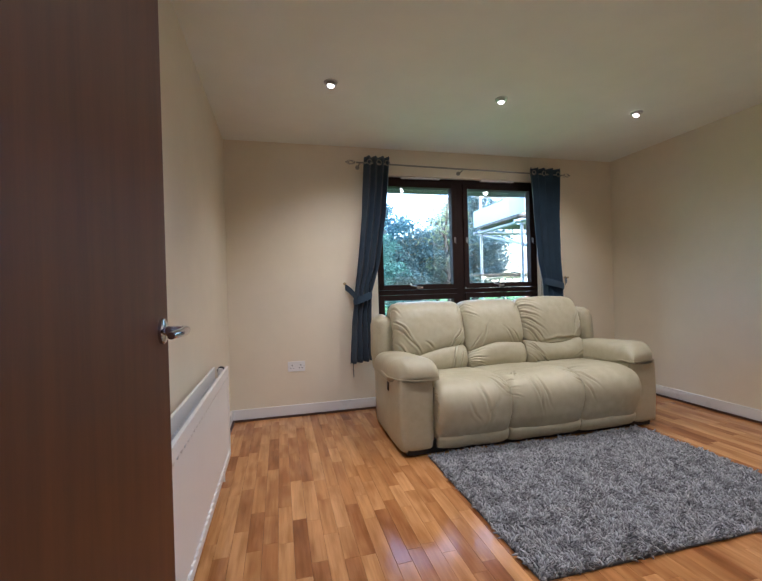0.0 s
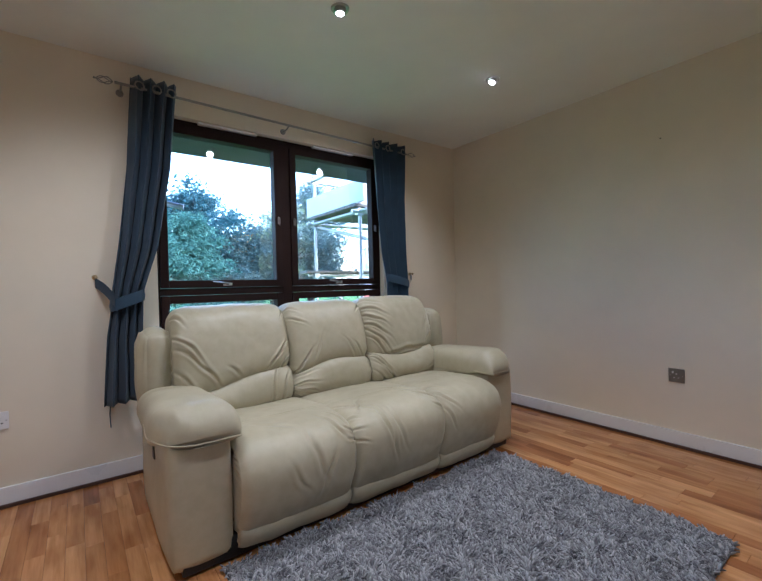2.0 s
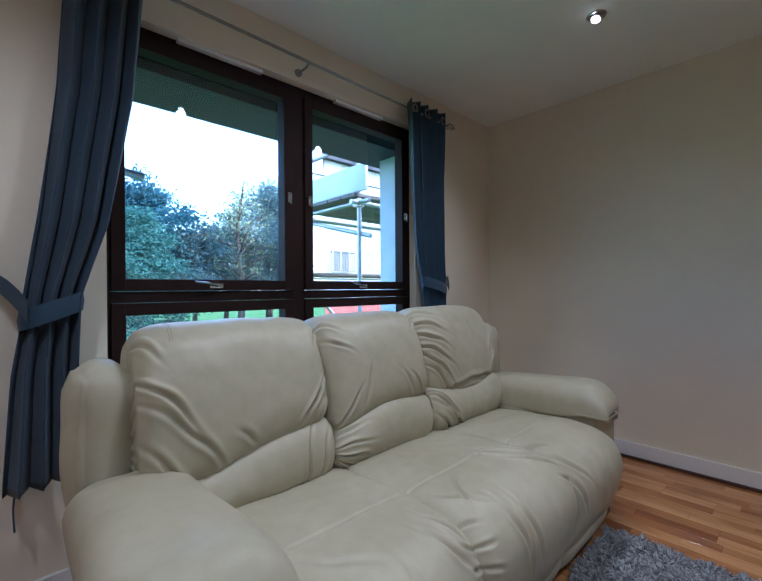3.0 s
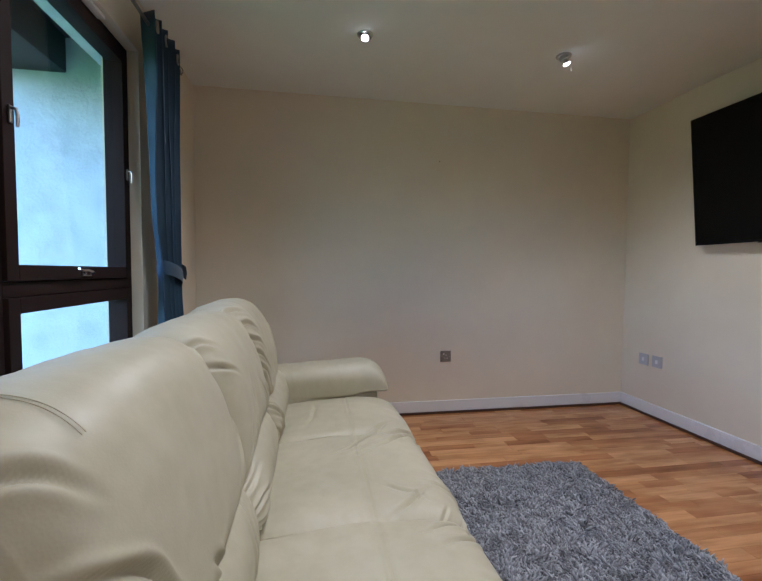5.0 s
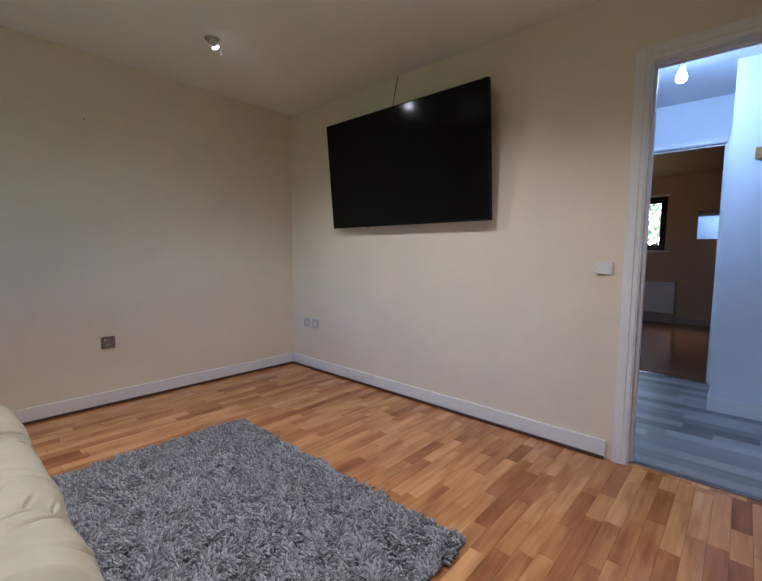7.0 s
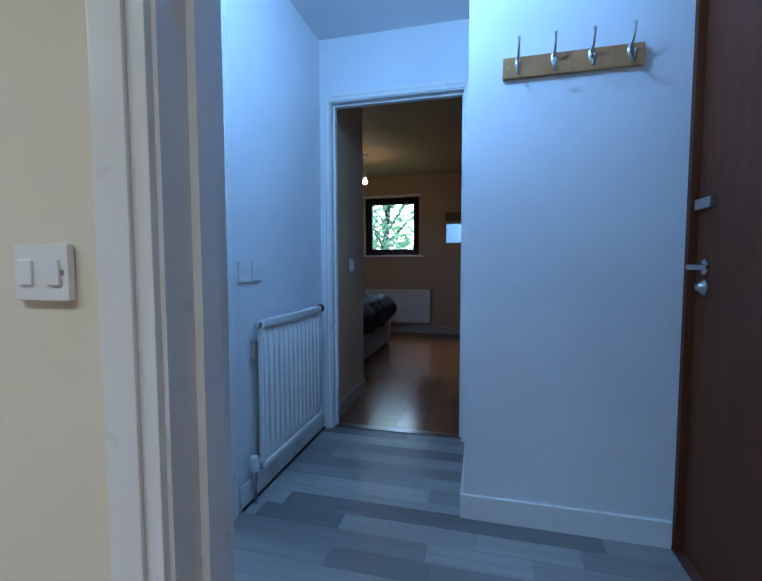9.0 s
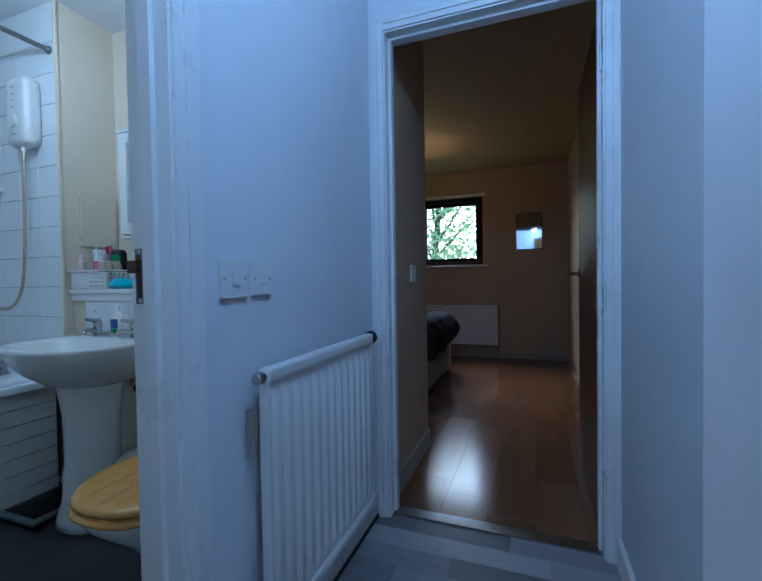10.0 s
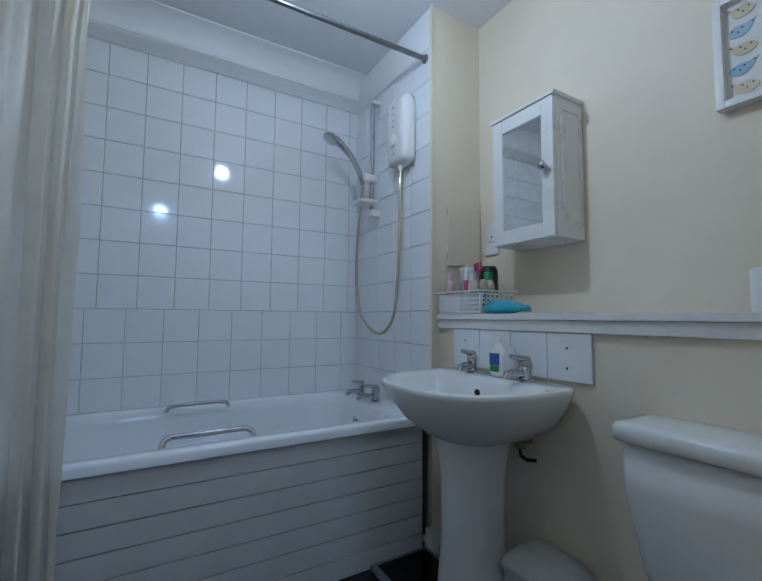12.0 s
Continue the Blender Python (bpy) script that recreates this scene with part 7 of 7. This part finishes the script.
part("mirror_glass", boxes((0.905, 1.195, BY + 0.012, BY + 0.016, 1.345, 1.775), bevel=0.001), MIRROR, mi, "mirror glass", False)
br = thing("bedroom_radiator", (1.9, BY + 0.06, 0.0), "flat cream panel radiator below the bedroom window", "radiator")
part("panel", boxes((1.42, 2.42, BY + 0.05, BY + 0.075, 0.16, 0.66), bevel=0.008, seg=3), RADW, br)
part("back", boxes((1.46, 2.38, BY + 0.001, BY + 0.05, 0.25, 0.55), bevel=0.002), RADW, br)
part("valve", tube(bmesh.new(), [(1.405, BY + 0.06, 0.0), (1.405, BY + 0.06, 0.62), (1.402, BY + 0.062, 0.66)], [0.008, 0.008, 0.020], 10), BRASS, br)
bed = thing("divan_bed", (2.6, -4.1, 0.0), "divan bed under a rumpled black duvet", "bed")
q = bmesh.new()
soft_box(q, 1.86, 3.95, -4.86, -3.40, 0.02, 0.36, 0.03, 8, 0.004)
part("divan_base", q, DIVAN, bed, "grey cloth divan base", True)
q = bmesh.new()
soft_box(q, 1.80, 3.97, -4.90, -3.36, 0.30, 0.62, 0.11, 26, 0.03, 0.05, 3.0)
part("duvet", q, DUVET, bed, "rumpled black duvet", True)
bd = thing("bedroom_door", (0.765, -2.1, 0.0), "dark brown flush bedroom door standing open", "door")
dl = part("leaf", boxes((0.735, 0.773, -2.842, -2.082, 0.008, 1.975), bevel=0.0015), DOORW, bd)
lever(dl, (0.773, -2.785, 1.005), (1, 0, 0), (0, 1, 0))
plate("light_switch", (1.60, -2.45, 1.02), "x-", 0.086, 0.086, "white plastic light switch inside the bedroom", "light switch", PLASTIC, 1, "rocker")
ds = bmesh.new()
lathe(ds, (0.70, -3.0, 0.0), [(0.016, 0.0), (0.018, 0.02), (0.014, 0.035), (0.001, 0.036)], 14)
solo("door_stop", ds, BLACKP, "small dark door stop on the bedroom floor", "door stop")


# ---- outside ----
GZ = -2.7
g = bmesh.new()
n = 24
verts = [[g.verts.new((-400 + 800 * i / n, -400 + 800 * j / n, GZ)) for i in range(n + 1)] for j in range(n + 1)]
for j in range(n):
    for i in range(n):
        g.faces.new((verts[j][i], verts[j][i + 1], verts[j + 1][i + 1], verts[j + 1][i]))
setting("ground", g, GRASS, "wide green lawn below the flat", "lawn")


def crown_mesh(name, pts, size, material, seed, droop=0.0):
    """Leaf clumps: small bent blades, one for each point."""
    rng = np.random.RandomState(seed)
    pts = np.array(pts)
    n = len(pts)
    s = 0.56 * size * rng.uniform(0.6, 1.35, n)
    a = rng.normal(0, 1, (n, 3))
    a[:, 2] = a[:, 2] * 0.7 - droop
    a /= np.linalg.norm(a, axis=1)[:, None]
    b = np.cross(a, rng.normal(0, 1, (n, 3)))
    b /= np.linalg.norm(b, axis=1)[:, None]
    c = np.cross(a, b)
    V = np.zeros((n, 6, 3))
    for k, (u, v, w) in enumerate(((-1, 0, 0), (-0.3, 0.42, 0.16), (0.5, 0.36, 0.10), (1, 0, -0.15), (0.5, -0.36, 0.10), (-0.3, -0.42, 0.16))):
        V[:, k] = pts + (a * u + b * v + c * w) * s[:, None]
    base = (np.arange(n) * 6)[:, None]
    F = np.concatenate([base + np.array([0, 1, 2, 3])[None], base + np.array([0, 3, 4, 5])[None]])
    me = bpy.data.meshes.new(name)
    me.from_pydata(V.reshape(-1, 3), [], F.tolist())
    me.materials.append(material)
    return me


def tree(name, at, height, spread, kind, material, count, size, seed, label, bare=0.0):
    root = thing(name, at, label, "tree")
    rng = random.Random(seed)
    x, y, z = at
    bm = bmesh.new()
    tr = height * 0.018 + 0.06
    trunk = [(x + 0.25 * math.sin(i * 1.3 + seed) * i / 6, y + 0.2 * math.cos(i * 1.7 + seed) * i / 6, z + height * 0.92 * i / 6) for i in range(7)]
    tube(bm, trunk, [tr * (1 - 0.145 * i) for i in range(7)], 8)
    pts = []
    tips = []
    limbs = 34 if kind == "conifer" else 22
    for k in range(limbs):
        f = (k + rng.random()) / limbs
        hz = (0.10 + 0.86 * f) if kind == "conifer" else (0.28 + 0.62 * f)
        base = Vector([np.interp(hz * height * 1.0, [p[2] - z for p in trunk], [p[i] for p in trunk]) for i in (0, 1)] + [z + hz * height * 0.95])
        ang = k * 2.399 + rng.uniform(-0.4, 0.4)
        if kind == "conifer":
            reach = spread * (1.05 - f) ** 0.8 * rng.uniform(0.75, 1.2)
            rise = -0.12 * reach + rng.uniform(-0.2, 0.2)
        else:
            reach = spread * (0.55 + 0.6 * math.sin(math.pi * min(1, 0.25 + 0.75 * f))) * rng.uniform(0.6, 1.1) * (1.0 - 0.5 * f * f)
            rise = reach * rng.uniform(0.25, 0.8)
        tip = base + Vector((math.cos(ang) * reach, math.sin(ang) * reach, rise))
        mid = (base + tip) / 2 + Vector((0, 0, 0.08 * reach))
        tube(bm, [base, mid, tip], [tr * 0.32 * (1 - 0.6 * f), tr * 0.2 * (1 - 0.6 * f), 0.015], 5)
        if bare:
            for q in range(5):
                s = base.lerp(tip, 0.3 + 0.14 * q)
                e = s + Vector((rng.uniform(-1, 1), rng.uniform(-1, 1), rng.uniform(0.4, 1.2))) * reach * 0.35
                tube(bm, [s, (s + e) / 2 + Vector((0.05, 0, 0.05)), e], [0.03, 0.02, 0.01], 4)
                tips.append(e)
        tips.append(tip)
        m = max(8, int(3 * count / limbs))
        clumps = [base.lerp(tip, rng.uniform(0.25, 1.05)) + Vector((rng.gauss(0, 0.10), rng.gauss(0, 0.10), rng.gauss(0, 0.08))) * spread for _ in range(5)]
        for q in range(m):
            c = rng.choice(clumps)
            w = spread * (0.10 if kind == "conifer" else 0.13)
            pts.append(c + Vector((rng.gauss(0, w), rng.gauss(0, w), rng.gauss(0, w * 0.7))))
    part("trunk", bm, BARK, root, "", True)
    if bare:
        pts = [rng.choice(tips) + Vector((rng.gauss(0, 0.3), rng.gauss(0, 0.3), rng.gauss(0, 0.3))) for _ in range(3 * count)]
    me = crown_mesh("crown", [Vector(p) - Vector(at) for p in pts], size, material, seed, 0.35 if kind == "conifer" else 0.0)
    ob = new("crown", me)
    ob.parent = root
    tagged(ob, kind="stuff")
    return root


tree("conifer_tree", (3.6, 25.0, GZ), 8.4, 3.6, "conifer", LEAF_GREEN, 5200, 0.20, 1, "spreading green conifer beyond the lawn")
tree("conifer_tree", (6.4, 27.0, GZ), 8.8, 3.4, "conifer", LEAF_GREEN, 5200, 0.20, 2, "spreading green conifer beyond the lawn")
tree("conifer_tree", (7.6, 33.0, GZ), 12.2, 4.0, "broad", LEAF_DARK, 5600, 0.26, 3, "tall dark blue-green tree behind the conifers")
tree("broadleaf_tree", (10.8, 31.0, GZ), 8.6, 3.4, "broad", LEAF_MIX, 4200, 0.20, 4, "rounded tree turning yellow in autumn")
tree("broadleaf_tree", (14.2, 34.0, GZ), 9.6, 4.0, "broad", LEAF_MIX, 4200, 0.22, 5, "rounded grey-green tree with thinning leaves")
tree("bare_tree", (13.2, 29.0, GZ), 12.6, 2.6, "broad", LEAF_LIGHT, 520, 0.16, 6, "thin tall tree almost bare of leaves", 1.0)
tree("broadleaf_tree", (17.8, 34.0, GZ), 9.0, 4.2, "broad", LEAF_MIX, 4200, 0.22, 7, "rounded grey-green tree with thinning leaves")
tree("broadleaf_tree", (19.6, 37.0, GZ), 14.6, 4.8, "broad", LEAF_MIX, 5200, 0.24, 8, "tall grey-green tree at the lawn's end")
tree("conifer_tree", (0.2, 29.0, GZ), 10.0, 4.0, "conifer", LEAF_DARK, 4600, 0.24, 9, "dark green conifer beyond the lawn")
tree("conifer_tree", (-4.5, 28.0, GZ), 9.0, 3.6, "conifer", LEAF_GREEN, 4200, 0.24, 10, "spreading green conifer beyond the lawn")
tree("ash_tree", (4.2, -14.5, GZ), 9.5, 3.4, "broad", LEAF_LIGHT, 2000, 0.17, 11, "leafy light green tree outside the bedroom")
tree("ash_tree", (8.5, -17.0, GZ), 10.5, 3.8, "broad", LEAF_LIGHT, 2600, 0.18, 12, "leafy light green tree outside the bedroom")


def apartment(name, x0, x1, y0, y1, label, brick_top, storeys, wins, skew=0.0):
    """A low block: brick ground floor, rendered storeys above, windows on the south face."""
    root = thing(name, ((x0 + x1) / 2, (y0 + y1) / 2, GZ), label, "building")
    top = GZ + 2.75 * storeys
    def skewed(bm):
        for v in bm.verts:
            if v.co.y > (y0 + y1) / 2 and v.co.x < (x0 + x1) / 2:
                v.co.x += skew
        return bm

    part("brick_wall", skewed(boxes((x0, x1, y0, y1, GZ, GZ + brick_top))), BRICKM, root, "red brick ground floor")
    # white storeys in the render darkened against overexposure
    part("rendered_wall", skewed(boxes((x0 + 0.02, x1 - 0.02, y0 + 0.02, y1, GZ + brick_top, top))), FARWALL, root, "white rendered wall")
    part("roof", skewed(boxes((x0 - 0.25, x1 + 0.25, y0 - 0.25, y1 + 0.25, top, top + 0.22), bevel=0.03)), SOFFIT, root, "dark roof edge")
    for (wx, wz, w, h, french) in wins:
        if not x0 + 0.3 < wx < x1 - 0.3:
            continue
        wp = part("window", boxes((wx - w / 2, wx + w / 2, y0 - 0.03, y0 + 0.02, wz, wz + 0.07), (wx - w / 2, wx + w / 2, y0 - 0.03, y0 + 0.02, wz + h - 0.07, wz + h), (wx - w / 2, wx - w / 2 + 0.07, y0 - 0.03, y0 + 0.02, wz + 0.07, wz + h - 0.07), (wx + w / 2 - 0.07, wx + w / 2, y0 - 0.03, y0 + 0.02, wz + 0.07, wz + h - 0.07), (wx - 0.035, wx + 0.035, y0 - 0.03, y0 + 0.02, wz + 0.07, wz + h - 0.07)), GLOSSW, root, "white window frame")
        part("pane", boxes((wx - w / 2 + 0.07, wx - 0.035, y0 - 0.012, y0 - 0.002, wz + 0.07, wz + h - 0.07), (wx + 0.035, wx + w / 2 - 0.07, y0 - 0.012, y0 - 0.002, wz + 0.07, wz + h - 0.07)), FARGLASS, wp, "dark glass")
        if french:
            rl = boxes((wx - w / 2 - 0.15, wx + w / 2 + 0.15, y0 - 0.30, y0 - 0.26, wz + 0.95, wz + 1.0), (wx - w / 2 - 0.15, wx + w / 2 + 0.15, y0 - 0.30, y0 - 0.26, wz, wz + 0.05))
            for k in range(12):
                bx = wx - w / 2 - 0.14 + (w + 0.26) * k / 11
                box(rl, bx, bx + 0.02, y0 - 0.29, y0 - 0.27, wz + 0.05, wz + 0.95)
            box(rl, wx - w / 2 - 0.15, wx - w / 2 - 0.11, y0 - 0.28, y0, wz + 0.95, wz + 1.0)
            box(rl, wx + w / 2 + 0.11, wx + w / 2 + 0.15, y0 - 0.28, y0, wz + 0.95, wz + 1.0)
            part("balcony_rail", rl, BLACKP, root, "black balcony railing")
    return root


W2, W3 = GZ + 4.65, GZ + 7.05
apartment("apartment_block", 12.6, 30.0, 18.0, 27.0, "tall block of flats in white render over red brick", 3.2, 3.7, [(13.9, GZ + 0.9, 1.3, 1.2, False), (16.2, GZ + 0.9, 0.9, 1.2, False), (18.4, GZ + 0.9, 0.9, 1.2, False), (13.6, W2, 1.1, 1.65, True), (15.9, W2 + 0.2, 0.8, 1.0, False), (15.3, W3, 0.85, 1.0, False), (18.4, W3, 0.85, 1.1, False), (21.0, W3, 0.85, 1.1, False), (21.2, W2, 1.1, 1.65, True), (23.5, W3, 0.85, 1.1, False), (23.5, W2 + 0.8, 0.8, 1.1, False)], 7.0)
apartment("brick_house", 18.5, 31.0, 16.6, 17.9, "red brick wing of the flats with white windows", 7.6, 2.8, [(19.4, GZ + 4.9, 1.2, 1.1, False), (21.0, GZ + 4.9, 1.0, 1.1, False), (21.0, GZ + 0.9, 1.3, 1.1, False), (23.2, GZ + 0.9, 1.2, 1.1, False), (25.5, GZ + 3.6, 1.2, 1.1, False)])
gw = thing("garden_wall", (10.3, 21.5, GZ), "low white rendered garden wall beyond the lawn", "wall")
part("wall", boxes((7.6, 13.0, 21.4, 21.65, GZ, GZ + 1.25)), RENDER, gw)
part("coping", boxes((7.55, 13.05, 21.35, 21.7, GZ + 1.25, GZ + 1.33), bevel=0.01), RENDER, gw)

# ---- scaffold ----
sf = thing("scaffold", (5.0, 5.4, GZ), "galvanised tube scaffold with a boarded platform", "scaffold")


def pole_part(a, b, name="tube"):
    part(name, tube(bmesh.new(), [a, b], 0.024, 10), GALV, sf)


def clamp(p):
    bm = boxes((p[0] - 0.045, p[0] + 0.045, p[1] - 0.04, p[1] + 0.04, p[2] - 0.045, p[2] + 0.045), bevel=0.012)
    part("coupler", bm, GALV, sf)


for px in (3.8, 6.0, 8.2):
    for py in (4.9, 6.1):
        pole_part((px, py, GZ), (px, py, 3.9 if py > 5 else 3.3), "standard")
for z in (1.22, 1.98, 2.62, 3.0):
    pole_part((3.68, 6.13, z), (8.5, 6.13, z), "ledger")
    clamp((3.8, 6.11, z))
    clamp((6.0, 6.11, z))
for z in (1.98, 2.62, 2.98):
    pole_part((3.77, 4.70, z), (3.77, 6.24, z), "transom")
    clamp((3.79, 4.9, z))
for z in (1.98,):
    pole_part((3.66, 4.87, z), (8.5, 4.87, z), "ledger")
pole_part((3.83, 6.25, 1.98), (3.83, 4.75, 1.62), "brace")
pole_part((3.83, 4.95, 3.5), (3.83, 6.2, 2.7), "brace")
pole_part((3.9, 6.16, 1.2), (6.0, 6.16, -0.9), "brace")
WOODB = door_wood("weathered_scaffold_board", (0.10, 0.085, 0.07), (0.19, 0.165, 0.14), 0.8)
for k in range(5):
    yy = 4.86 + k * 0.245
    part("deck_board", boxes((3.7, 8.6, yy, yy + 0.225, 2.04, 2.078), bevel=0.004), WOODB, sf, "weathered scaffold board")
part("toe_board", boxes((3.715, 3.75, 4.70, 6.20, 2.085, 2.36), bevel=0.004), paint("pale_painted_board", (0.55, 0.56, 0.55), 0.7, 0.1), sf, "pale painted toe board")
part("toe_board", boxes((3.75, 8.6, 6.07, 6.10, 2.085, 2.32), bevel=0.004), WOODB, sf, "weathered toe board")
part("low_board", boxes((3.6, 8.4, 6.02, 6.24, 1.245, 1.283), bevel=0.004), WOODB, sf, "weathered scaffold board")
pole_part((1.05, 4.45, 1.86), (1.62, 4.25, 1.72), "tube")

# ---- floor pieces, last ----
strips(bpy.data.objects["floor_1"], 0.0, X1, 0.0, Y1, "y", 0.0645, (0.22, 0.30, 0.40, 0.52), STRIP, "floor_strip", 300, lambda x, y: abs(x - 1.0) + 0.6 * abs(y - 1.2), 3)
strips(bpy.data.objects["floor_1"], 0.21, 0.99, -0.05, 0.0, "y", 0.0645, (0.20, 0.3), STRIP, "floor_strip", 12, lambda x, y: x, 5)
strips(bpy.data.objects["floor_2"], 0.0, 1.635, -1.255, -0.05, "x", 0.098, (0.36, 0.52, 0.70, 0.9), GREYP, "floor_plank", 200, lambda x, y: 0, 7)
strips(bpy.data.objects["floor_2"], 0.73, 1.635, -2.0, -1.255, "x", 0.098, (0.36, 0.52, 0.70), GREYP, "floor_plank", 200, lambda x, y: 0, 8)
strips(bpy.data.objects["floor_4"], 0.62, 4.0, BY, -2.02, "y", 0.19, (0.9, 1.2), BEDP, "floor_plank", 120, lambda x, y: 0, 9)


# ---- wall tiles ----
def tile_mesh(w, h, normal):
    bm = bmesh.new()
    d, ch = 0.006, 0.0022
    a, b = w / 2, h / 2
    rows = []
    for ins, out in ((0, 0.0), (0, d - ch), (ch, d)):
        ring = []
        for sx, sz in ((-1, -1), (1, -1), (1, 1), (-1, 1)):
            u, z = sx * (a - ins), sz * (b - ins)
            ring.append((-out, -u, z) if normal == "x" else (-u, out, z))
        rows.append(ring)
    made = rings(bm, rows, False)
    bm.faces.new(made[-1])
    bmesh.ops.recalc_face_normals(bm, faces=bm.faces)
    return link_mesh("tile", bm, TILE, False)


def tiles(parent, normal, plane, a0, a1, z0, z1, pitch, off_low, split):
    """Square tiles; the rows below the split height are shifted."""
    g = 0.0011
    cache = {}
    rng = random.Random(11)
    z = split
    rows = []
    while z < z1 - 0.01:
        rows.append((z, min(z + pitch, z1), 0.0))
        z += pitch
    z = split
    while z > z0 + 0.01:
        rows.append((max(z - pitch, z0), z, off_low))
        z -= pitch
    for lo, hi, off in rows:
        cur = a0
        first = (0.055 if off == 0 else 0.095) if normal == "x" else pitch
        while cur < a1 - 0.006:
            nxt = min(cur + first, a1)
            first = pitch
            w, h = nxt - cur - 2 * g, hi - lo - 2 * g
            if w > 0.004 and h > 0.004:
                key = (round(w, 4), round(h, 4))
                if key not in cache:
                    cache[key] = tile_mesh(w, h, normal)
                ob = new("tile", cache[key])
                ob.parent = parent
                mid, zz = (cur + nxt) / 2, (lo + hi) / 2
                tilt = (rng.uniform(-0.22, 0.22), rng.uniform(-0.22, 0.22))
                ob.matrix_local = pose(plane, mid, zz, 0, tilt[0], tilt[1]) if normal == "x" else pose(mid, plane, zz, tilt[0], 0, tilt[1])
            cur = nxt


part("grout_bed", boxes((X1 - 0.004, X1 + 0.01, -1.704, -0.10, 0.53, 2.173)), GROUT, btile, "grey grout")
part("grout_bed", boxes((3.15, X1 - 0.004, -1.71, -1.700, 0.53, 2.173)), GROUT, alcove, "grey grout")
tiles(btile, "x", X1 - 0.003, -1.698, -0.10, 0.535, 2.172, 0.148, 0.05, 0.978)
tiles(alcove, "y", -1.7015, 3.153, X1 - 0.006, 0.535, 2.172, 0.148, 0.0, 0.978)
